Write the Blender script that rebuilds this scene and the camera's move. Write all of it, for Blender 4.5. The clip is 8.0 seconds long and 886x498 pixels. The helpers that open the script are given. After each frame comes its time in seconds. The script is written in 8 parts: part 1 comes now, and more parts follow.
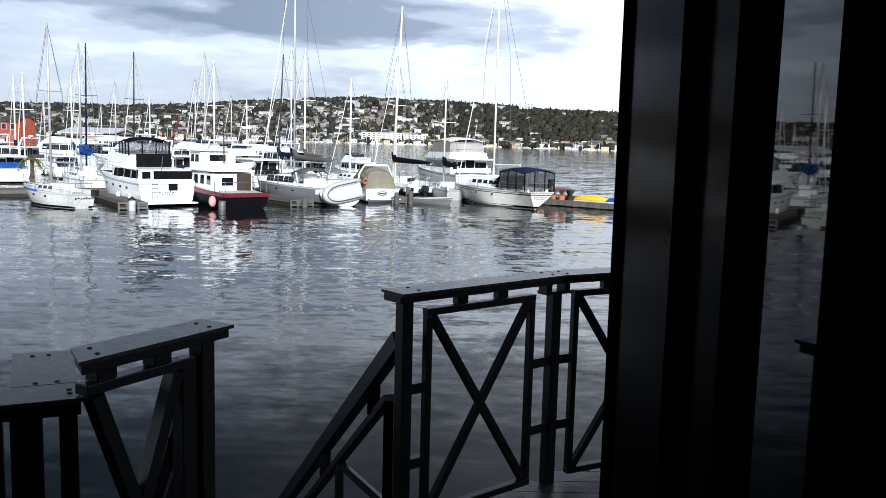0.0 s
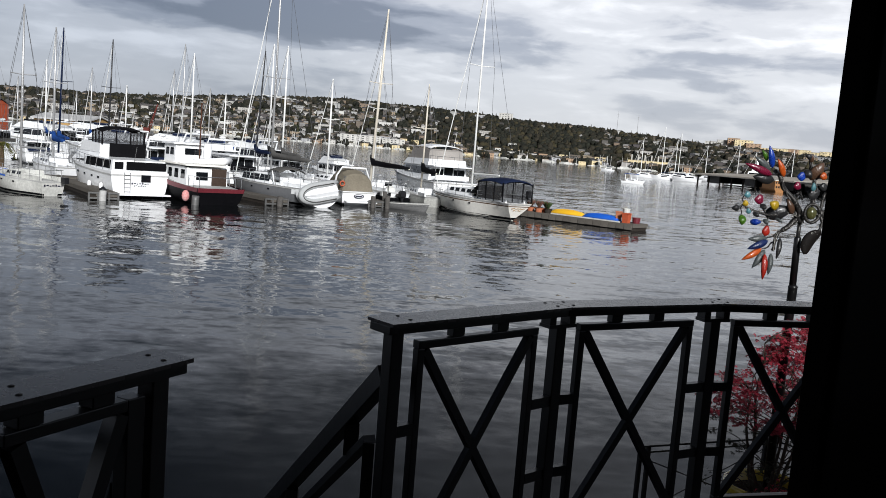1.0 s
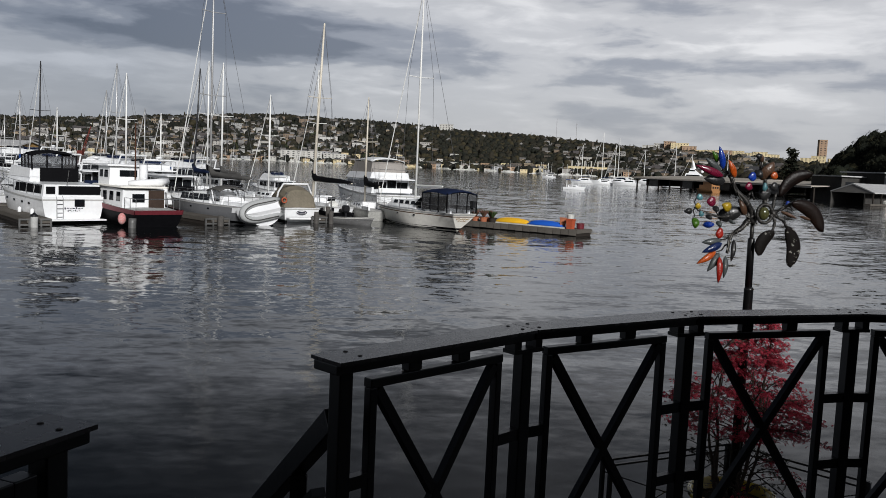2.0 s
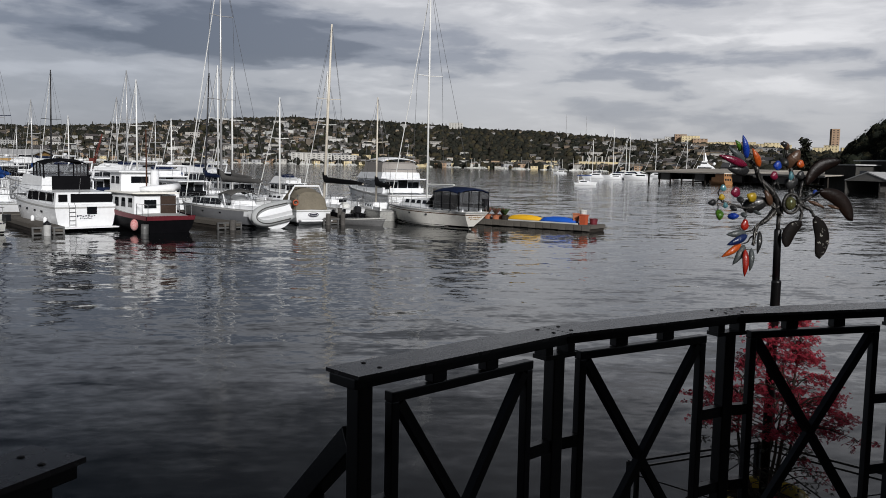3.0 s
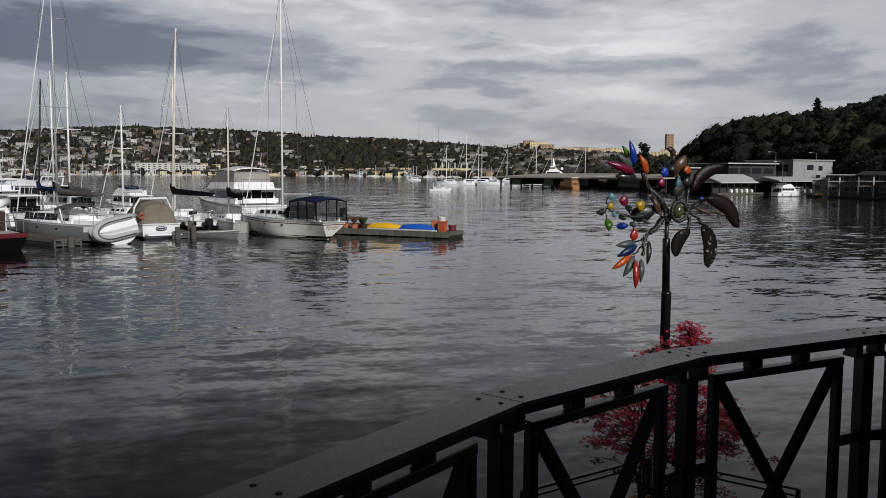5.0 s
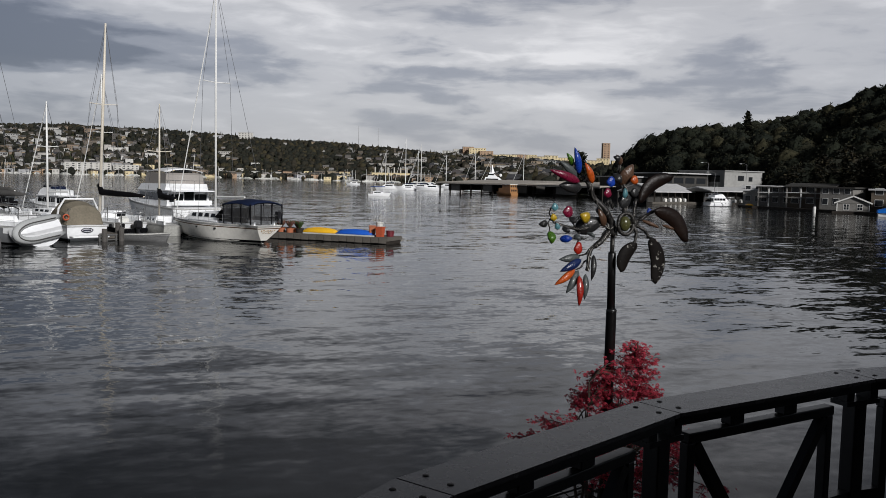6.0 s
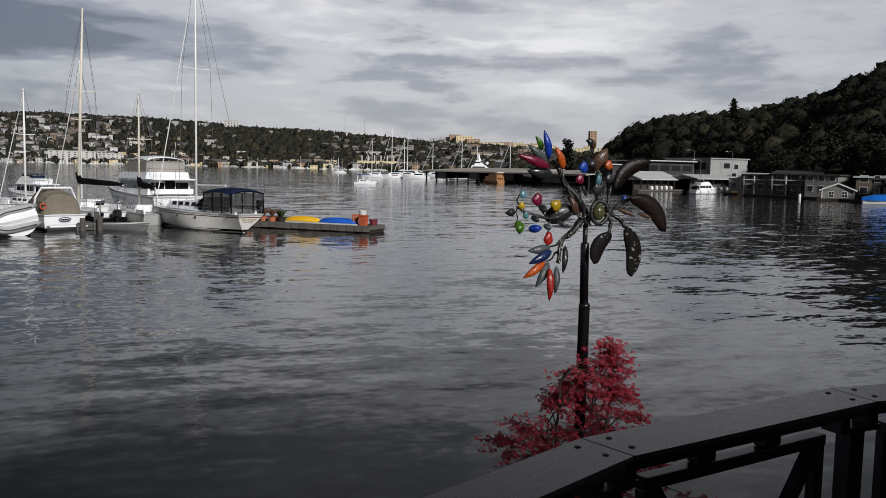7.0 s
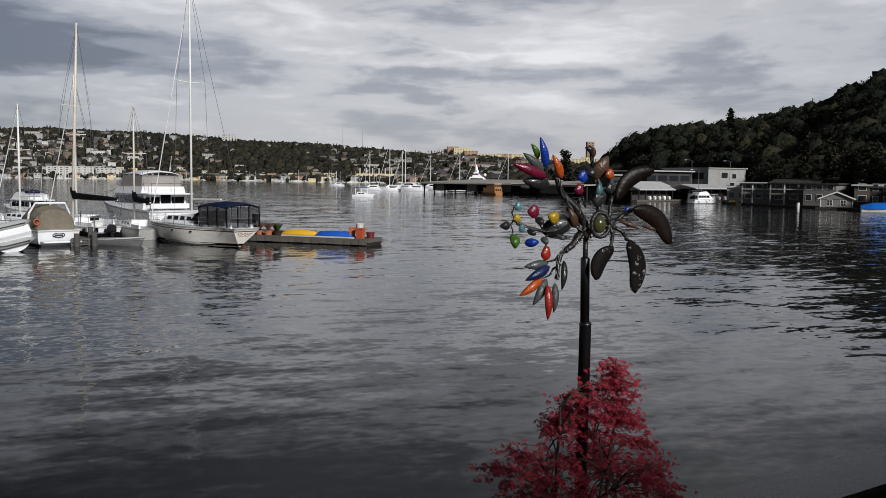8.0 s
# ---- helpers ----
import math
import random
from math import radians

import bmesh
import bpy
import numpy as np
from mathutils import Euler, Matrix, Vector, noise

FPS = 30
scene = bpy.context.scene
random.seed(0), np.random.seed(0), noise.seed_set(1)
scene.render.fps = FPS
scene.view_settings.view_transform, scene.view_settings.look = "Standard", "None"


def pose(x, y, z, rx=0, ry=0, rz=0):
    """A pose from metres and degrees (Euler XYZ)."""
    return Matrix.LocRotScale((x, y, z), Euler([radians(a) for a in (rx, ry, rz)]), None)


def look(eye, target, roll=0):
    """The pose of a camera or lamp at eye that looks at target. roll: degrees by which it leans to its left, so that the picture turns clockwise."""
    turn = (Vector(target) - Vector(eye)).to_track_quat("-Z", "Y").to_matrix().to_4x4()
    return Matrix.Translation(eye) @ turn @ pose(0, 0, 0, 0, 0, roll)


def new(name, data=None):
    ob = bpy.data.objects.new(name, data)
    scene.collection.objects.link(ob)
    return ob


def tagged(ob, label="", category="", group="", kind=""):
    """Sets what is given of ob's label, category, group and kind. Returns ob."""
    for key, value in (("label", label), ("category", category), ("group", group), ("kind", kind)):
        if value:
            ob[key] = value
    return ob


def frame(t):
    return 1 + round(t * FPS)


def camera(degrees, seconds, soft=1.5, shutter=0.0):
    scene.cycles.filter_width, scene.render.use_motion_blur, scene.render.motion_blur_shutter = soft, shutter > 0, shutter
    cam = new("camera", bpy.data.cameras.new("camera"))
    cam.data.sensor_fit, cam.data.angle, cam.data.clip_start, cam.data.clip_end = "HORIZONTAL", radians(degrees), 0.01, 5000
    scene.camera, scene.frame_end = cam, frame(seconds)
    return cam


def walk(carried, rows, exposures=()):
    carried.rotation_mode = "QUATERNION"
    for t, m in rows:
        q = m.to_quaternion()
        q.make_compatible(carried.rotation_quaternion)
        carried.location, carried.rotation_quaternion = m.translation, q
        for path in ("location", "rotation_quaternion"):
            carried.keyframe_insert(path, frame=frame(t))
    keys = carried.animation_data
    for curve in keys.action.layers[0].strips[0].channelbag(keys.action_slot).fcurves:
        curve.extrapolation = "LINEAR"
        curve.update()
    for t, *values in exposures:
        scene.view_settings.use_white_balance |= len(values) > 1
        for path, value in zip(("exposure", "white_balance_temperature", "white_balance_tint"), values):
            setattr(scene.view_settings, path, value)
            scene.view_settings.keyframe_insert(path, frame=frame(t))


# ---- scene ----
cam = camera(54.9, 8.0, soft=0.7)
PATH = [
    (0, (1.007, -0.329, 4.362), (1.008, 1.656, 4.115), 1.5),
    (0.2, (0.948, -0.264, 4.367), (0.994, 1.720, 4.117), 1.7),
    (0.5, (0.904, -0.12, 4.368), (0.987, 1.858, 4.083), 3.1),
    (0.8, (0.893, -0.005, 4.362), (0.942, 1.981, 4.127), 3.3),
    (1, (0.911, 0.124, 4.372), (0.974, 2.109, 4.143), 4.6),
    (1.3, (0.925, 0.209, 4.386), (0.979, 2.197, 4.167), 3.7),
    (1.5, (0.935, 0.293, 4.385), (1.001, 2.282, 4.177), 2.4),
    (2, (0.906, 0.499, 4.367), (1.094, 2.481, 4.173), 2.6),
    (2.2, (0.916, 0.554, 4.368), (1.078, 2.537, 4.161), 2.1),
    (3.3, (0.854, 0.879, 4.338), (1.036, 2.861, 4.142), 0.5),
    (3.5, (0.785, 0.993, 4.338), (1.042, 2.961, 4.096), -0.0),
    (3.8, (0.736, 1.114, 4.369), (1.085, 3.068, 4.123), 1.6),
    (4, (0.726, 1.152, 4.371), (1.074, 3.11, 4.16), 1.3),
    (4.2, (0.736, 1.239, 4.364), (1.142, 3.188, 4.166), 1.0),
    (5.3, (0.878, 1.761, 4.376), (1.403, 3.684, 4.206), 0.8),
    (5.5, (0.926, 1.917, 4.379), (1.504, 3.823, 4.198), 1.6),
    (5.8, (0.992, 2.066, 4.381), (1.610, 3.959, 4.198), 1.3),
    (6, (1.042, 2.161, 4.384), (1.67, 4.053, 4.222), 1.3),
    (6.5, (1.252, 2.401, 4.378), (1.874, 4.294, 4.212), 1.0),
    (6.8, (1.369, 2.540, 4.377), (1.996, 4.430, 4.187), 1.2),
    (7, (1.421, 2.597, 4.368), (2.077, 4.477, 4.179), 1.2),
    (7.3, (1.493, 2.700, 4.365), (2.157, 4.582, 4.225), 1.3),
    (7.5, (1.514, 2.78, 4.375), (2.191, 4.656, 4.223), 0.5),
    (8, (1.638, 3.021, 4.358), (2.297, 4.902, 4.197), 0.7),
]
EXPOSURES = [(0.0, 1.0, 5900, 8), (0.4, 0.58, 6050, 8), (0.8, 0.45, 6200, 9), (1.1, 0.3, 6330, 10), (1.25, 0.08, 6370, 10), (1.5, -0.04, 6400, 10), (3.5, -0.1, 6400, 11), (4.0, 0.12, 6400, 11), (5.3, -0.3, 6400, 11), (5.6, -0.32, 6400, 11), (6.1, -0.1, 6400, 11), (8.0, -0.06, 6400, 11)]
walk(cam, [(t, look(eye, aim, lean)) for t, eye, aim, lean in PATH], EXPOSURES)

# ---- sky and sun ----
SUN_ELEVATION, SUN_AZIMUTH = radians(24), radians(167)


# cloud banks (-) and breaks (+): compass direction, height, half width, half height, amount
CLOUDS = ((-12, 8.2, 12, 2.0, -0.14), (8, 6.9, 12, 0.8, -0.04), (0, 5.2, 6, 0.6, 0.07), (21, 8.5, 9, 0.55, 0.09), (24, 6.8, 14, 1.0, -0.05), (17, 4.9, 12, 0.8, 0.05),
          (-20, 5.0, 7, 0.9, 0.05), (2, 10.8, 9, 1.0, 0.05), (36, 10.5, 12, 3.0, 0.055), (-22, 11.5, 8, 1.6, 0.06), (18, 11.0, 8, 0.8, -0.03))


def overcast_world():
    world = bpy.data.worlds.new("sky")
    scene.world = world
    world.use_nodes = True
    nt = world.node_tree
    nt.nodes.clear()
    n, link = nt.nodes.new, nt.links.new
    out, back = n("ShaderNodeOutputWorld"), n("ShaderNodeBackground")
    coord, split = n("ShaderNodeTexCoord"), n("ShaderNodeSeparateXYZ")
    link(coord.outputs["Generated"], split.inputs[0])

    def sum_of(op, a, b=0.0, c=0.0):
        node = n("ShaderNodeMath")
        node.operation = op
        for socket, source in zip(node.inputs, (a, b, c)):
            if isinstance(source, (int, float)):
                socket.default_value = source
            else:
                link(source, socket)
        return node.outputs[0]

    # compass direction and height in degrees; the cloud lies in long level banks
    bearing = sum_of("MULTIPLY", sum_of("ARCTAN2", split.outputs["X"], split.outputs["Y"]), 57.3)
    height = sum_of("MULTIPLY", sum_of("ARCSINE", split.outputs["Z"]), 57.3)
    flat = n("ShaderNodeCombineXYZ")
    link(sum_of("MULTIPLY", bearing, 0.075), flat.inputs[0])
    link(sum_of("MULTIPLY", height, 0.3), flat.inputs[1])
    mapping = n("ShaderNodeMapping")
    mapping.inputs["Location"].default_value = (3.1, 1.7, 0.0)
    mapping.inputs["Rotation"].default_value = (0, 0, radians(-3))
    link(flat.outputs[0], mapping.inputs[0])
    big, fine = n("ShaderNodeTexNoise"), n("ShaderNodeTexNoise")
    for node, scale, detail, rough, warp in ((big, 0.9, 5, 0.5, 0.3), (fine, 2.8, 8, 0.56, 0.4)):
        node.inputs["Scale"].default_value = scale
        node.inputs["Detail"].default_value = detail
        node.inputs["Roughness"].default_value = rough
        node.inputs["Distortion"].default_value = warp
        link(mapping.outputs[0], node.inputs["Vector"])
    blend = n("ShaderNodeMix")
    blend.inputs["Factor"].default_value = 0.36
    link(big.outputs["Fac"], blend.inputs["A"])
    link(fine.outputs["Fac"], blend.inputs["B"])
    ramp = n("ShaderNodeValToRGB")
    ramp.color_ramp.interpolation = "EASE"
    e = ramp.color_ramp.elements
    e[0].position, e[0].color = 0.37, (0.19, 0.205, 0.25, 1)
    e[1].position, e[1].color = 0.63, (0.8, 0.795, 0.8, 1)
    for at, colour in ((0.44, (0.33, 0.345, 0.39, 1)), (0.52, (0.56, 0.562, 0.58, 1))):
        x = e.new(at)
        x.color = colour
    # banks and breaks of this day's cloud, by compass direction and height in degrees, ragged by noise
    ragged = n("ShaderNodeTexNoise")
    ragged.inputs["Scale"].default_value, ragged.inputs["Detail"].default_value = 2.0, 7
    link(mapping.outputs[0], ragged.inputs["Vector"])
    tear = n("ShaderNodeSeparateColor")
    link(ragged.outputs["Color"], tear.inputs[0])
    turn = sum_of("ADD", bearing, sum_of("MULTIPLY", sum_of("SUBTRACT", tear.outputs[0], 0.5), 24.0))
    rise = sum_of("ADD", height, sum_of("MULTIPLY", sum_of("SUBTRACT", tear.outputs[1], 0.5), 5.5))
    value = sum_of("MULTIPLY_ADD", sum_of("SUBTRACT", blend.outputs["Result"], 0.5), 0.62, 0.512)
    for az, up, wide, high, amount in CLOUDS:
        u = sum_of("POWER", sum_of("ABSOLUTE", sum_of("DIVIDE", sum_of("SUBTRACT", turn, az), wide), 0.0), 2.0)
        v = sum_of("POWER", sum_of("ABSOLUTE", sum_of("DIVIDE", sum_of("SUBTRACT", rise, up), high), 0.0), 2.0)
        bell = sum_of("EXPONENT", sum_of("MULTIPLY", sum_of("ADD", u, v), -1.0), 0.0)
        value = sum_of("ADD", value, sum_of("MULTIPLY", bell, amount))
    link(value, ramp.inputs[0])
    # the pale band over the horizon
    haze = n("ShaderNodeMapRange")
    haze.inputs["From Min"].default_value, haze.inputs["From Max"].default_value = 0.0, 0.12
    haze.inputs["To Min"].default_value, haze.inputs["To Max"].default_value = 0.6, 0.0
    link(split.outputs["Z"], haze.inputs["Value"])
    pale = n("ShaderNodeMix")
    pale.data_type = "RGBA"
    link(haze.outputs[0], pale.inputs["Factor"])
    link(ramp.outputs[0], pale.inputs["A"])
    pale.inputs["B"].default_value = (0.47, 0.475, 0.495, 1)
    # unseen sky overhead dimmed, most to the west, to darken its reflection in water
    thick = n("ShaderNodeMapRange")
    thick.interpolation_type = "SMOOTHSTEP"
    thick.inputs["From Min"].default_value, thick.inputs["From Max"].default_value = 0.15, 0.36
    thick.inputs["To Min"].default_value = 1.0
    west_dim = n("ShaderNodeMapRange")
    west_dim.inputs["From Min"].default_value, west_dim.inputs["From Max"].default_value = -22.0, 30.0
    west_dim.inputs["To Min"].default_value, west_dim.inputs["To Max"].default_value = 0.02, 0.42
    link(bearing, west_dim.inputs["Value"])
    link(west_dim.outputs[0], thick.inputs["To Max"])
    link(split.outputs["Z"], thick.inputs["Value"])
    shade = n("ShaderNodeMix")
    shade.data_type, shade.blend_type = "RGBA", "MULTIPLY"
    shade.inputs["Factor"].default_value = 1.0
    link(pale.outputs["Result"], shade.inputs["A"])
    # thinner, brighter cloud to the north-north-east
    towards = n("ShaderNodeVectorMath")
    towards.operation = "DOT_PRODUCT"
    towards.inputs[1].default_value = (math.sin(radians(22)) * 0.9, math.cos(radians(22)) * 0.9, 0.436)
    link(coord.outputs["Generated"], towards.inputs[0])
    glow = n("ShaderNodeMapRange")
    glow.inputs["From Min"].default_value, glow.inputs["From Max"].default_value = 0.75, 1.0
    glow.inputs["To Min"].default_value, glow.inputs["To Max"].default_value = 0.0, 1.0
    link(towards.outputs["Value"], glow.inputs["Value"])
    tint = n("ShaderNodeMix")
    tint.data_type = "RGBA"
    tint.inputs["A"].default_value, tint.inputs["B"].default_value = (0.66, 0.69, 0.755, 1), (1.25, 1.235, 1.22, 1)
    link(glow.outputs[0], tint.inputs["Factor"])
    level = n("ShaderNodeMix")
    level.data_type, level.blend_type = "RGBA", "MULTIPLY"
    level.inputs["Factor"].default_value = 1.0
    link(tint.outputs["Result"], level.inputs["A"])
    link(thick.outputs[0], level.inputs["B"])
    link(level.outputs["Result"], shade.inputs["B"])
    sky = n("ShaderNodeTexSky")
    sky.sky_type, sky.sun_disc = "NISHITA", False
    sky.sun_elevation, sky.sun_rotation = SUN_ELEVATION, SUN_AZIMUTH
    dim = n("ShaderNodeMix")
    dim.data_type, dim.blend_type = "RGBA", "MULTIPLY"
    dim.inputs["Factor"].default_value = 1.0
    dim.inputs["B"].default_value = (0.08, 0.08, 0.08, 1)
    link(sky.outputs[0], dim.inputs["A"])
    both = n("ShaderNodeMix")
    both.data_type = "RGBA"
    both.inputs["Factor"].default_value = 0.9
    link(dim.outputs["Result"], both.inputs["A"])
    link(shade.outputs["Result"], both.inputs["B"])
    link(both.outputs["Result"], back.inputs["Color"])
    back.inputs["Strength"].default_value = 1.0
    link(back.outputs[0], out.inputs[0])


overcast_world()
sun = new("sun", bpy.data.lights.new("sun", "SUN"))
sun.data.energy, sun.data.angle, sun.data.color = 3.9, radians(9), (1.0, 0.98, 0.95)
sun.matrix_world = look((math.sin(SUN_AZIMUTH) * 40, math.cos(SUN_AZIMUTH) * 40, 40 * math.tan(SUN_ELEVATION)), (0, 0, 0))


# ---- materials ----
def material(name, colour, rough=0.5, metal=0.0, vary=0.15, scale=6.0, bump=0.0, bump_scale=40.0, island=0.0, piece=0.0, second=None, coat=0.0):
    """Procedural surface: colour varied at two scales, roughness broken up, fine relief."""
    m = bpy.data.materials.new(name)
    m.use_nodes = True
    nt = m.node_tree
    n, link = nt.nodes.new, nt.links.new
    bsdf = nt.nodes["Principled BSDF"]
    coord = n("ShaderNodeTexCoord")
    wide, fine = n("ShaderNodeTexNoise"), n("ShaderNodeTexNoise")
    for node, k, d in ((wide, scale * 0.25, 3), (fine, scale * 3.0, 5)):
        node.inputs["Scale"].default_value = k
        node.inputs["Detail"].default_value = d
        link(coord.outputs["Object"], node.inputs["Vector"])
    add = n("ShaderNodeMath")
    add.operation = "ADD"
    link(wide.outputs["Fac"], add.inputs[0])
    link(fine.outputs["Fac"], add.inputs[1])
    value = add.outputs[0]
    if island or piece:
        source = n("ShaderNodeNewGeometry").outputs["Random Per Island"] if island else n("ShaderNodeObjectInfo").outputs["Random"]
        more = n("ShaderNodeMath")
        more.operation = "MULTIPLY_ADD"
        more.inputs[1].default_value = island or piece
        link(source, more.inputs[0])
        link(value, more.inputs[2])
        value = more.outputs[0]
    spread = n("ShaderNodeMapRange")
    top = 1.4 + (island or piece)
    spread.inputs["From Min"].default_value, spread.inputs["From Max"].default_value = 0.6, top
    link(value, spread.inputs["Value"])
    mix = n("ShaderNodeMix")
    mix.data_type = "RGBA"
    dark = second or tuple(c * (1 - vary) for c in colour)
    light = colour if second else tuple(min(1, c * (1 + vary)) for c in colour)
    mix.inputs["A"].default_value, mix.inputs["B"].default_value = (*dark, 1), (*light, 1)
    link(spread.outputs[0], mix.inputs["Factor"])
    link(mix.outputs["Result"], bsdf.inputs["Base Color"])
    r = n("ShaderNodeMapRange")
    r.inputs["To Min"].default_value, r.inputs["To Max"].default_value = max(0.02, rough * 0.8), min(1, rough * 1.2)
    link(fine.outputs["Fac"], r.inputs["Value"])
    link(r.outputs[0], bsdf.inputs["Roughness"])
    bsdf.inputs["Metallic"].default_value = metal
    bsdf.inputs["Coat Weight"].default_value = coat
    bsdf.inputs["Specular IOR Level"].default_value = 0.06 if rough >= 0.55 else 0.4
    if bump:
        grain = n("ShaderNodeTexNoise")
        grain.inputs["Scale"].default_value = bump_scale
        link(coord.outputs["Object"], grain.inputs["Vector"])
        b = n("ShaderNodeBump")
        b.inputs["Strength"].default_value, b.inputs["Distance"].default_value = bump, 0.01
        link(grain.outputs["Fac"], b.inputs["Height"])
        link(b.outputs[0], bsdf.inputs["Normal"])
    return m


def water_material():
    m = bpy.data.materials.new("lake_water")
    m.use_nodes = True
    nt = m.node_tree
    n, link = nt.nodes.new, nt.links.new
    bsdf = nt.nodes["Principled BSDF"]
    bsdf.inputs["Base Color"].default_value = (0.005, 0.006, 0.0065, 1)
    bsdf.inputs["Roughness"].default_value = 0.05
    bsdf.inputs["IOR"].default_value = 1.333
    coord = n("ShaderNodeTexCoord")
    # wave slopes, added up from long swell to fine ripples
    slope = None
    for scale, turn, stretch, weight, detail in ((0.17, 12, 0.6, 0.06, 2), (0.65, -6, 0.5, 0.185, 2), (1.9, 9, 0.42, 0.2, 2), (5.0, -14, 0.7, 0.13, 1)):
        mapping = n("ShaderNodeMapping")
        mapping.inputs["Rotation"].default_value = (0, 0, radians(turn))
        mapping.inputs["Scale"].default_value = (scale * stretch, scale, scale)
        link(coord.outputs["Object"], mapping.inputs[0])
        tex = n("ShaderNodeTexNoise")
        tex.inputs["Scale"].default_value, tex.inputs["Detail"].default_value = 1.0, detail
        tex.inputs["Distortion"].default_value = 0.4
        link(mapping.outputs[0], tex.inputs["Vector"])
        level, k = n("ShaderNodeVectorMath"), n("ShaderNodeVectorMath")
        level.operation, k.operation = "SUBTRACT", "MULTIPLY_ADD"
        level.inputs[1].default_value = (0.5, 0.5, 0.5)
        k.inputs[1].default_value = (weight, weight, 0)
        link(tex.outputs["Color"], level.inputs[0])
        link(level.outputs[0], k.inputs[0])
        if slope is not None:
            link(slope, k.inputs[2])
        slope = k.outputs[0]
    # calm and ruffled patches
    calm = n("ShaderNodeTexNoise")
    calm.inputs["Scale"].default_value, calm.inputs["Detail"].default_value = 0.035, 3
    link(coord.outputs["Object"], calm.inputs["Vector"])
    span = n("ShaderNodeMapRange")
    span.inputs["From Min"].default_value, span.inputs["From Max"].default_value = 0.35, 0.65
    span.inputs["To Min"].default_value, span.inputs["To Max"].default_value = 0.5, 1.0
    link(calm.outputs["Fac"], span.inputs["Value"])
    # the lee of the bluff
    split = n("ShaderNodeSeparateXYZ")
    link(coord.outputs["Object"], split.inputs[0])
    lee, shelter = n("ShaderNodeMapRange"), n("ShaderNodeMath")
    lee.interpolation_type = "SMOOTHSTEP"
    lee.inputs["From Min"].default_value, lee.inputs["From Max"].default_value = 25.0, 75.0
    lee.inputs["To Min"].default_value, lee.inputs["To Max"].default_value = 1.0, 0.85
    link(split.outputs["X"], lee.inputs["Value"])
    shelter.operation = "MULTIPLY"
    link(span.outputs[0], shelter.inputs[0])
    link(lee.outputs[0], shelter.inputs[1])
    # sheltered water beside the terrace
    open_water = n("ShaderNodeMapRange")
    open_water.interpolation_type = "SMOOTHSTEP"
    open_water.inputs["From Min"].default_value, open_water.inputs["From Max"].default_value = 11.0, 29.0
    open_water.inputs["To Min"].default_value, open_water.inputs["To Max"].default_value = 0.5, 1.0
    link(split.outputs["Y"], open_water.inputs["Value"])
    # cat's-paw ripples, too fine to see, dull the sheltered part
    dull = n("ShaderNodeMapRange")
    dull.inputs["From Min"].default_value, dull.inputs["From Max"].default_value = 9.0, 22.0
    dull.inputs["To Min"].default_value, dull.inputs["To Max"].default_value = 0.16, 0.06
    link(split.outputs["Y"], dull.inputs["Value"])
    link(dull.outputs[0], bsdf.inputs["Roughness"])
    both = n("ShaderNodeMath")
    both.operation = "MULTIPLY"
    link(shelter.outputs[0], both.inputs[0])
    link(open_water.outputs[0], both.inputs[1])
    steep, upright, unit = n("ShaderNodeVectorMath"), n("ShaderNodeVectorMath"), n("ShaderNodeVectorMath")
    steep.operation, upright.operation, unit.operation = "SCALE", "ADD", "NORMALIZE"
    link(slope, steep.inputs[0])
    link(both.outputs[0], steep.inputs["Scale"])
    link(steep.outputs[0], upright.inputs[0])
    upright.inputs[1].default_value = (0, 0, 1)
    link(upright.outputs[0], unit.inputs[0])
    link(unit.outputs[0], bsdf.inputs["Normal"])
    return m


def glass_material(name, colour, rough=0.03, through_it=0.0):
    m = bpy.data.materials.new(name)
    m.use_nodes = True
    bsdf = m.node_tree.nodes["Principled BSDF"]
    bsdf.inputs["Base Color"].default_value = (*colour, 1)
    bsdf.inputs["Roughness"].default_value = rough
    bsdf.inputs["Transmission Weight"].default_value = through_it
    bsdf.inputs["IOR"].default_value = 1.5
    return m


M_WATER = water_material()
M_RAIL = material("black_painted_steel", (0.004, 0.0038, 0.004), 0.34, 0.0, 0.3, 8, 0.02, 60)
M_CAP = material("dark_brown_cap_metal", (0.05, 0.045, 0.044), 0.27, 0.0, 0.2, 5, 0.02, 60)
M_BOLT = material("weathered_bolt", (0.05, 0.045, 0.04), 0.5, 0.6, 0.3, 30)
M_PLANK = material("grey_wet_plank", (0.07, 0.066, 0.062), 0.35, 0, 0.35, 4, 0.3, 60, piece=0.5)
M_WALL = material("black_brown_wall_panel", (0.004, 0.0035, 0.0034), 0.14, 0, 0.3, 3, 0.02, 12)
for dull, gloss in ((M_RAIL, 0.5), (M_WALL, 0.25)):
    dull.node_tree.nodes["Principled BSDF"].inputs["Specular IOR Level"].default_value = gloss
M_WALL.node_tree.nodes["Principled BSDF"].inputs["IOR"].default_value = 1.047
M_FRAME = material("matte_black_frame", (0.005, 0.0045, 0.0045), 0.6, 0, 0.3, 3)
M_FRAME.node_tree.nodes["Principled BSDF"].inputs["Specular IOR Level"].default_value = 0.0
M_PANE = glass_material("dark_window_pane", (0.004, 0.0045, 0.005), 0.02)
M_PANE.node_tree.nodes["Principled BSDF"].inputs["IOR"].default_value = 1.32
M_WHITE = material("white_gelcoat", (0.8, 0.81, 0.82), 0.25, 0, 0.1, 1.5, island=0.15)
M_CREAM = material("cream_gelcoat", (0.84, 0.82, 0.76), 0.3, 0, 0.12, 1.5)
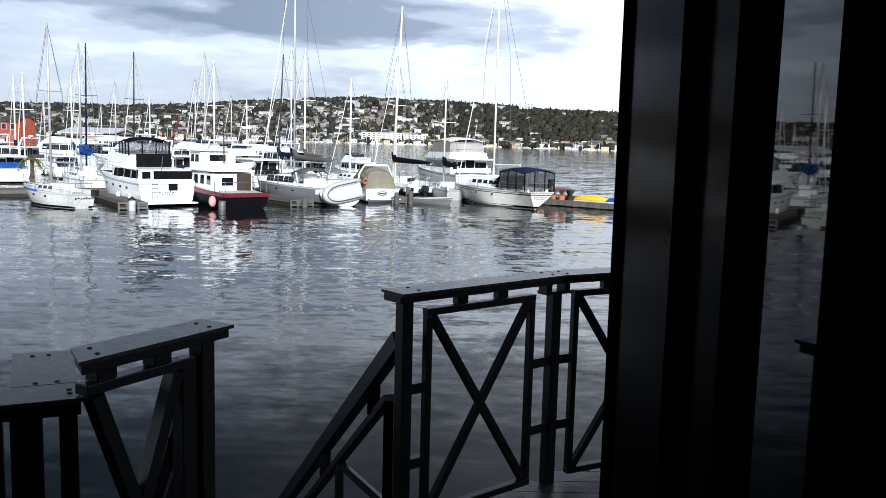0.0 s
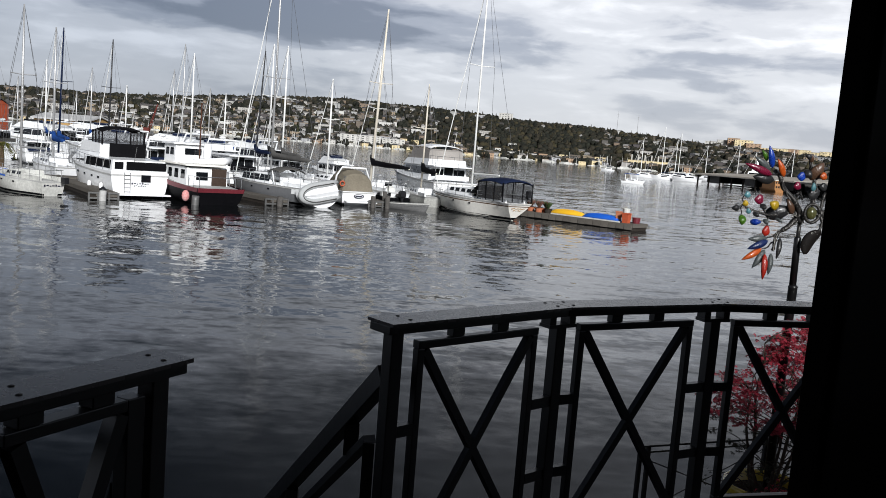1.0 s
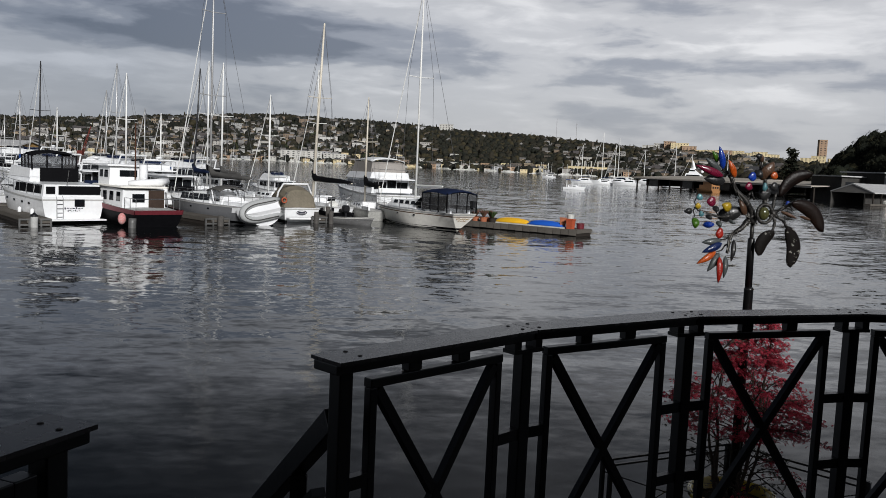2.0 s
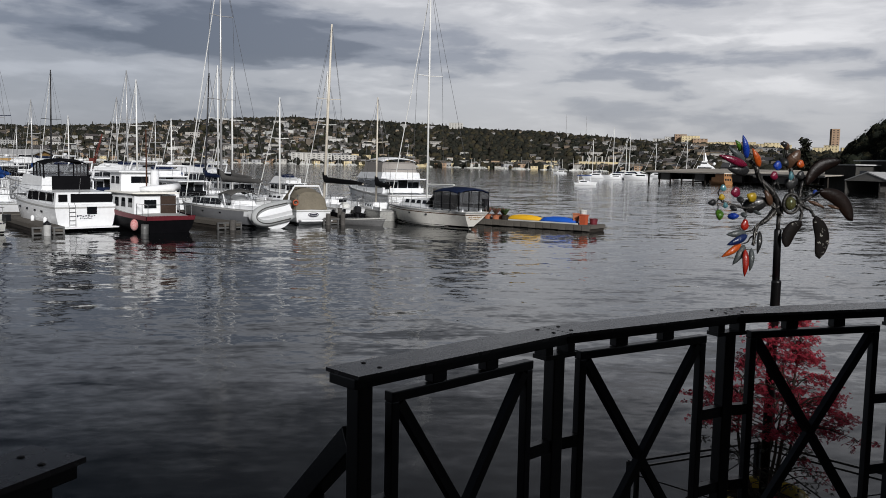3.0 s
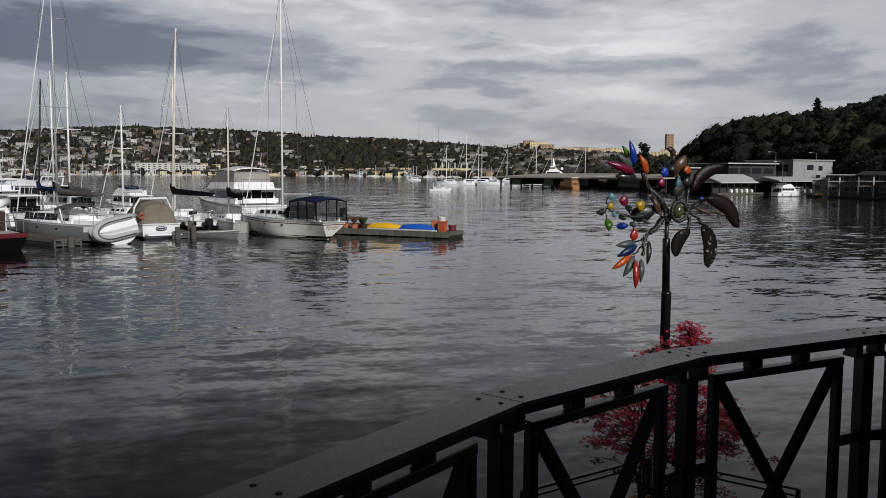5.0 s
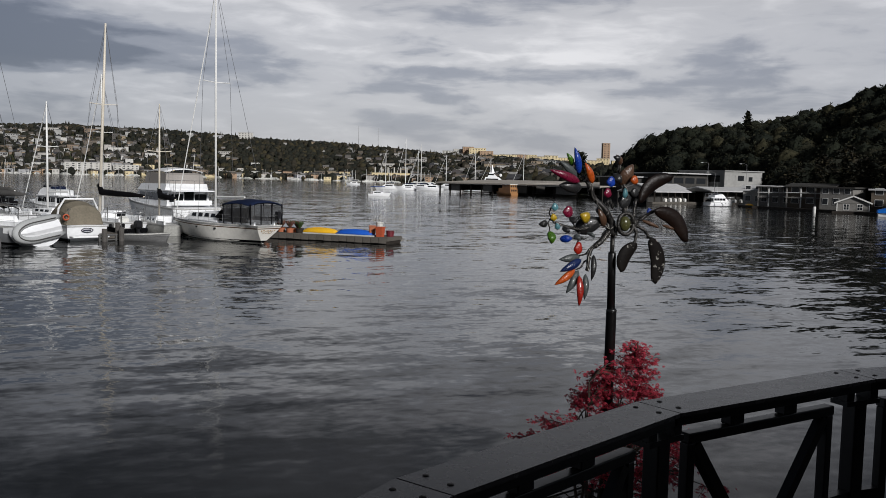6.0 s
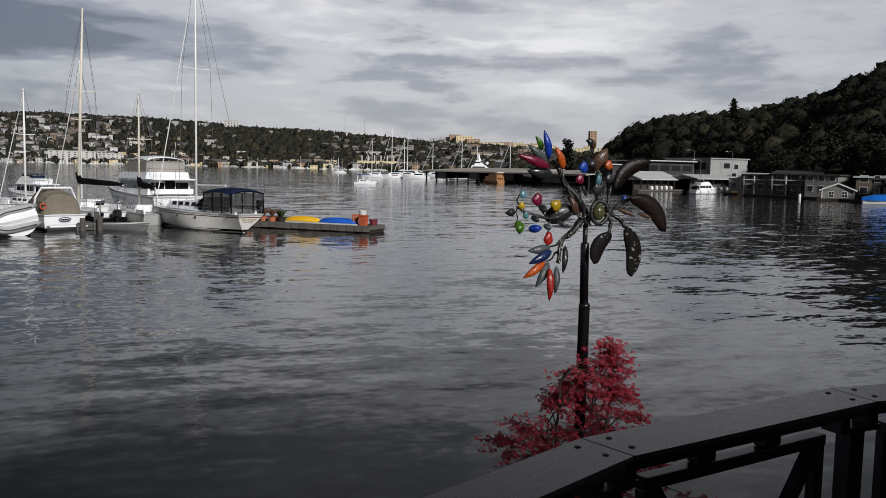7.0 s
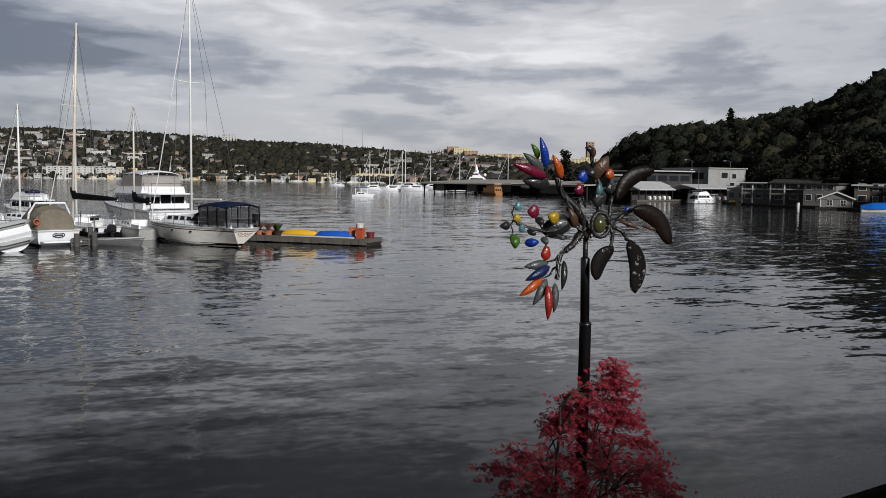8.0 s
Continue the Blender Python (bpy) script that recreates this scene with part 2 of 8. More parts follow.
M_GREYHULL = material("grey_hull", (0.17, 0.175, 0.185), 0.3, 0, 0.1, 1.5)
M_WORN = material("worn_white_paint", (0.52, 0.52, 0.49), 0.5, 0, 0.3, 2.5)
M_DECKGREY = material("grey_deck", (0.4, 0.4, 0.39), 0.6, 0, 0.2, 3)
M_BLACKHULL = material("black_hull_paint", (0.004, 0.004, 0.005), 0.56, 0, 0.3, 2)
M_REDHULL = material("dull_red_gunwale", (0.13, 0.018, 0.026), 0.5, 0, 0.25, 2)
M_BLUE = material("blue_canvas", (0.015, 0.05, 0.19), 0.8, 0, 0.25, 5, 0.3, 30)
M_NAVY = material("navy_canvas", (0.009, 0.015, 0.04), 0.75, 0, 0.3, 5, 0.3, 30)
M_CANVAS = material("black_canvas", (0.005, 0.005, 0.006), 0.8, 0, 0.3, 5, 0.3, 30)
M_GREYCANVAS = material("grey_canvas", (0.075, 0.073, 0.07), 0.8, 0, 0.25, 3, 0.3, 30)


def clear_vinyl():
    """Flexible clear window: mostly see-through, a little milky and glossy."""
    m = glass_material("clear_vinyl", (0.14, 0.14, 0.145), 0.12)
    nt = m.node_tree
    clear, mix = nt.nodes.new("ShaderNodeBsdfTransparent"), nt.nodes.new("ShaderNodeMixShader")
    clear.inputs[0].default_value = (0.86, 0.87, 0.88, 1)
    mix.inputs[0].default_value = 0.22
    nt.links.new(clear.outputs[0], mix.inputs[1])
    nt.links.new(nt.nodes["Principled BSDF"].outputs[0], mix.inputs[2])
    nt.links.new(mix.outputs[0], nt.nodes["Material Output"].inputs[0])
    return m


M_VINYL = clear_vinyl()
M_GLASS = glass_material("dark_boat_glass", (0.006, 0.007, 0.009), 0.05)
M_ALLOY = material("grey_anodised_spar", (0.5, 0.5, 0.5), 0.4, 0.5, 0.12, 3)
M_WHITESPAR = material("white_spar", (0.75, 0.75, 0.73), 0.4, 0, 0.1, 3)
M_WOODSPAR = material("pale_painted_spar", (0.62, 0.57, 0.48), 0.45, 0, 0.2, 6)
M_DARKSPAR = material("black_spar", (0.02, 0.02, 0.022), 0.4, 0, 0.2, 6)
M_WIRE = material("rigging_wire", (0.16, 0.16, 0.165), 0.45, 0.6, 0.1, 3)
M_STEEL = material("stainless_rail", (0.55, 0.55, 0.55), 0.25, 0.9, 0.1, 3)
M_RUBBER = material("grey_inflatable_rubber", (0.37, 0.38, 0.38), 0.55, 0, 0.12, 4)
M_ENGINE = material("dark_outboard_cowl", (0.012, 0.012, 0.014), 0.35, 0, 0.2, 6)
M_DOCKWOOD = material("weathered_dock_wood", (0.11, 0.1, 0.088), 0.75, 0, 0.3, 4, 0.4, 40, piece=0.5)
M_GALV = material("dull_galvanised_steel", (0.12, 0.12, 0.118), 0.5, 0.3, 0.25, 5)
M_DARKWOOD = material("wet_dark_timber", (0.035, 0.03, 0.026), 0.6, 0, 0.35, 4, 0.4, 40)
M_PILE = material("weathered_pile", (0.085, 0.08, 0.075), 0.8, 0, 0.4, 5, 0.5, 30)
M_YELLOW = material("yellow_plastic", (0.75, 0.42, 0.02), 0.4, 0, 0.1, 4)
M_BLUEPLASTIC = material("blue_plastic", (0.015, 0.1, 0.5), 0.4, 0, 0.1, 4)
M_ORANGE = material("orange_red_plastic", (0.42, 0.085, 0.035), 0.5, 0, 0.2, 4)
M_TERRACOTTA = material("terracotta", (0.35, 0.13, 0.07), 0.8, 0, 0.25, 8)
M_INK = material("dark_lettering", (0.02, 0.02, 0.035), 0.5)
M_GOLDINK = material("gold_lettering", (0.3, 0.18, 0.07), 0.5)


# ---- mesh helpers ----
class Shape:
    """Gathers faces of simple solids, to become one mesh."""

    def __init__(self):
        self.verts, self.faces = [], []

    def add(self, verts, faces):
        k = len(self.verts)
        self.verts += [tuple(v) for v in verts]
        self.faces += [tuple(i + k for i in f) for f in faces]
        return self

    def box(self, centre, size, turn=0.0, tilt=0.0):
        x, y, z = (s / 2 for s in size)
        m = pose(*centre, tilt, 0, turn)
        c = [m @ Vector(p) for p in ((-x, -y, -z), (x, -y, -z), (x, y, -z), (-x, y, -z), (-x, -y, z), (x, -y, z), (x, y, z), (-x, y, z))]
        return self.add(c, ((0, 3, 2, 1), (4, 5, 6, 7), (0, 1, 5, 4), (1, 2, 6, 5), (2, 3, 7, 6), (3, 0, 4, 7)))

    def bar(self, a, b, wide, high):
        """A rectangular bar from a to b; wide lies level, across it."""
        a, b = Vector(a), Vector(b)
        d = (b - a).normalized()
        side = d.cross(Vector((0, 0, 1)))
        side = Vector((1, 0, 0)) if side.length < 1e-4 else side.normalized()
        up = side.cross(d).normalized()
        c = [p + side * (wide / 2 * i) + up * (high / 2 * j) for p in (a, b) for i, j in ((-1, -1), (1, -1), (1, 1), (-1, 1))]
        return self.add(c, ((0, 1, 2, 3), (7, 6, 5, 4), (0, 4, 5, 1), (1, 5, 6, 2), (2, 6, 7, 3), (3, 7, 4, 0)))

    def tube(self, points, radii, n=6, closed=True):
        points = [Vector(p) for p in points]
        if not isinstance(radii, (list, tuple)):
            radii = [radii] * len(points)
        rings, before = [], None
        for i, p in enumerate(points):
            d = (points[min(i + 1, len(points) - 1)] - points[max(i - 1, 0)]).normalized()
            side = d.orthogonal().normalized() if before is None else (before - d * before.dot(d)).normalized()
            before = side
            other = d.cross(side)
            rings.append([p + (side * math.cos(a) + other * math.sin(a)) * radii[i] for a in (2 * math.pi * k / n for k in range(n))])
        return self.loft(rings, closed)

    def loft(self, rings, ends=True, round_it=True):
        n = len(rings[0])
        verts = [v for ring in rings for v in ring]
        faces = []
        for i in range(len(rings) - 1):
            for k in range(n if round_it else n - 1):
                q = (k + 1) % n
                faces.append((i * n + k, i * n + q, (i + 1) * n + q, (i + 1) * n + k))
        if ends:
            faces.append(tuple(range(n))[::-1])
            faces.append(tuple((len(rings) - 1) * n + k for k in range(n)))
        return self.add(verts, faces)

    def prism(self, outline, low, high):
        """A flat outline, raised from one height to another."""
        return self.loft([[(x, y, low) for x, y in outline], [(x, y, high) for x, y in outline]])

    def side_prism(self, outline, left, right):
        """An outline in y and z, drawn out along x."""
        return self.loft([[(left, y, z) for y, z in outline], [(right, y, z) for y, z in outline]])

    def ball(self, centre, radii, rows=6, n=8):
        rings = []
        for i in range(rows + 1):
            a = math.pi * i / rows
            r = max(math.sin(a), 0.02)
            rings.append([(centre[0] + radii[0] * r * math.cos(b), centre[1] + radii[1] * r * math.sin(b), centre[2] - radii[2] * math.cos(a)) for b in (2 * math.pi * k / n for k in range(n))])
        return self.loft(rings)

    def mesh(self, name, mat, smooth=False):
        data = bpy.data.meshes.new(name)
        data.from_pydata(self.verts, [], self.faces)
        bm = bmesh.new()
        bm.from_mesh(data)
        bmesh.ops.recalc_face_normals(bm, faces=bm.faces)
        bm.to_mesh(data)
        bm.free()
        data.materials.append(mat)
        if smooth:
            data.polygons.foreach_set("use_smooth", [True] * len(data.polygons))
        return data


def part(name, shape, mat, parent=None, label="", smooth=False):
    data = shape if isinstance(shape, bpy.types.Mesh) else shape.mesh(name, mat, smooth)
    ob = new(name, data)
    ob.parent = parent
    if label:
        ob["label"] = label
    return ob


def thing(name, at, label, category, group="", kind=""):
    ob = new(name)
    ob.empty_display_size = 0.2
    ob.matrix_basis = at
    return tagged(ob, label, category, group, kind)


def solid(name, shape, mat, label="", category="", group="", kind="", smooth=False):
    return tagged(part(name, shape, mat, None, "", smooth), label, category, group, kind)


def bend_bevel(ob, width, segments=2):
    mod = ob.modifiers.new("bevel", "BEVEL")
    mod.width, mod.segments, mod.limit_method = width, segments, "ANGLE"
    return ob


# ---- lake, land and hills ----
def pace(value, table):
    xs, ys = zip(*table)
    return float(np.interp(value, xs, ys))


SHORE = ((-180, 14), (-130, 40), (-100, 200), (-75, 800), (-50, 1250), (0, 1240), (12, 1020), (18, 900), (21, 620), (24, 420), (29, 360), (33, 268), (38, 222), (44, 180), (60, 140), (90, 90), (130, 40), (180, 14))
RIDGE = ((-180, 8), (-100, 20), (-60, 40), (-28, 47), (-23, 51), (-18, 52), (-13.7, 60), (-8.5, 72), (-5, 78), (-1, 77), (3, 74), (5.6, 71), (10, 66), (13.8, 57), (17.5, 50), (20, 42), (26.6, 34), (30, 28), (36, 30), (60, 60), (120, 30), (180, 8))
BLUFF = ((-180, 0), (29.2, 0), (30.0, 10.5), (31.5, 17), (33, 19.5), (36.7, 20), (39.4, 18.5), (41, 22), (43.7, 24), (44.7, 28), (47, 31), (60, 37), (100, 30), (140, 4), (180, 0))


def ease(a):
    a = min(max(a, 0.0), 1.0)
    return a * a * (3 - 2 * a)


def land_height(x, y):
    """The lie of the land round the lake, in metres over the water."""
    az, r = math.degrees(math.atan2(x, y)), math.hypot(x, y)
    shore = pace(az, SHORE)
    if r < shore:
        return max(-4.0, -0.5 - (shore - r) * 0.12)
    z = 1.1 * ease((r - shore) / 6) - 0.3
    z += pace(az, RIDGE) * ease((r - shore - 60) / max(200, 1600 - shore)) ** 0.9
    z += pace(az, BLUFF) * ease((r - shore - 28) / 115) * (1 - 0.6 * ease((r - 420) / 400))
    rough = noise.noise((x * 0.004, y * 0.004, 0.3)) * 9 + noise.noise((x * 0.015, y * 0.015, 2.3)) * 3
    return z + rough * ease((r - shore - 90) / 500)


def build_land():
    azimuths = [-180 + 6 * i for i in range(20)] + [-60 + 1.25 * i for i in range(97)] + [62 + 6 * i for i in range(20)]
    azimuths = sorted(set(a for a in azimuths if a < 180))
    radii = [10, 30, 80, 130, 160, 180, 200, 220, 240, 260, 280, 300, 320, 345, 370, 400, 440, 500, 600, 720, 850, 950, 1020, 1080, 1140, 1200, 1260, 1320, 1390, 1460, 1530, 1600, 1700, 2000, 3000, 4500]
    verts, faces = [], []
    for az in azimuths:
        for r in radii:
            x, y = r * math.sin(radians(az)), r * math.cos(radians(az))
            verts.append((x, y, land_height(x, y)))
    n = len(radii)
    for i in range(len(azimuths)):
        q = (i + 1) % len(azimuths)
        for k in range(n - 1):
            faces.append((i * n + k, q * n + k, q * n + k + 1, i * n + k + 1))
    faces.append(tuple(i * n for i in range(len(azimuths)))[::-1])
    shape = Shape().add(verts, faces)
    mat = material("hill_grass_and_earth", (0.06, 0.07, 0.035), 0.9, 0, 0.4, 0.02, second=(0.035, 0.042, 0.022))
    return solid("ground", shape, mat, "dark green and brown hillsides round the lake", "hill", "", "structure", True)


build_land()
solid("water", Shape().add([(-4600, -4600, 0), (4600, -4600, 0), (4600, 4600, 0), (-4600, 4600, 0)], [(0, 1, 2, 3)]), M_WATER, "dark rippled lake water reflecting grey sky and boats", "water", "", "structure")


# ---- the terrace ----
DECK, CAP = 2.66, 3.74
JOINTS = [Vector(p) for p in ((0.853, 3.228), (1.565, 3.828), (2.411, 4.268), (3.346, 4.488), (4.33, 4.49), (5.27, 4.26), (6.17, 3.81))]
STAIR_LEFT = Vector((0.165, 2.49))


def v3(p, z):
    return Vector((p[0], p[1], z))


def mitred(points, half):
    """The two edges of a band round a run of points."""
    left, right = [], []
    for i, p in enumerate(points):
        a = (p - points[i - 1]).normalized() if i else None
        b = (points[i + 1] - p).normalized() if i + 1 < len(points) else None
        d = ((a or b) + (b or a)).normalized()
        k = half / max(0.5, d.dot(b or a))
        side = Vector((-d.y, d.x))
        left.append(p + side * k)
        right.append(p - side * k)
    return left, right


def rail_run(points, name, label, end_posts=(True, True), overhang=0.07):
    """A run of guard rail: cap plates, blocks, posts, framed crosses and ties."""
    rail = thing(name, pose(0, 0, 0), label, "railing", "terrace railings")
    d0, d1 = (points[1] - points[0]).normalized(), (points[-1] - points[-2]).normalized()
    ends = [points[0] - d0 * overhang, *points[1:-1], points[-1] + d1 * overhang]
    left, right = mitred(ends, 0.077)
    for i in range(len(points) - 1):
        p, q = points[i], points[i + 1]
        d = (q - p).normalized()
        side = Vector((-d.y, d.x))
        turn = math.degrees(math.atan2(d.y, d.x))
        length = (q - p).length
        gap = d * 0.0025
        ring = [left[i] + gap, right[i] + gap, right[i + 1] - gap, left[i + 1] - gap]
        plate = part("cap_plate", Shape().loft([[v3(v, CAP - 0.012) for v in ring], [v3(v, CAP) for v in ring]]), M_CAP, rail, "dark brown cap plate with bolts at its ends")
        under = [left[i] * 0.9 + right[i] * 0.1 + gap, left[i] * 0.1 + right[i] * 0.9 + gap, right[i + 1] * 0.9 + left[i + 1] * 0.1 - gap, right[i + 1] * 0.1 + left[i + 1] * 0.9 - gap]
        bend_bevel(part("top_rail", Shape().loft([[v3(v, CAP - 0.044) for v in under], [v3(v, CAP - 0.012) for v in under]]), M_RAIL, rail), 0.004)
        for along, out in ((0.05, 0.045), (0.05, -0.03), (length - 0.05, 0.045), (length - 0.05, -0.03)):
            at = p + d * along + side * out
            part("bolt", Shape().tube([v3(at, CAP), v3(at, CAP + 0.0015), v3(at, CAP + 0.003)], [0.008, 0.008, 0.004], 8), M_BOLT, plate)
        # framed cross
        a, b = p + d * 0.113, q - d * 0.146
        top, low = CAP - 0.09, DECK + 0.035
        for f in (0.338, 0.606):
            at = p + d * (length * f)
            bend_bevel(part("block", Shape().box((at.x, at.y, CAP - 0.0665), (0.062, 0.04, 0.045), turn), M_RAIL, rail), 0.003)
        bend_bevel(part("frame_rail", Shape().bar(v3(a, top - 0.016), v3(b, top - 0.016), 0.04, 0.032), M_RAIL, rail), 0.003)
        bend_bevel(part("frame_rail", Shape().bar(v3(a, low + 0.016), v3(b, low + 0.016), 0.04, 0.032), M_RAIL, rail), 0.003)
        for at in (a + d * 0.016, b - d * 0.016):
            bend_bevel(part("stile", Shape().box((at.x, at.y, (top + low) / 2), (0.032, 0.034, top - low - 0.065), turn), M_RAIL, rail), 0.003)
        a2, b2 = a + d * 0.04, b - d * 0.04
        off = side * 0.0015
        part("brace", Shape().bar(v3(a2 + off, top - 0.04), v3(b2 + off, low + 0.04), 0.034, 0.034), M_RAIL, rail)
        part("brace", Shape().bar(v3(b2 - off, top - 0.04), v3(a2 - off, low + 0.04), 0.031, 0.034), M_RAIL, rail)
        foot = (p + q) / 2
        part("foot", Shape().box((foot.x, foot.y, DECK + 0.0175), (0.06, 0.04, 0.035), turn), M_RAIL, rail)
        for z in (DECK + 0.308, DECK + 0.645):
            for start, stop in ((p + d * 0.028, a), (b, q - d * 0.028)):
                if (stop - start).length > 0.02:
                    part("tie", Shape().bar(v3(start, z), v3(stop, z), 0.034, 0.046), M_RAIL, rail)
    for i, p in enumerate(points):
        if (i == 0 and not end_posts[0]) or (i == len(points) - 1 and not end_posts[1]):
            continue
        a = points[max(i - 1, 0)]
        b = points[min(i + 1, len(points) - 1)]
        turn = math.degrees(math.atan2((b - a).y, (b - a).x))
        inner = 0 < i < len(points) - 1
        top = CAP - 0.1 if inner else CAP - 0.046
        bend_bevel(part("post", Shape().box((p.x, p.y, (DECK + top) / 2), (0.056, 0.056, top - DECK), turn), M_RAIL, rail), 0.004)
        if inner:
            d = (b - a).normalized()
            part("saddle", Shape().box((p.x, p.y, CAP - 0.093), (0.16, 0.07, 0.016), turn), M_RAIL, rail)
            for k in (-0.058, 0.058):
                part("block", Shape().box((p.x + d.x * k, p.y + d.y * k, CAP - 0.0648), (0.036, 0.06, 0.0405), turn), M_RAIL, rail)
    return rail


rail_run(JOINTS, "railing", "black steel guard rail with crosses, curving round the terrace")

def short_section():
    """The last stretch before the stair: one cross between the low rail and a post."""
    rail = thing("railing", pose(0, 0, 0), "short black guard rail section with a cross beside the stair opening", "railing", "terrace railings")
    a, d, n = Vector((-0.025, 2.02)), Vector((0.486, 0.874)), Vector((-0.874, 0.486))
    turn = math.degrees(math.atan2(d.y, d.x))
    ring = [(-0.07, 2.1), (0.02, 1.945), (0.315, 2.475), (0.18, 2.55)]
    plate = part("cap_plate", Shape().prism(ring, CAP - 0.012, CAP), M_CAP, rail, "dark brown cap plate with bolts at its ends")
    under = [(-0.055, 2.088), (0.018, 1.965), (0.3, 2.47), (0.187, 2.535)]
    bend_bevel(part("top_rail", Shape().prism(under, CAP - 0.044, CAP - 0.012), M_RAIL, rail), 0.004)
    for along, out in ((0.08, 0.035), (0.05, -0.035), (0.5, 0.035), (0.49, -0.035)):
        p = a + d * along + n * out
        part("bolt", Shape().tube([v3(p, CAP), v3(p, CAP + 0.0015), v3(p, CAP + 0.003)], [0.008, 0.008, 0.004], 8), M_BOLT, plate)
    top, low = CAP - 0.09, DECK + 0.07
    post, stile = Vector((0.213, 2.45)), Vector((0.174, 2.381))
    bend_bevel(part("post", Shape().box((post.x, post.y, (DECK + CAP - 0.046) / 2), (0.06, 0.06, CAP - 0.046 - DECK), turn), M_RAIL, rail), 0.004)
    bend_bevel(part("stile", Shape().box((stile.x, stile.y, (top + low) / 2), (0.06, 0.05, top - low - 0.002), turn), M_RAIL, rail), 0.003)
    end = stile - d * 0.032
    for z in (top - 0.016, low + 0.016):
        bend_bevel(part("frame_rail", Shape().bar(v3(a + d * 0.02, z), v3(end, z), 0.055, 0.032), M_RAIL, rail), 0.003)
    for f in (0.09, 0.3):
        p = a + d * f
        bend_bevel(part("block", Shape().box((p.x, p.y, CAP - 0.0665), (0.07, 0.055, 0.045), turn), M_RAIL, rail), 0.003)
    p, q = a + d * 0.06, end - d * 0.012
    part("brace", Shape().bar(v3(p + n * 0.0015, top - 0.04), v3(q + n * 0.0015, low + 0.04), 0.05, 0.042), M_RAIL, rail)
    part("brace", Shape().bar(v3(q - n * 0.0015, top - 0.04), v3(p - n * 0.0015, low + 0.04), 0.046, 0.042), M_RAIL, rail)
    return rail


short_section()


def low_rail():
    """The lower rail that runs off beside the short section."""
    rail = thing("railing", pose(0, 0, 0), "lower black rail with wide grey-brown plates and bolts", "railing", "terrace railings")
    z = 3.615
    o, l, n = Vector((0.0, 2.03)), Vector((-0.904, -0.428)), Vector((-0.428, 0.904))
    at = lambda along, out: o + l * along + n * out
    quad = lambda a0, a1, n0, n1: [tuple(at(a, k)) for a, k in ((a0, n0), (a0, n1), (a1, n1), (a1, n0))]
    plate = part("cap_plate", Shape().prism(quad(0.0, 2.6, 0.0, 0.17), z - 0.012, z), M_CAP, rail)
    wide = part("cap_plate", Shape().prism(quad(0.014, 0.2, 0.176, 0.6), z - 0.012, z), M_CAP, rail)
    part("top_rail", Shape().prism(quad(0.012, 2.6, 0.012, 0.158), z - 0.052, z - 0.012), M_RAIL, rail)
    part("top_rail", Shape().prism(quad(0.03, 0.18, 0.19, 0.58), z - 0.052, z - 0.012), M_RAIL, rail)
    for a, k, p in ((0.04, 0.06, plate), (0.04, 0.1, plate), (0.07, 0.2, wide), (0.13, 0.2, wide), (0.09, 0.55, wide), (0.14, 0.55, wide)):
        q = at(a, k)
        part("bolt", Shape().tube([v3(q, z), v3(q, z + 0.0015), v3(q, z + 0.003)], [0.008, 0.008, 0.004], 8), M_BOLT, p)
    for a, w in ((0.045, 0.05), (0.155, 0.085), (0.245, 0.06), (0.7, 0.085), (1.3, 0.085), (1.9, 0.085), (2.5, 0.085)):
        p = at(a, 0.085)
        bend_bevel(part("post", Shape().box((p.x, p.y, (DECK + z - 0.052) / 2), (w, 0.075, z - 0.052 - DECK), 25), M_RAIL, rail), 0.004)
    part("frame_rail", Shape().bar(v3(at(2.5, 0.085), DECK + 0.1), v3(at(0.02, 0.085), DECK + 0.1), 0.05, 0.035), M_RAIL, rail)
    return rail


low_rail()


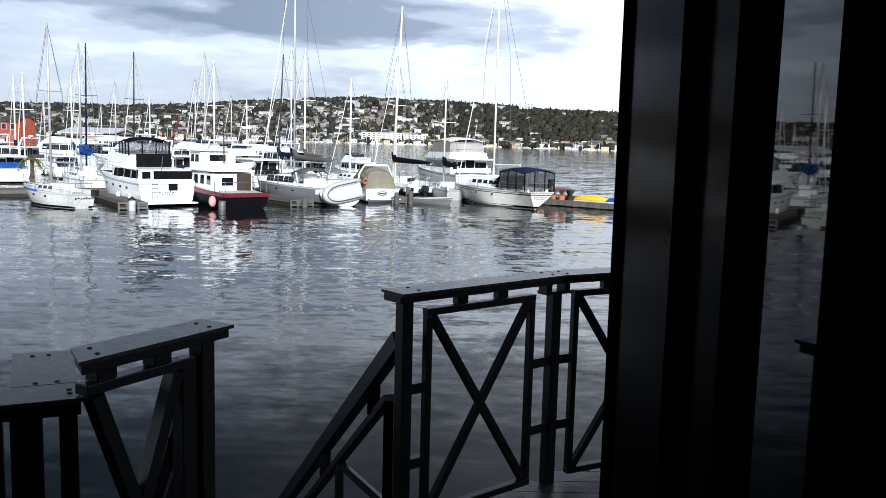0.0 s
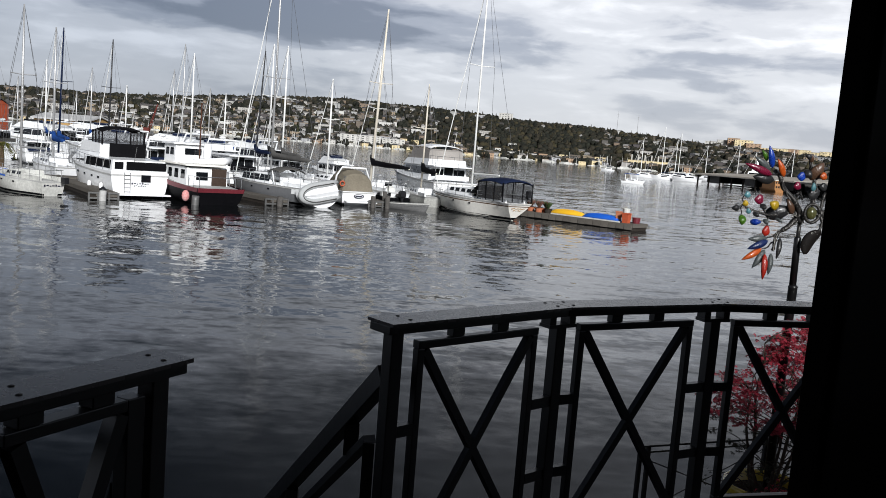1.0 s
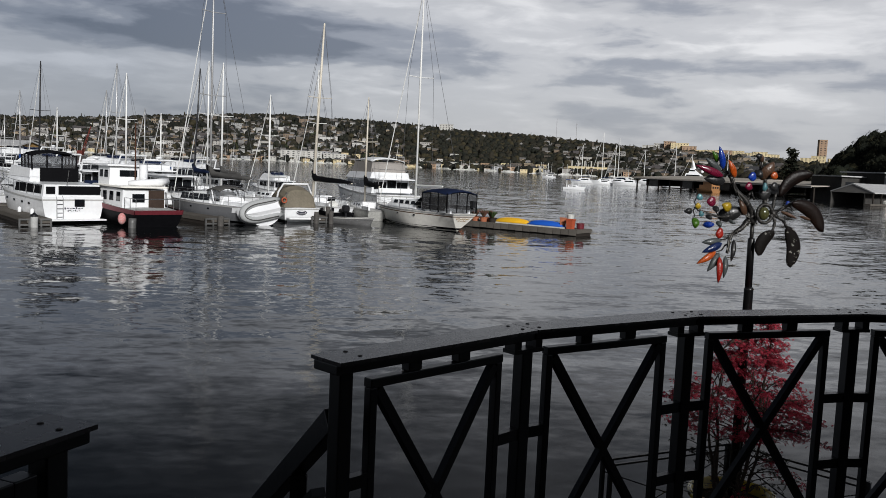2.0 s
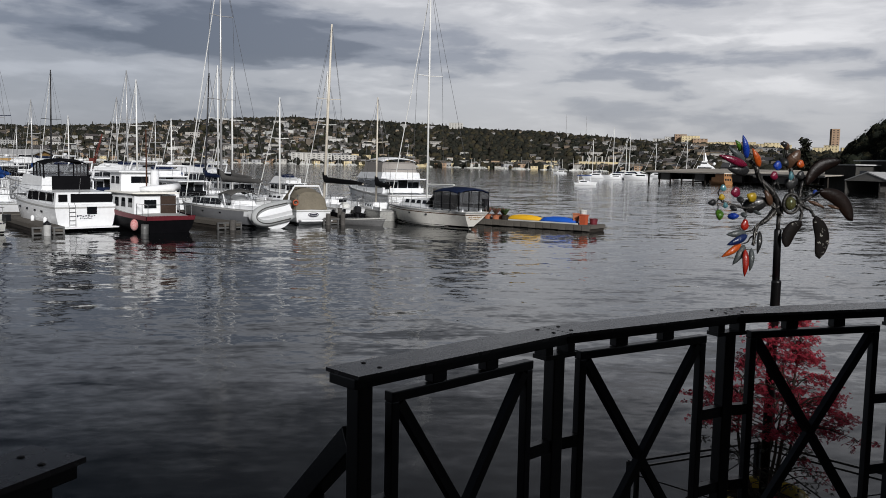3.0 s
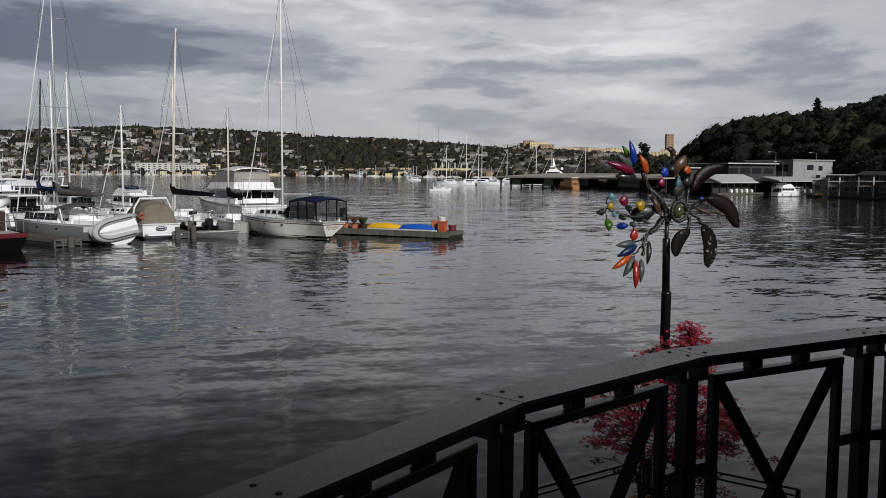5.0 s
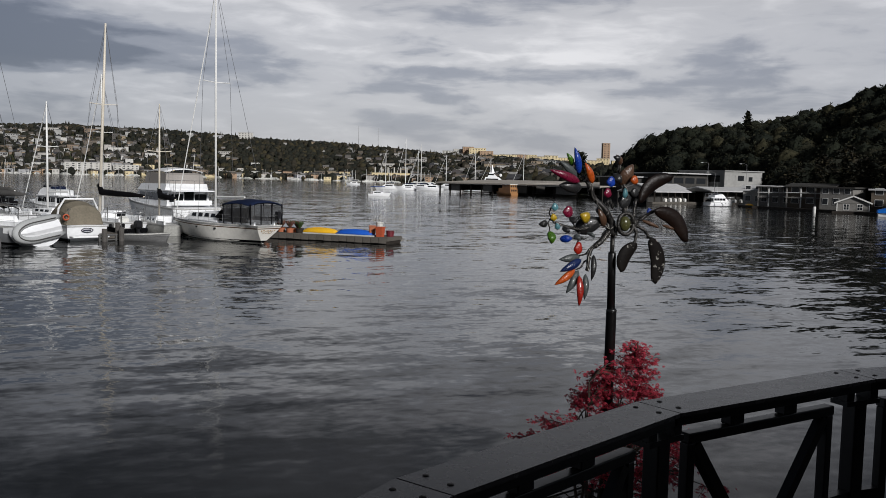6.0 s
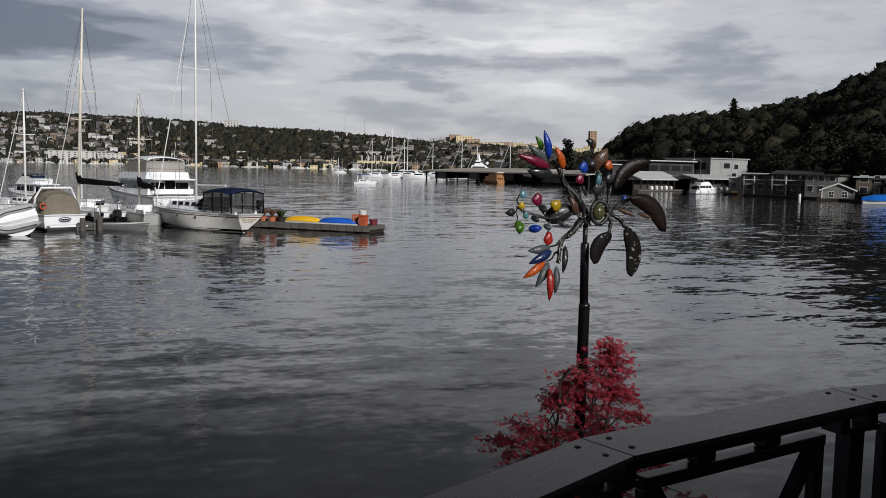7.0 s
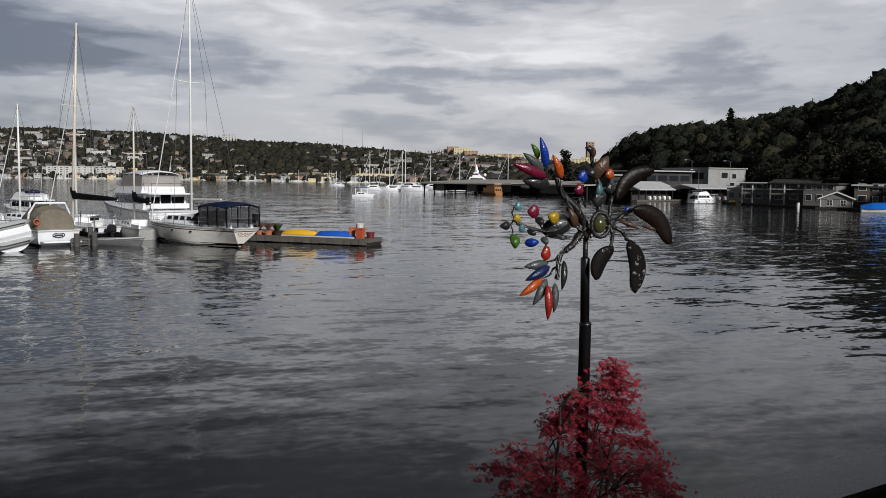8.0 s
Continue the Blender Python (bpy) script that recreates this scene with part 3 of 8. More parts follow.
def stair():
    """Steps down to the float, with a framed handrail on each side."""
    top = Vector((0.55, 2.86))
    out = Vector((-0.4226, 0.9063))
    across = Vector((0.9063, 0.4226))
    flight = thing("staircase", pose(0, 0, 0), "black steel stair with framed handrails going down to the float", "stairs")
    steps, rise, run = 13, 0.187, 0.24
    for k in range(1, steps):
        c = top + out * (run * k)
        turn = math.degrees(math.atan2(across.y, across.x))
        part("tread", Shape().box((c.x, c.y, DECK - rise * k - 0.02), (0.62, 0.25, 0.04), turn), M_PLANK, flight)
    slope = rise / run
    for sign, start in ((1, JOINTS[0]), (-1, STAIR_LEFT)):
        edge = Vector(start)
        low = edge + out * 2.9
        zt, zl = 3.55, 3.55 - 2.9 * slope
        first = edge + out * 0.04
        bend_bevel(part("handrail", Shape().bar(v3(first, zt - 0.04 * slope), v3(low, zl), 0.06, 0.082), M_RAIL, flight), 0.004)
        a, b = edge + out * 0.16, edge + out * 2.7
        part("frame_rail", Shape().bar(v3(a, zt - 0.2 - 0.16 * slope), v3(b, zt - 0.2 - 2.7 * slope), 0.05, 0.032), M_RAIL, flight)
        part("frame_rail", Shape().bar(v3(a, zt - 0.72 - 0.16 * slope), v3(b, zt - 0.72 - 2.7 * slope), 0.05, 0.032), M_RAIL, flight)
        part("stringer", Shape().bar(v3(edge, DECK - 0.1), v3(low, DECK - 0.1 - 2.9 * slope), 0.05, 0.2), M_RAIL, flight)
        for k in (0.16, 0.85, 1.7, 2.7):
            p = edge + out * k
            part("stile", Shape().box((p.x, p.y, zt - 0.46 - k * slope), (0.045, 0.045, 0.5)), M_RAIL, flight)
        for k, q in ((0.2, 0.82), (0.9, 1.66), (1.75, 2.66)):
            part("brace", Shape().bar(v3(edge + out * k, zt - 0.68 - k * slope), v3(edge + out * q, zt - 0.24 - q * slope), 0.02, 0.045), M_RAIL, flight)
        part("post", Shape().box((low.x, low.y, (0.2 + zl) / 2), (0.075, 0.075, zl - 0.2)), M_RAIL, flight)
        for k in (0.35, 1.1, 1.9):
            p = edge + out * k
            part("block", Shape().box((p.x, p.y, zt - 0.115 - k * slope), (0.06, 0.05, 0.13)), M_RAIL, flight)
    return flight


stair()


# the deck's boards and the frame under them
OUTLINE = [(-2.7, 0.95), (-0.06, 2.2), (0.25, 2.6), (0.784, 3.28)] + [(p.x, p.y + 0.11) for p in JOINTS[1:]] + [(8.5, 3.0), (25.0, 1.2), (25.0, -7.0), (-2.7, -7.0)]


def deck():
    floor = thing("floor", pose(0, 0, 0), "dark wet plank terrace floor over the lake", "floor", "", "structure")
    part("beam", Shape().prism([(x * 0.995, y * 0.995) for x, y in OUTLINE], DECK - 0.3, DECK - 0.04), M_RAIL, floor)
    y = -7.0
    while y < 4.55:
        mid, xs = y + 0.07, []
        for i, (ax, ay) in enumerate(OUTLINE):
            bx, by = OUTLINE[(i + 1) % len(OUTLINE)]
            if (ay - mid) * (by - mid) < 0:
                xs.append(ax + (bx - ax) * (mid - ay) / (by - ay))
        xs.sort()
        for k in range(0, len(xs) - 1, 2):
            if xs[k + 1] - xs[k] > 0.15:
                part("plank", Shape().box(((xs[k] + xs[k + 1]) / 2, mid, DECK - 0.019), (xs[k + 1] - xs[k], 0.135, 0.038)), M_PLANK, floor)
        y += 0.141
    for x, yy in ((-2.3, 1.2), (0.9, 2.4), (3.2, 3.9), (5.6, 3.5), (-2.3, -5), (3, -5), (8, 0)):
        part("pile", Shape().tube([(x, yy, -4), (x, yy, DECK - 0.3)], 0.17, 12), M_PILE, floor, smooth=True)
    return floor


deck()


def building():
    """The dark corner of the house that the walk passes: panels, trim and windows."""
    cx, cy, top = 1.235, 0.793, 5.8
    wall = thing("wall_lake", pose(0, 0, 0), "black-brown panelled corner of the house with dark windows", "wall", "", "structure")
    part("corner_panel", Shape().box((cx + 0.06, 0.634, (DECK + top) / 2), (0.12, 0.228, top - DECK)), M_WALL, wall)
    bend_bevel(part("corner_trim", Shape().box((cx + 0.057, (0.75 + cy) / 2, (DECK + top) / 2), (0.124, cy - 0.75, top - DECK)), M_FRAME, wall, "black corner trim"), 0.004)
    part("side_panel", Shape().box((cx + 0.076, 0.4525, (DECK + top) / 2), (0.12, 0.135, top - DECK)), M_WALL, wall)
    part("panel_edge", Shape().box((cx + 0.068, 0.5205, (DECK + top) / 2), (0.1, 0.003, top - DECK)), M_FRAME, wall)
    y, fx = 0.384, cx + 0.016
    for k in range(6):
        window = tagged(new("window_%d" % (k + 1)), "tall dark window with black frame reflecting the marina", "window", "", "structure")
        wide = 0.6 if k else 0.15
        jamb = (0.036, 0.058)[k] if k < 2 else 0.067
        a, b = y - jamb, y - jamb - wide
        bend_bevel(part("frame", Shape().box((fx + 0.056, y - jamb / 2, (DECK + top) / 2), (0.13, jamb - 0.002, top - DECK)), M_FRAME, window), 0.004)
        for zz, h in ((DECK + 0.08, 0.16), (3.66, 0.05), (top - 0.1, 0.2)):
            part("cross_rail", Shape().box((fx + 0.058, (a + b) / 2, zz), (0.12, wide - 0.002, h)), M_FRAME, window)
        part("pane", Shape().box((fx + 0.01, (a + b) / 2, (DECK + 0.162 + 3.633) / 2), (0.012, wide - 0.002, 3.633 - DECK - 0.164)), M_PANE, window)
        part("pane", Shape().box((fx + 0.01, (a + b) / 2, (3.687 + top - 0.202) / 2), (0.012, wide - 0.002, top - 0.202 - 3.687)), M_PANE, window)
        y = b
    part("end_jamb", Shape().box((fx + 0.056, y - 0.031, (DECK + top) / 2), (0.13, 0.06, top - DECK)), M_FRAME, wall)
    y -= 0.062
    part("back_panel", Shape().box((cx + 0.06, (y - 7) / 2, (DECK + top) / 2), (0.12, y + 7, top - DECK)), M_WALL, wall)
    north = Shape().box((cx + 12.12, cy - 0.06, (DECK + top) / 2), (24.0, 0.12, top - DECK))
    solid("wall_front", north, M_WALL, "dark plain house wall facing the lake", "wall", "", "structure")
    solid("wall_back", Shape().box((11.3, -7.06, (DECK + top) / 2), (28.0, 0.12, top - DECK)), M_WALL, "dark plain end wall of the terrace", "wall", "", "structure")
    # two walls and a ceiling, added out of view to keep reflections dark
    solid("wall_unseen_behind", Shape().box((-0.75, -2.06, (DECK + top) / 2), (3.97, 0.12, top - DECK)), M_WALL, "unseen dark wall added behind the walk's start to darken reflections", "wall", "", "structure")
    solid("wall_unseen_side", Shape().box((-2.76, -0.9, (DECK + top) / 2), (0.12, 2.4, top - DECK)), M_WALL, "unseen dark side wall added to darken reflections", "wall", "", "structure")
    solid("ceiling", Shape().box((-0.76, -0.9, 5.7), (3.95, 2.3, 0.16)), M_WALL, "unseen dark ceiling added to keep sky light off the rails", "ceiling", "", "structure")
    solid("ceiling", Shape().box((cx + 12.0, -3.2, top + 0.1), (24.4, 8.2, 0.2)), M_WALL, "dark flat roof of the house", "roof", "", "structure")


building()


# ---- boats: y points to the bow, the stern's middle at the waterline is the origin ----
class Lines:
    """The lines of a hull, from which its skin, stripe, deck and rails are built."""

    def __init__(self, length, beam, stern, bow, transom=0.82, rake=0.1, counter=0.0, full=2.2, wine=0.0):
        self.wine = wine
        self.length, self.beam, self.stern, self.bow = length, beam, stern, bow
        self.transom, self.rake, self.counter, self.full = transom, rake, counter, full

    def half(self, s):
        if s < 0.42:
            return self.beam / 2 * (self.transom + (1 - self.transom) * ease(s / 0.42))
        return self.beam / 2 * max(0.015, 1 - ((s - 0.42) / 0.58) ** self.full)

    def top(self, s):
        return self.stern + (self.bow - self.stern) * s ** 1.5

    def along(self, s, f):
        """How far forward station s lies at the share f of its height."""
        return self.length * (s * (1 - self.rake * (1 - f)) + self.counter * (1 - f) * (1 - s) ** 2)

    def waist(self, s, f):
        """How far a section is drawn in, at the share f of its height: wineglass sterns."""
        aft = max(0.0, 1 - s / 0.45) ** 1.5
        return 1 - self.wine * aft * (1 - min(max(f, 0.0), 1.0)) ** 1.35

    def skin(self, low=-0.45, wide=1.0):
        rings = []
        for i in range(13):
            s = i / 12
            h, t = self.half(s) * wide, self.top(s)
            prof = ((1.0, 1.0), (0.965, 0.6), (0.9, 0.22), (0.8, 0.0), (0.4, -0.22), (0.0, low))
            if self.wine:
                prof = ((1.0, 1.0), (0.99, 0.8), (0.965, 0.6), (0.935, 0.4), (0.9, 0.22), (0.86, 0.1), (0.8, 0.0), (0.4, -0.22), (0.0, low))
            pts = [(h * a * self.waist(s, f), self.along(s, max(f, 0)), t * f if f >= 0 else f * self.waist(s, 0)) for a, f in prof]
            rings.append(pts + [(-x, y, z) for x, y, z in pts[-2::-1]])
        return Shape().loft(rings, True, False)

    def band(self, f0, f1, proud=1.012, s0=0.0, s1=1.0):
        """A stripe round the hull between two shares of its height."""
        sh = Shape()
        for sign in (1, -1):
            rows = []
            for i in range(13):
                s = s0 + (s1 - s0) * i / 12
                row = []
                for f in (f0, f1):
                    w = float(np.interp(f, (0, 0.22, 0.6, 1.0), (0.8, 0.9, 0.965, 1.0)))
                    row.append((sign * (self.half(s) * w * self.waist(s, f) + 0.012 * proud), self.along(s, f), self.top(s) * f))
                rows.append(row)
            sh.loft(rows, False, False)
        w0, w1 = (float(np.interp(f, (0, 0.22, 0.6, 1.0), (0.8, 0.9, 0.965, 1.0))) for f in (f0, f1))
        w0, w1 = w0 * self.waist(0, f0), w1 * self.waist(0, f1)
        if s0 == 0:
            y0, y1 = self.along(0, f0) - 0.012, self.along(0, f1) - 0.012
            h = self.half(0)
            sh.add([(-h * w0, y0, self.stern * f0), (h * w0, y0, self.stern * f0), (h * w1, y1, self.stern * f1), (-h * w1, y1, self.stern * f1)], [(0, 1, 2, 3)])
        return sh

    def deck(self, drop=0.04, inset=0.97):
        rows = []
        for i in range(13):
            s = i / 12
            rows.append([(x * self.half(s) * inset, self.along(s, 1), self.top(s) - drop + c) for x, c in ((-1, 0), (0, 0.05), (1, 0))])
        return Shape().loft(rows, False, False)

    def edge(self, lift, s0=0.0, s1=1.0, inset=0.95, n=9):
        """Points round the deck edge, from the starboard quarter round the bow to port."""
        ss = [s0 + (s1 - s0) * i / n for i in range(n + 1)]
        right = [(self.half(s) * inset, self.along(s, 1), self.top(s) + lift) for s in ss]
        return right, [(-x, y, z) for x, y, z in right]


def sharp(ob, angle=38):
    """Keeps hard edges hard on a smooth-shaded part."""
    ob.data.set_sharp_from_angle(angle=radians(angle))
    return ob


def place(x, y, ahead_x, ahead_y, z=0.0):
    return pose(x, y, z, 0, 0, math.degrees(math.atan2(ahead_y, ahead_x)) - 90)


def cabin_shape(outline, half_low, half_high):
    """A cabin from a side outline (y, z); its sides lean in towards the top."""
    zs = [z for _, z in outline]
    lo, hi = min(zs), max(zs)
    w = [half_low + (half_high - half_low) * (z - lo) / (hi - lo) for _, z in outline]
    return Shape().loft([[(-a, y, z) for a, (y, z) in zip(w, outline)], [(a, y, z) for a, (y, z) in zip(w, outline)]])


def pane_side(parent, x0, x1, y0, y1, z0, z1, mat=None, name="side_window"):
    """A raked window on each cabin side; x0 at its foot, x1 at its head."""
    for sign in (1, -1):
        out = sign * 0.012
        part(name, Shape().add([(sign * x0 + out, y0, z0), (sign * x0 + out, y1, z0), (sign * x1 + out, y1 - 0.04, z1), (sign * x1 + out, y0 + 0.04, z1),
                                (sign * x0 - out, y0, z0), (sign * x0 - out, y1, z0), (sign * x1 - out, y1 - 0.04, z1), (sign * x1 - out, y0 + 0.04, z1)],
                               [(0, 1, 2, 3), (4, 5, 6, 7), (0, 1, 5, 4), (1, 2, 6, 5), (2, 3, 7, 6), (3, 0, 4, 7)]), mat or M_GLASS, parent)


def rigging(boat, y, foot, height, lines, mat=None, boom=4.0, cover=None, spreaders=1, lean=0.0, thick=0.075, furl=True, boom_drop=0.0):
    """Mast, spreaders, stays and a boom with its stowed sail."""
    head = (0, y - lean * height, foot + height)
    at = lambda f: Vector((0, y - lean * height * f, foot + height * f))
    mast = part("mast", Shape().tube([at(0), at(0.6), at(1)], [thick, thick * 0.95, thick * 0.6], 8), mat or M_ALLOY, boat, smooth=True)
    tops = []
    for k in range(spreaders):
        f = (k + 1) / (spreaders + 1) + 0.08
        p = at(f)
        w = lines.beam * (0.34 - 0.06 * k)
        tops.append((w, f))
        part("spreader", Shape().tube([p + Vector((-w, -0.1, 0.05)), p, p + Vector((w, -0.1, 0.05))], 0.03, 5), mat or M_ALLOY, mast)
    chain = lines.half(0.5) * 0.93
    for sign in (-1, 1):
        pts = [(sign * chain, y - 0.1, lines.top(0.5))] + [(sign * w, at(f).y - 0.1, at(f).z) for w, f in tops] + [head]
        part("shroud", Shape().tube(pts, 0.011, 4), M_WIRE, boat)
    bow = (0, lines.length * 0.97, lines.top(1.0))
    part("forestay", Shape().tube([bow, at(0.97)], 0.035 if furl else 0.012, 6), M_WHITESPAR if furl else M_WIRE, boat)
    part("backstay", Shape().tube([(0, 0.15, lines.top(0)), head], 0.011, 4), M_WIRE, boat)
    if boom:
        z = foot + 1.35 - boom_drop
        spar = part("boom", Shape().tube([(0, y - 0.1, z), (0, y - boom, z + 0.05)], 0.06, 8), mat or M_ALLOY, boat)
        if cover:
            pts = [(0, y + 0.12, z + 0.75), (0, y - 0.06, z + 0.55), (0, y - 0.35, z + 0.2), (0, y - boom * 0.45, z + 0.14), (0, y - boom * 0.75, z + 0.12), (0, y - boom, z + 0.09)]
            part("sail_cover", Shape().tube(pts, [0.1, 0.17, 0.23, 0.2, 0.17, 0.09], 9), cover, spar, smooth=True)
    return mast


def guard(boat, lines, s0=0.05, s1=1.0, high=0.6, n=8):
    """Stanchions and two wires along each deck edge."""
    for side in lines.edge(0.0, s0, s1, 0.94, n):
        for x, y, z in side:
            part("stanchion", Shape().tube([(x, y, z - 0.05), (x, y, z + high)], 0.016, 5), M_STEEL, boat)
        for h in (high, high * 0.55):
            part("lifeline", Shape().tube([(x, y, z + h) for x, y, z in side], 0.009, 4), M_STEEL, boat)


def lettering(boat, lines, width, z, mat, rows=1):
    """Bars where a name stands on the transom."""
    for r in range(rows):
        w = width * (1 - 0.35 * r)
        f = min(1, (z - 0.14 * r) / lines.stern)
        y = lines.along(0, f) - 0.02
        n = 7
        for k in range(n):
            part("letter_bar", Shape().box((-w / 2 + w * (k + 0.5) / n, y, z - 0.14 * r + 0.02 * math.sin(k * 2.1)), (w / n * (0.5 + 0.3 * (k % 2)), 0.012, 0.055 - 0.015 * r + 0.06 * (k in (0, 4)))), mat, boat)


def portholes(boat, lines, f, stations, size=0.16):
    for s in stations:
        for sign in (1, -1):
            x, y, z = sign * (lines.half(s) * 0.975 + 0.005), lines.along(s, f), lines.top(s) * f
            part("porthole", Shape().box((x, y, z), (0.05, size * 2, size)), M_GLASS, boat)


def dodger(boat, y0, y1, half, z, high, mat, frame=M_STEEL, windows=True, posts=3):
    """A canvas cover on bowed tubes: roof, corner posts, clear screens."""
    roof = Shape()
    rings = []
    for i in range(7):
        f = i / 6
        y = y0 + (y1 - y0) * f
        c = 0.14 * math.sin(math.pi * f)
        rings.append([(half * a, y, z + high + c + 0.16 * (1 - a * a) - 0.1 * abs(a) ** 6) for a in (-1, -0.9, -0.6, 0, 0.6, 0.9, 1)] + [(half * a, y, z + high + c + 0.16 * (1 - a * a) - 0.1 * abs(a) ** 6 - 0.05) for a in (1, 0.9, 0.6, 0, -0.6, -0.9, -1)])
    cover = part("canopy", roof.loft(rings), mat, boat, smooth=True)
    for k in range(posts):
        y = y0 + 0.06 + (y1 - y0 - 0.12) * k / (posts - 1)
        for sign in (1, -1):
            part("canopy_post", Shape().tube([(sign * half * 0.96, y, z), (sign * half * 0.98, y, z + high - 0.02)], 0.022 if frame is M_STEEL else 0.045, 6), frame, boat)
    if windows and frame is not M_STEEL:
        for x in (-0.98, -0.33, 0.33, 0.98):
            part("canopy_post", Shape().tube([(half * x, y0 + 0.03, z), (half * x, y0 + 0.03, z + high)], 0.045, 6), frame, boat)
        part("clear_screen", Shape().box((0, y0 + 0.05, z + high * 0.5), (half * 1.86, 0.012, high * 0.86)), M_VINYL, boat)
    if windows:
        for sign in (1, -1):
            part("clear_screen", Shape().box((sign * half * 0.97, (y0 + y1) / 2, z + high * 0.5), (0.012, (y1 - y0) * 0.92, high * 0.86)), M_VINYL, boat)
        part("clear_screen", Shape().box((0, y1 - 0.02, z + high * 0.5), (half * 1.86, 0.012, high * 0.86)), M_VINYL, boat)
    return cover


def fenders(boat, lines, stations, mat=M_WHITE):
    for s in stations:
        for sign in (1, -1):
            x, y = sign * (lines.half(s) + 0.1), lines.along(s, 0.6)
            part("fender", Shape().tube([(x, y, 0.25), (x, y, 0.32), (x, y, 0.7), (x, y, 0.78)], [0.05, 0.11, 0.11, 0.04], 8), mat, boat, smooth=True)


def sailboat(at, label, lines, hull, stripe, mast_at, mast, mast_mat=None, cover=None, cabin=M_WHITE, boom=4.0, spreaders=1, lean=0.0, canopy=None, ports=True, rails=True, furl=True, boom_drop=0.0, thick=0.075, name=None):
    boat = thing("sailboat", at, label, "sailboat", "moored boats")
    sharp(part("hull", lines.skin(), hull, boat, smooth=True))
    part("boot_stripe", lines.band(0.03, 0.16), stripe, boat)
    part("rub_rail", lines.band(0.9, 0.98, 1.5), M_DECKGREY, boat)
    part("deck", lines.deck(), M_WHITE if hull is not M_WORN else M_DECKGREY, boat)
    L, z = lines.length, lines.top(0.45)
    c0, c1 = 0.3 * L, 0.72 * L
    half = lines.beam * 0.3
    roof = part("cabin", cabin_shape([(c0, z - 0.1), (c1, z + 0.0), (c1 - 0.5, z + 0.26), (c0 + 0.2, z + 0.46), (c0, z + 0.42)], half, half * 0.78), cabin, boat)
    n = 3
    for k in range(n):
        y0 = c0 + 0.35 + k * (c1 - c0 - 1.2) / n
        pane_side(roof, half * 0.93, half * 0.85, y0, y0 + (c1 - c0 - 1.2) / n * 0.72, z + 0.1, z + 0.28)
    part("cockpit_well", Shape().box((0, 0.17 * L, lines.top(0.1) - 0.02), (lines.beam * 0.42, 0.2 * L, 0.06)), M_DECKGREY, boat)
    for sign in (1, -1):
        part("coaming", Shape().box((sign * lines.beam * 0.25, 0.17 * L, lines.top(0.15) + 0.08), (0.12, 0.24 * L, 0.26)), cabin, boat)
    if ports:
        portholes(boat, lines, 0.72, (0.35, 0.55), 0.09)
    rigging(boat, mast_at * L, z + 0.3, mast, lines, mast_mat, boom, cover, spreaders, lean, thick, furl, boom_drop)
    if rails:
        guard(boat, lines)
        (x, y, zz), _ = (e[0] for e in lines.edge(0, 0.0, 1.0, 0.92))
        part("pushpit", Shape().tube([(x, y + 0.9, zz + 0.6), (x, y + 0.12, zz + 0.62), (-x, y + 0.12, zz + 0.62), (-x, y + 0.9, zz + 0.6)], 0.018, 5), M_STEEL, boat)
    if canopy:
        dodger(boat, 0.03 * L, 0.3 * L, lines.beam * 0.38, lines.top(0.15), 1.5, canopy)
    if name:
        lettering(boat, lines, lines.beam * 0.42, lines.stern * 0.62, name)
    return boat


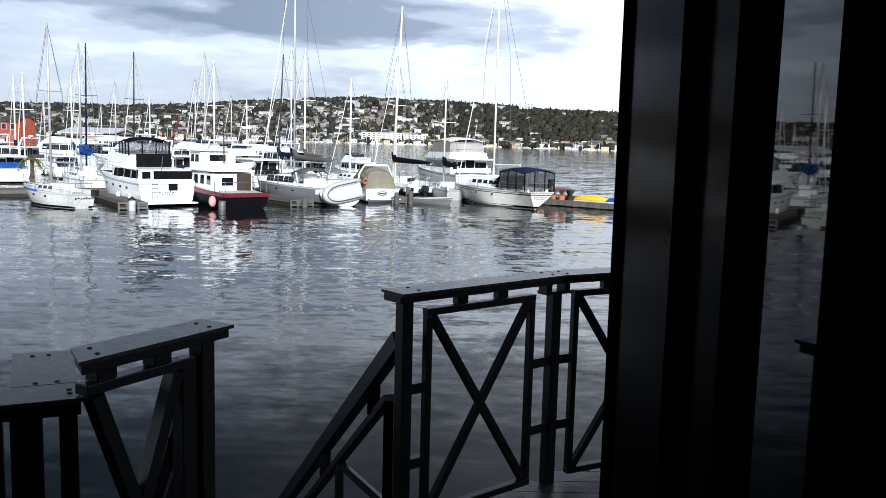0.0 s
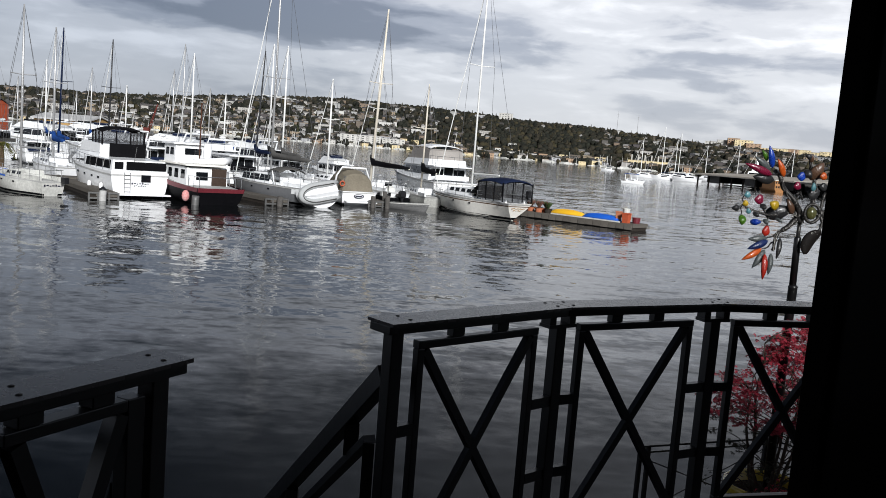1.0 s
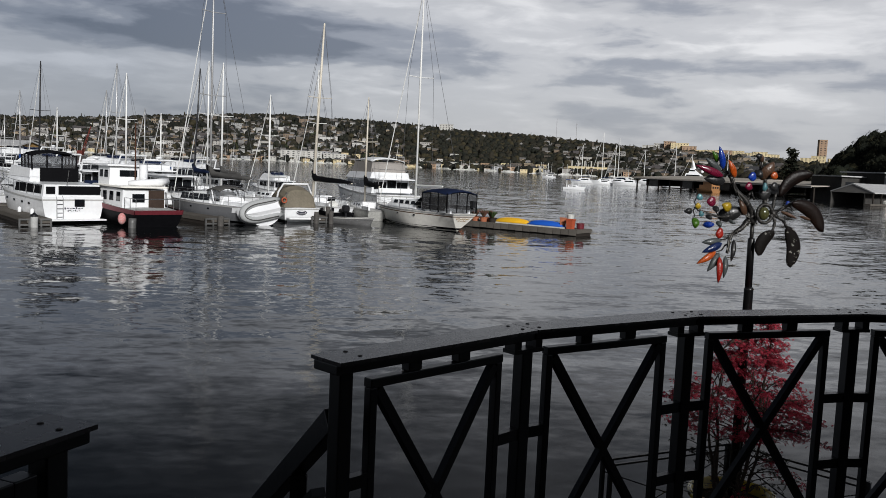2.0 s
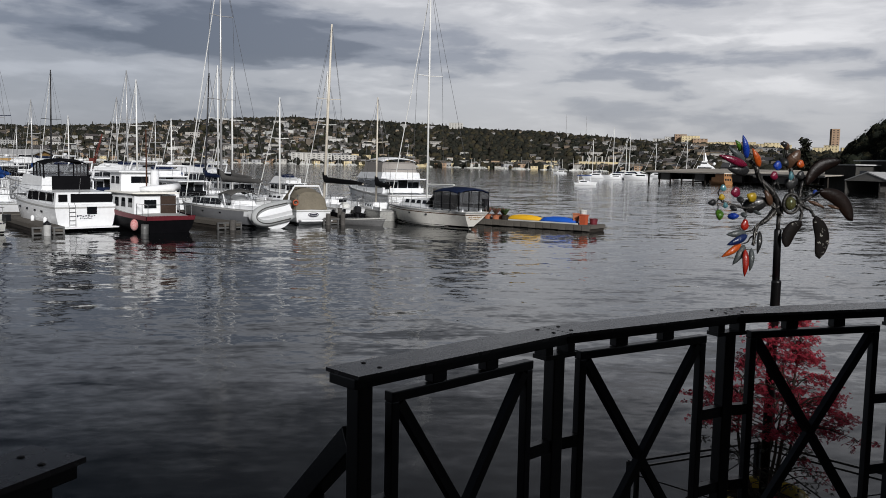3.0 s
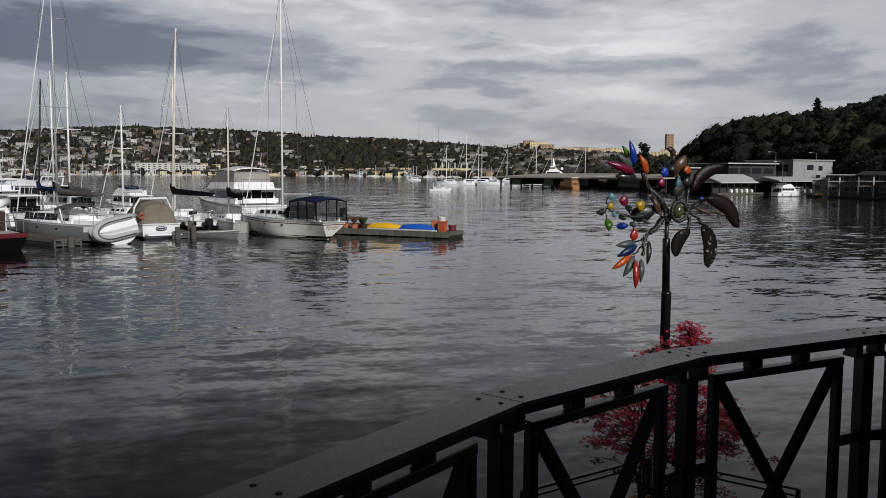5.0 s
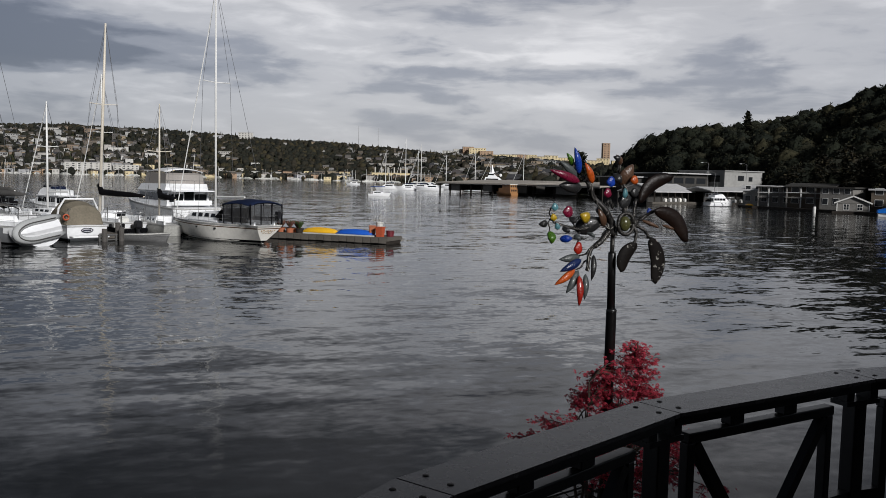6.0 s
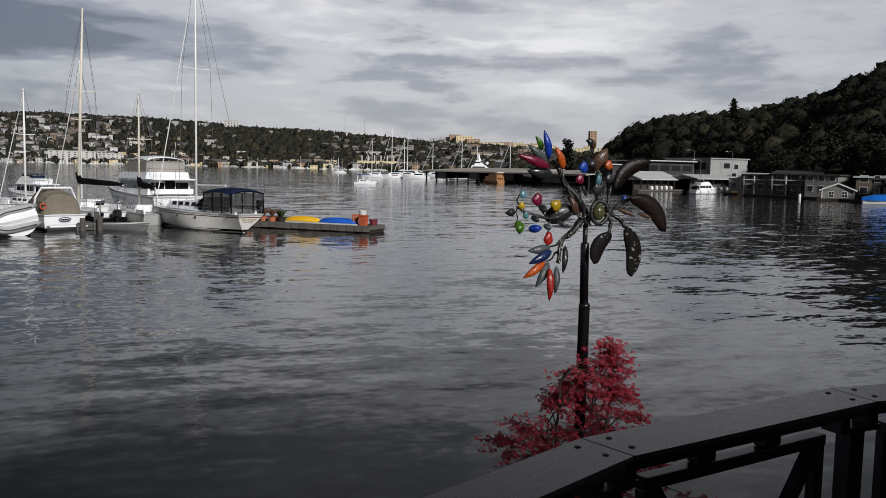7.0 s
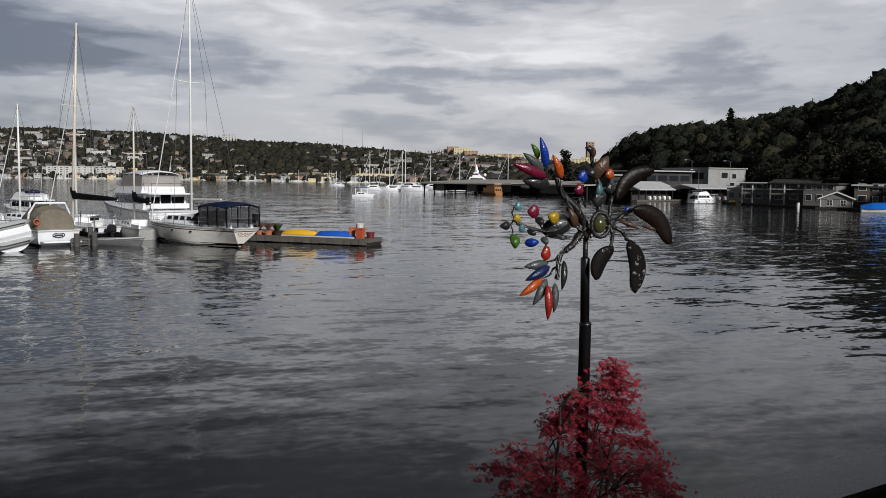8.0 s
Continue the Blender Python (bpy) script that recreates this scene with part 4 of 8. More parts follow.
def cruiser(at, label, lines, hull=M_WHITE, canvas=M_CANVAS, tall=True, fly=True, enclosed=True, name=None, arch=False, group="moored boats"):
    """A motor yacht: hull, deckhouse, flying bridge, canvas and swim platform."""
    boat = thing("motor_yacht", at, label, "motorboat", group)
    L, B = lines.length, lines.beam
    sharp(part("hull", lines.skin(), hull, boat, smooth=True))
    part("boot_stripe", lines.band(0.02, 0.1), M_BLACKHULL, boat)
    part("rub_rail", lines.band(0.9, 0.97, 1.6), M_DECKGREY, boat)
    part("deck", lines.deck(), M_WHITE, boat)
    z = lines.top(0.35)
    half = B * 0.42
    up = 1.15 if tall else 0.85
    house = part("deckhouse", cabin_shape([(0.12 * L, z - 0.1), (0.7 * L, z + 0.05), (0.56 * L, z + up), (0.12 * L, z + up)], half, half * 0.9), M_WHITE, boat)
    k0, k1 = 0.14 * L, 0.55 * L
    for k in range(4):
        w = (k1 - k0) / 4
        pane_side(house, half * 0.965, half * 0.92, k0 + k * w, k0 + (k + 1) * w - 0.07, z + up * 0.34, z + up * 0.88)
    part("windscreen", Shape().add([(-half * 0.8, 0.655 * L, z + up * 0.3), (half * 0.8, 0.655 * L, z + up * 0.3), (half * 0.72, 0.575 * L, z + up * 0.9), (-half * 0.72, 0.575 * L, z + up * 0.9),
                                    (-half * 0.8, 0.645 * L, z + up * 0.28), (half * 0.8, 0.645 * L, z + up * 0.28), (half * 0.72, 0.565 * L, z + up * 0.88), (-half * 0.72, 0.565 * L, z + up * 0.88)],
                                   [(0, 1, 2, 3), (7, 6, 5, 4), (0, 4, 5, 1), (1, 5, 6, 2), (2, 6, 7, 3), (3, 7, 4, 0)]), M_GLASS, house)
    for x, w in ((-0.56, 0.62), (0.02, 0.44), (0.56, 0.56)):
        part("aft_door" if w == 0.44 else "aft_window", Shape().box((half * x, 0.12 * L - 0.02, z + up * 0.52), (half * w, 0.03, up * (0.86 if w == 0.44 else 0.56))), M_GLASS, house)
    part("roof", bevelled_slab((0, 0.3 * L, z + up + 0.05), (half * 2.02, 0.56 * L, 0.1)), M_WHITE, boat)
    for sign in (1, -1):
        part("roof_post", Shape().tube([(sign * half * 0.92, 0.035 * L, z - 0.1), (sign * half * 0.92, 0.03 * L, z + up)], 0.035, 6), M_STEEL, boat)
    part("cockpit_cover", Shape().box((0, 0.05 * L, z + 0.22), (half * 1.7, 0.05, 0.4)), canvas if canvas is not M_CREAM else M_GREYCANVAS, boat, "canvas weather cloth round the cockpit")
    fenders(boat, lines, (0.15, 0.45), M_NAVY if canvas is M_BLUE else M_WHITE)
    if fly:
        f = z + up + 0.1
        part("fly_bridge", cabin_shape([(0.16 * L, f), (0.56 * L, f), (0.5 * L, f + 0.5), (0.44 * L, f + 0.7), (0.16 * L, f + 0.45)], half * 0.92, half * 0.82), M_WHITE, boat)
        part("helm_screen", Shape().box((0, 0.47 * L, f + 0.78), (half * 1.4, 0.04, 0.28)), M_GLASS, boat)
        part("seat", bevelled_slab((0, 0.3 * L, f + 0.62), (half * 1.2, 0.5, 0.5)), M_NAVY, boat)
        part("fly_rail", Shape().tube([(-half * 0.85, 0.4 * L, f + 0.85), (-half * 0.85, 0.04 * L, f + 0.8), (half * 0.85, 0.04 * L, f + 0.8), (half * 0.85, 0.4 * L, f + 0.85)], 0.022, 5), M_STEEL, boat)
        for x, y in ((-0.85, 0.04), (0, 0.04), (0.85, 0.04), (-0.85, 0.15), (0.85, 0.15)):
            part("stanchion", Shape().tube([(half * x, y * L, f - 0.05), (half * x, y * L, f + 0.8)], 0.016, 5), M_STEEL, boat)
        if enclosed:
            dodger(boat, 0.17 * L, 0.46 * L, half * 0.84, f + 0.45, 1.15, canvas, M_STEEL, True, 4)
    if arch:
        f = z + up
        part("radar_arch", Shape().tube([(-half * 0.95, 0.14 * L, f - 0.2), (-half * 0.85, 0.1 * L, f + 1.0), (half * 0.85, 0.1 * L, f + 1.0), (half * 0.95, 0.14 * L, f - 0.2)], 0.09, 6), M_WHITE, boat)
        part("radar_dome", Shape().ball((0, 0.1 * L, f + 1.2), (0.3, 0.3, 0.14)), M_WHITE, boat, smooth=True)
    part("swim_platform", bevelled_slab((0, -0.3, 0.22), (B * 0.78, 0.6, 0.07)), M_DECKGREY, boat)
    for side in lines.edge(0.0, 0.35, 1.0, 0.93, 7):
        part("bow_rail", Shape().tube([(x, y, zz + 0.65) for x, y, zz in side], 0.02, 5), M_STEEL, boat)
        for x, y, zz in side[::2]:
            part("stanchion", Shape().tube([(x, y, zz - 0.05), (x, y, zz + 0.65)], 0.015, 5), M_STEEL, boat)
    portholes(boat, lines, 0.68, (0.4, 0.55, 0.68), 0.1)
    part("antenna", Shape().tube([(half * 0.7, 0.3 * L, z + up), (half * 0.7, 0.24 * L, z + up + 3.2)], 0.016, 4), M_WHITESPAR, boat)
    if name:
        lettering(boat, lines, B * 0.36, lines.stern * 0.66, name, 2)
    return boat


def bevelled_slab(centre, size, soft=0.25):
    """A plate with its upper edges drawn in, so that it reads as moulded."""
    x, y, z = size[0] / 2, size[1] / 2, size[2] / 2
    k = min(x, y, z) * soft * 2
    rows = []
    for zz, inset in ((-z, k * 0.4), (-z * 0.6, 0), (z * 0.5, 0), (z, k)):
        a, b = x - inset, y - inset
        c = min(a, b) * 0.12
        rows.append([(centre[0] + p, centre[1] + q, centre[2] + zz) for p, q in ((-a + c, -b), (a - c, -b), (a, -b + c), (a, b - c), (a - c, b), (-a + c, b), (-a, b - c), (-a, -b + c))])
    return Shape().loft(rows)


# the first row, from the slip beside the palm to the end of the pier
def old_white_sloop():
    lines = Lines(6.9, 2.3, 0.85, 1.15, 0.6, 0.14, 0.02)
    boat = sailboat(place(-19.95, 49.3, -0.8, 0.6), "small weathered white sloop with a blue rail at a finger pier", lines, M_WORN, M_BLACKHULL, 0.52, 9.6, None, None, M_WORN, 2.6, 1, 0, None, True, True, False)
    part("toe_rail", lines.band(0.93, 1.03, 2.0, 0.45, 1.0), M_BLUEPLASTIC, boat, "faded blue toe rail")
    lettering(boat, lines, 1.2, 0.6, M_INK)
    part("outboard", Shape().loft([[(x + 0.5, y - 0.3, z) for x, y in ((-0.14, -0.2), (0.14, -0.2), (0.14, 0.2), (-0.14, 0.2))] for z in (0.75, 0.85, 1.1)]), M_ENGINE, boat)
    return boat


def white_flybridge_cruiser():
    lines = Lines(11, 3.85, 1.55, 2.2, 0.93, 0.1, 0.0, 2.4)
    boat = thing("motor_yacht", place(-16.25, 52.9, -0.63, 0.777), "white flybridge cruiser with black canvas enclosure and transom ladder", "motorboat", "moored boats")
    L, B, z = 11, 3.85, 1.6
    sharp(part("hull", lines.skin(), M_WHITE, boat, smooth=True))
    part("boot_stripe", lines.band(0.0, 0.09), M_BLACKHULL, boat)
    part("rub_rail", lines.band(0.84, 0.9, 1.8), M_DECKGREY, boat)
    part("deck", lines.deck(), M_WHITE, boat)
    aft = part("aft_cabin", cabin_shape([(0.12, z - 0.1), (5.2, z), (5.2, z + 0.75), (0.2, z + 0.65)], 1.72, 1.6), M_WHITE, boat)
    pane_side(aft, 1.7, 1.62, 0.45, 4.9, z + 0.1, z + 0.62, M_CANVAS, "side_canvas")
    part("aft_canvas", Shape().box((-1.28, 0.1, z + 0.32), (0.5, 0.05, 0.42)), M_CANVAS, aft, "black canvas window cover")
    part("aft_canvas", Shape().box((0.4, 0.1, z + 0.32), (2.45, 0.05, 0.5)), M_CANVAS, aft, "black canvas window cover")
    for y in (1.6, 2.9):
        for sign in (1, -1):
            part("canvas_seam", Shape().bar((sign * 1.725, y, z + 0.1), (sign * 1.645, y, z + 0.62), 0.02, 0.03), M_DECKGREY, aft)
    part("house", cabin_shape([(3.1, z + 0.5), (8.2, z + 0.3), (6.9, z + 1.0), (3.1, z + 1.0)], 1.55, 1.4), M_WHITE, boat)
    f = z + 0.95
    part("bridge_weather_cloth", Shape().box((0.3, 3.05, f + 0.18), (2.3, 0.06, 0.86)), M_CANVAS, boat, "black canvas weather cloth")
    part("fly_bridge", cabin_shape([(3.1, f), (6.9, f), (6.5, f + 0.65), (3.1, f + 0.55)], 1.45, 1.4), M_WHITE, boat)
    dodger(boat, 3.0, 4.9, 1.36, f + 0.5, 0.9, M_CANVAS, M_CANVAS, True, 4)
    part("transom_hatch", Shape().box((0.35, lines.along(0, 0.75) - 0.02, 1.18), (0.58, 0.04, 0.44)), M_GLASS, boat)
    lettering(boat, lines, 1.15, 0.86, M_INK, 2)
    for x in (-0.98, -0.62):
        part("ladder_side", Shape().tube([(x, -0.06, 0.25), (x, -0.04, 1.45), (x, 0.1, 1.6)], 0.022, 6), M_STEEL, boat)
    for k in range(5):
        part("ladder_step", Shape().tube([(-0.98, -0.055, 0.35 + 0.25 * k), (-0.62, -0.055, 0.35 + 0.25 * k)], 0.02, 6), M_STEEL, boat)
    part("swim_platform", bevelled_slab((0, -0.32, 0.2), (3.5, 0.62, 0.08)), M_WHITE, boat)
    part("ensign_staff", Shape().tube([(-0.35, 0.1, z + 0.6), (-0.35, -0.2, z + 1.5)], 0.018, 5), M_STEEL, boat)
    portholes(boat, lines, 0.66, (0.2, 0.3, 0.42, 0.56), 0.12)
    for side in lines.edge(0.0, 0.05, 1.0, 0.95, 10):
        part("deck_rail", Shape().tube([(x, y, zz + 0.62) for x, y, zz in side], 0.02, 5), M_STEEL, boat)
        for x, y, zz in side:
            part("stanchion", Shape().tube([(x, y, zz - 0.05), (x, y, zz + 0.62)], 0.015, 5), M_STEEL, boat)
    fenders(boat, lines, (0.12, 0.3))
    return boat


def little_tug():
    lines = Lines(9, 3.5, 1.0, 1.75, 0.86, 0.06, 0.03, 2.6)
    boat = thing("tugboat", place(-11.05, 51.9, -0.62, 0.785), "little black and white tug with a red gunwale", "tugboat", "moored boats")
    sharp(part("hull", lines.skin(), M_BLACKHULL, boat, smooth=True))
    part("gunwale", lines.band(0.74, 1.0, 2.5), M_REDHULL, boat, "dull red gunwale band")
    part("deck", lines.deck(0.08), M_DECKGREY, boat)
    z = 1.1
    low = part("deckhouse", cabin_shape([(2.1, z - 0.15), (6.3, z), (6.2, z + 1.15), (2.1, z + 1.0)], 1.35, 1.3), M_WHITE, boat)
    for y0 in (2.4, 3.4, 4.4, 5.3):
        pane_side(low, 1.335, 1.315, y0, y0 + 0.6, z + 0.3, z + 0.85)
    part("aft_window", Shape().box((-0.35, 2.08, z + 0.5), (0.75, 0.04, 0.5)), M_GLASS, low)
    part("aft_tarp", Shape().box((0.75, 2.02, z + 0.45), (0.95, 0.1, 1.05)), material("brown_tarp", (0.05, 0.035, 0.028), 0.85, 0, 0.3, 5), boat, "brown tarp over the aft door")
    part("house_roof", bevelled_slab((0, 4.1, z + 1.16), (2.95, 4.7, 0.1)), M_CREAM, boat)
    wheel = part("wheelhouse", cabin_shape([(4.6, z + 1.2), (6.3, z + 1.2), (6.4, z + 2.35), (4.6, z + 2.3)], 1.1, 1.05), M_WHITE, boat)
    part("wheelhouse_roof", bevelled_slab((0, 5.45, z + 2.4), (2.5, 2.2, 0.12)), M_WHITE, boat)
    pane_side(wheel, 1.09, 1.07, 4.85, 5.4, z + 1.65, z + 2.1)
    pane_side(wheel, 1.09, 1.07, 5.6, 6.1, z + 1.65, z + 2.1)
    part("aft_window", Shape().box((0.1, 4.58, z + 1.9), (1.1, 0.04, 0.4)), M_GLASS, wheel)
    part("funnel", Shape().tube([(0.75, 3.9, z + 1.2), (0.75, 3.85, z + 2.5)], [0.28, 0.25], 10), M_WHITE, boat, smooth=True)
    tender = part("tender", Shape().tube([(-0.55, 3.1, z + 1.36), (0.1, 2.7, z + 1.4), (1.2, 2.55, z + 1.46), (1.7, 2.75, z + 1.52), (1.55, 3.3, z + 1.46), (0.6, 3.5, z + 1.4)], [0.14, 0.2, 0.24, 0.24, 0.2, 0.16], 9), M_WHITE, boat, "pale inflatable tender on the roof", smooth=True)
    part("pole_mast", Shape().tube([(0.1, 3.6, z + 1.2), (0.1, 3.6, z + 5.0)], 0.04, 6), material("brown_mast", (0.07, 0.03, 0.018), 0.6), boat)
    for sign in (1, -1):
        for k in range(3):
            part("rail_post", Shape().tube([(sign * 1.35, 0.15 + 0.8 * k, 0.95), (sign * 1.35, 0.15 + 0.8 * k, 1.65)], 0.02, 5), M_STEEL, boat)
    part("aft_rail", Shape().tube([(-1.35, 1.75, 1.65), (-1.35, 0.15, 1.65), (1.35, 0.15, 1.65), (1.35, 1.75, 1.65)], 0.022, 5), M_STEEL, boat)
    part("fender", Shape().ball((-1.92, 0.75, 0.48), (0.24, 0.24, 0.34)), material("faded_pink_buoy", (0.55, 0.06, 0.06), 0.6, 0, 0.5, 5, second=(0.6, 0.5, 0.48)), boat, "faded red buoy fender", smooth=True)
    return boat


def inflatable(parent):
    """The dinghy stowed on edge across a stern: U-shaped tube, keeled floor, transom."""
    lean = radians(9)

    def lay(u, v, out):
        u = -1.2 * u - 0.5
        return (u * math.cos(lean) - v * math.sin(lean), -0.5 - out + 0.2 * v, 1.05 + u * math.sin(lean) + v * math.cos(lean))

    line = []
    for i in range(5):
        line.append((-1.3 + 0.4 * i, -0.5, 0.0))
    for i in range(1, 12):
        a = -math.pi / 2 + math.pi * i / 12
        line.append((0.3 + 0.95 * math.cos(a), 0.5 * math.sin(a), 0.0))
    for i in range(5):
        line.append((0.3 - 0.4 * i, 0.5, 0.0))
    part("dinghy_tube", Shape().tube([lay(*p) for p in line], [0.12, 0.21] + [0.23] * (len(line) - 4) + [0.21, 0.12], 10), M_RUBBER, parent, "pale grey inflatable tube", smooth=True)
    part("dinghy_strake", Shape().tube([lay(u, v * 1.02, 0.235) for u, v, _ in line[1:-1]], 0.035, 5), M_GREYCANVAS, parent, smooth=True)
    rings = []
    for u, half, keel in ((-1.12, 0.42, 0.16), (-0.5, 0.42, 0.2), (0.2, 0.4, 0.22), (0.75, 0.28, 0.2), (1.08, 0.08, 0.12)):
        rings.append([lay(u, -half, 0.08), lay(u, -half * 0.5, keel * 0.8), lay(u, 0, keel + 0.08), lay(u, half * 0.5, keel * 0.8), lay(u, half, 0.08), lay(u, 0, -0.02)])
    part("dinghy_floor", Shape().loft(rings), M_WHITE, parent, "white keeled dinghy bottom")
    part("dinghy_transom", Shape().loft([[lay(-1.14, -0.4, 0.1), lay(-1.14, 0.4, 0.1), lay(-1.14, 0.4, -0.2), lay(-1.14, -0.4, -0.2)], [lay(-1.18, -0.4, 0.1), lay(-1.18, 0.4, 0.1), lay(-1.18, 0.4, -0.2), lay(-1.18, -0.4, -0.2)]]), M_DECKGREY, parent)


def modern_sloop():
    lines = Lines(10.8, 3.3, 1.15, 1.35, 0.86, 0.04, 0.045, 2.0)
    boat = sailboat(place(-5.62, 56.85, -0.7, 0.714), "modern dark grey sloop with an inflatable dinghy stowed on its stern", lines, M_GREYHULL, M_BLACKHULL, 0.55, 16.8, M_ALLOY, M_GREYCANVAS, M_WHITE, 4.6, 2, 0.0, None, True, True, True)
    part("sheer_stripe", lines.band(0.62, 0.98, 1.4, 0.0, 0.12), M_WHITE, boat, "white stern corner")
    # the open white scoop of the stern, round-bottomed, behind the dinghy
    def scoop(y, wide, deep):
        return [(wide * math.cos(a) - 0.3, y, 0.98 + deep * min(0.0, math.sin(a)) if math.sin(a) < 0 else 1.1) for a in (math.pi + math.pi * k / 14 for k in range(15))]
    sharp(part("stern_scoop", Shape().loft([scoop(-0.55, 1.34, 1.02), scoop(-0.1, 1.42, 1.06), scoop(0.5, 1.44, 1.08)]), M_WHITE, boat, "white round-bottomed scoop stern", smooth=True))
    inflatable(boat)
    top = part("coach_roof", cabin_shape([(4.4, 1.15), (9.0, 1.3), (8.2, 1.6), (6.6, 1.85), (4.4, 1.95)], 1.12, 0.85), M_WHITE, boat)
    for y0, y1 in ((4.5, 5.75), (5.8, 6.95), (7.0, 7.9)):
        pane_side(top, 1.075, 0.95, y0, y1, 1.33, 1.74)
    part("windscreen_hoop", Shape().tube([(-1.1, 3.9, 1.3), (-1.0, 4.3, 2.1), (-0.7, 4.4, 2.25), (0.7, 4.4, 2.25), (1.0, 4.3, 2.1), (1.1, 3.9, 1.3)], 0.05, 6), M_WHITE, boat, smooth=True)
    for x in (-0.35, 0.35):
        part("deck_hatch", bevelled_slab((x, 7.1, 1.84), (0.5, 0.5, 0.06)), M_GLASS, top)
    dodger(boat, 3.3, 4.8, 1.05, 1.35, 0.75, M_GREYCANVAS, M_STEEL, True, 3)
    return boat


def canvas_runabout():
    lines = Lines(8, 2.75, 1.0, 1.45, 0.92, 0.1, 0.05, 2.2)
    boat = thing("motorboat", place(-3.35, 60.4, -0.42, 0.907), "white sport cruiser under a taupe canvas cockpit cover", "motorboat", "moored boats")
    sharp(part("hull", lines.skin(), M_WHITE, boat, smooth=True))
    part("boot_stripe", lines.band(0.0, 0.12), M_BLACKHULL, boat)
    part("deck", lines.deck(), M_WHITE, boat)
    part("rub_rail", lines.band(0.88, 0.95, 1.6), M_DECKGREY, boat)
    rings = []
    for y, w, h in ((0.5, 1.18, 0.35), (0.75, 1.2, 1.25), (1.5, 1.18, 1.5), (2.8, 1.15, 1.55), (3.5, 1.1, 1.2), (4.6, 0.9, 0.3)):
        rings.append([(w * math.cos(a), y, 1.0 + h * max(0.0, math.sin(a)) ** 0.6) for a in (math.pi * k / 8 for k in range(9))])
    cover = part("canvas_cover", Shape().loft(rings), material("taupe_canvas", (0.17, 0.15, 0.115), 0.8, 0, 0.25, 3, 0.3, 30), boat, "taupe canvas cockpit cover")
    for x in (-0.62, 0.55):
        part("clear_screen", Shape().box((x, 0.7, 1.72), (0.7, 0.05, 0.62), 0, -12), M_VINYL, cover)
    part("radar_arch", Shape().tube([(-1.25, 2.0, 1.0), (-1.22, 1.6, 2.0), (-0.9, 1.45, 2.62), (0.9, 1.45, 2.62), (1.22, 1.6, 2.0), (1.25, 2.0, 1.0)], 0.07, 6), M_WHITE, boat)
    part("swim_platform", bevelled_slab((0, -0.3, 0.3), (2.3, 0.65, 0.1)), M_WHITE, boat)
    emblem = [(0.36 * math.cos(a), lines.along(0, 0.7) - 0.03, 0.68 + 0.13 * math.sin(a)) for a in (2 * math.pi * k / 18 for k in range(19))]
    part("emblem", Shape().tube(emblem, 0.03, 5), M_INK, boat)
    part("emblem", Shape().box((0, lines.along(0, 0.7) - 0.02, 0.68), (0.5, 0.03, 0.09)), M_INK, boat)
    part("life_ring", Shape().tube([(-1.15 + 0.17 * math.cos(a), 0.5, 1.5 + 0.17 * math.sin(a)) for a in (math.pi * k / 5 for k in range(11))], 0.05, 6), M_ORANGE, boat, "orange horseshoe life ring", smooth=True)
    return boat


def blue_dodger_sloop():
    lines = Lines(11.0, 3.2, 1.2, 1.3, 0.62, 0.13, 0.07, 2.0, 0.93)
    boat = sailboat(place(7.7, 57.5, -0.53, 0.848), "cream sloop with navy cockpit canopy along the pier", lines, M_CREAM, M_BLACKHULL, 0.53, 15.6, M_WHITESPAR, None, M_WHITE, 3.2, 1, 0.0, None, True, True, True)
    dodger(boat, 0.35, 3.3, 1.3, 1.25, 1.3, M_NAVY, M_CANVAS, True, 4)
    part("spray_hood", cabin_shape([(3.3, 1.5), (4.4, 1.55), (3.9, 2.05), (3.3, 2.2)], 1.15, 0.95), M_CANVAS, boat)
    for sign in (1, -1):
        part("weather_cloth", Shape().box((sign * 1.22, 2.0, 1.5), (0.03, 2.6, 0.32)), M_CANVAS, boat)
    top = part("coach_roof", cabin_shape([(4.3, 1.25), (8.0, 1.35), (7.4, 1.75), (4.3, 2.0)], 1.05, 0.85), M_WHITE, boat)
    for k in range(4):
        pane_side(top, 1.0, 0.93, 4.5 + 0.72 * k, 5.0 + 0.72 * k, 1.55, 1.78)
    part("cove_stripe", lines.band(0.8, 0.85, 1.3), material("brown_cove_stripe", (0.12, 0.06, 0.03), 0.5), boat)
    part("outboard", Shape().box((0.8, 0.2, 1.85), (0.26, 0.3, 0.45)), M_ENGINE, boat)
    lettering(boat, lines, 1.2, 0.85, M_GOLDINK, 2)
    part("jack_staff", Shape().tube([(0.9, 0.15, 1.2), (0.9, -0.3, 3.6)], 0.014, 4), M_STEEL, boat)
    return boat


old_white_sloop()
white_flybridge_cruiser()
little_tug()
modern_sloop()
canvas_runabout()
blue_dodger_sloop()
sailboat(place(-24.3, 46.6, -0.8, 0.6), "weathered pale sloop at the marina's edge", Lines(8, 2.7, 1.0, 1.3, 0.6, 0.1, 0.05), M_WORN, M_BLACKHULL, 0.5, 9.5, None, M_CANVAS, M_WORN, 3)
M_BEIGE = material("beige_canvas", (0.3, 0.28, 0.26), 0.8, 0, 0.15, 3)
yacht = cruiser(place(3.9, 75.5, -0.4, 0.917), "tall white flybridge yacht with a beige canvas enclosure", Lines(13.5, 4.6, 1.6, 2.4, 0.93, 0.1, 0, 2.4), M_WHITE, M_WHITE, True, True, True, M_GOLDINK)
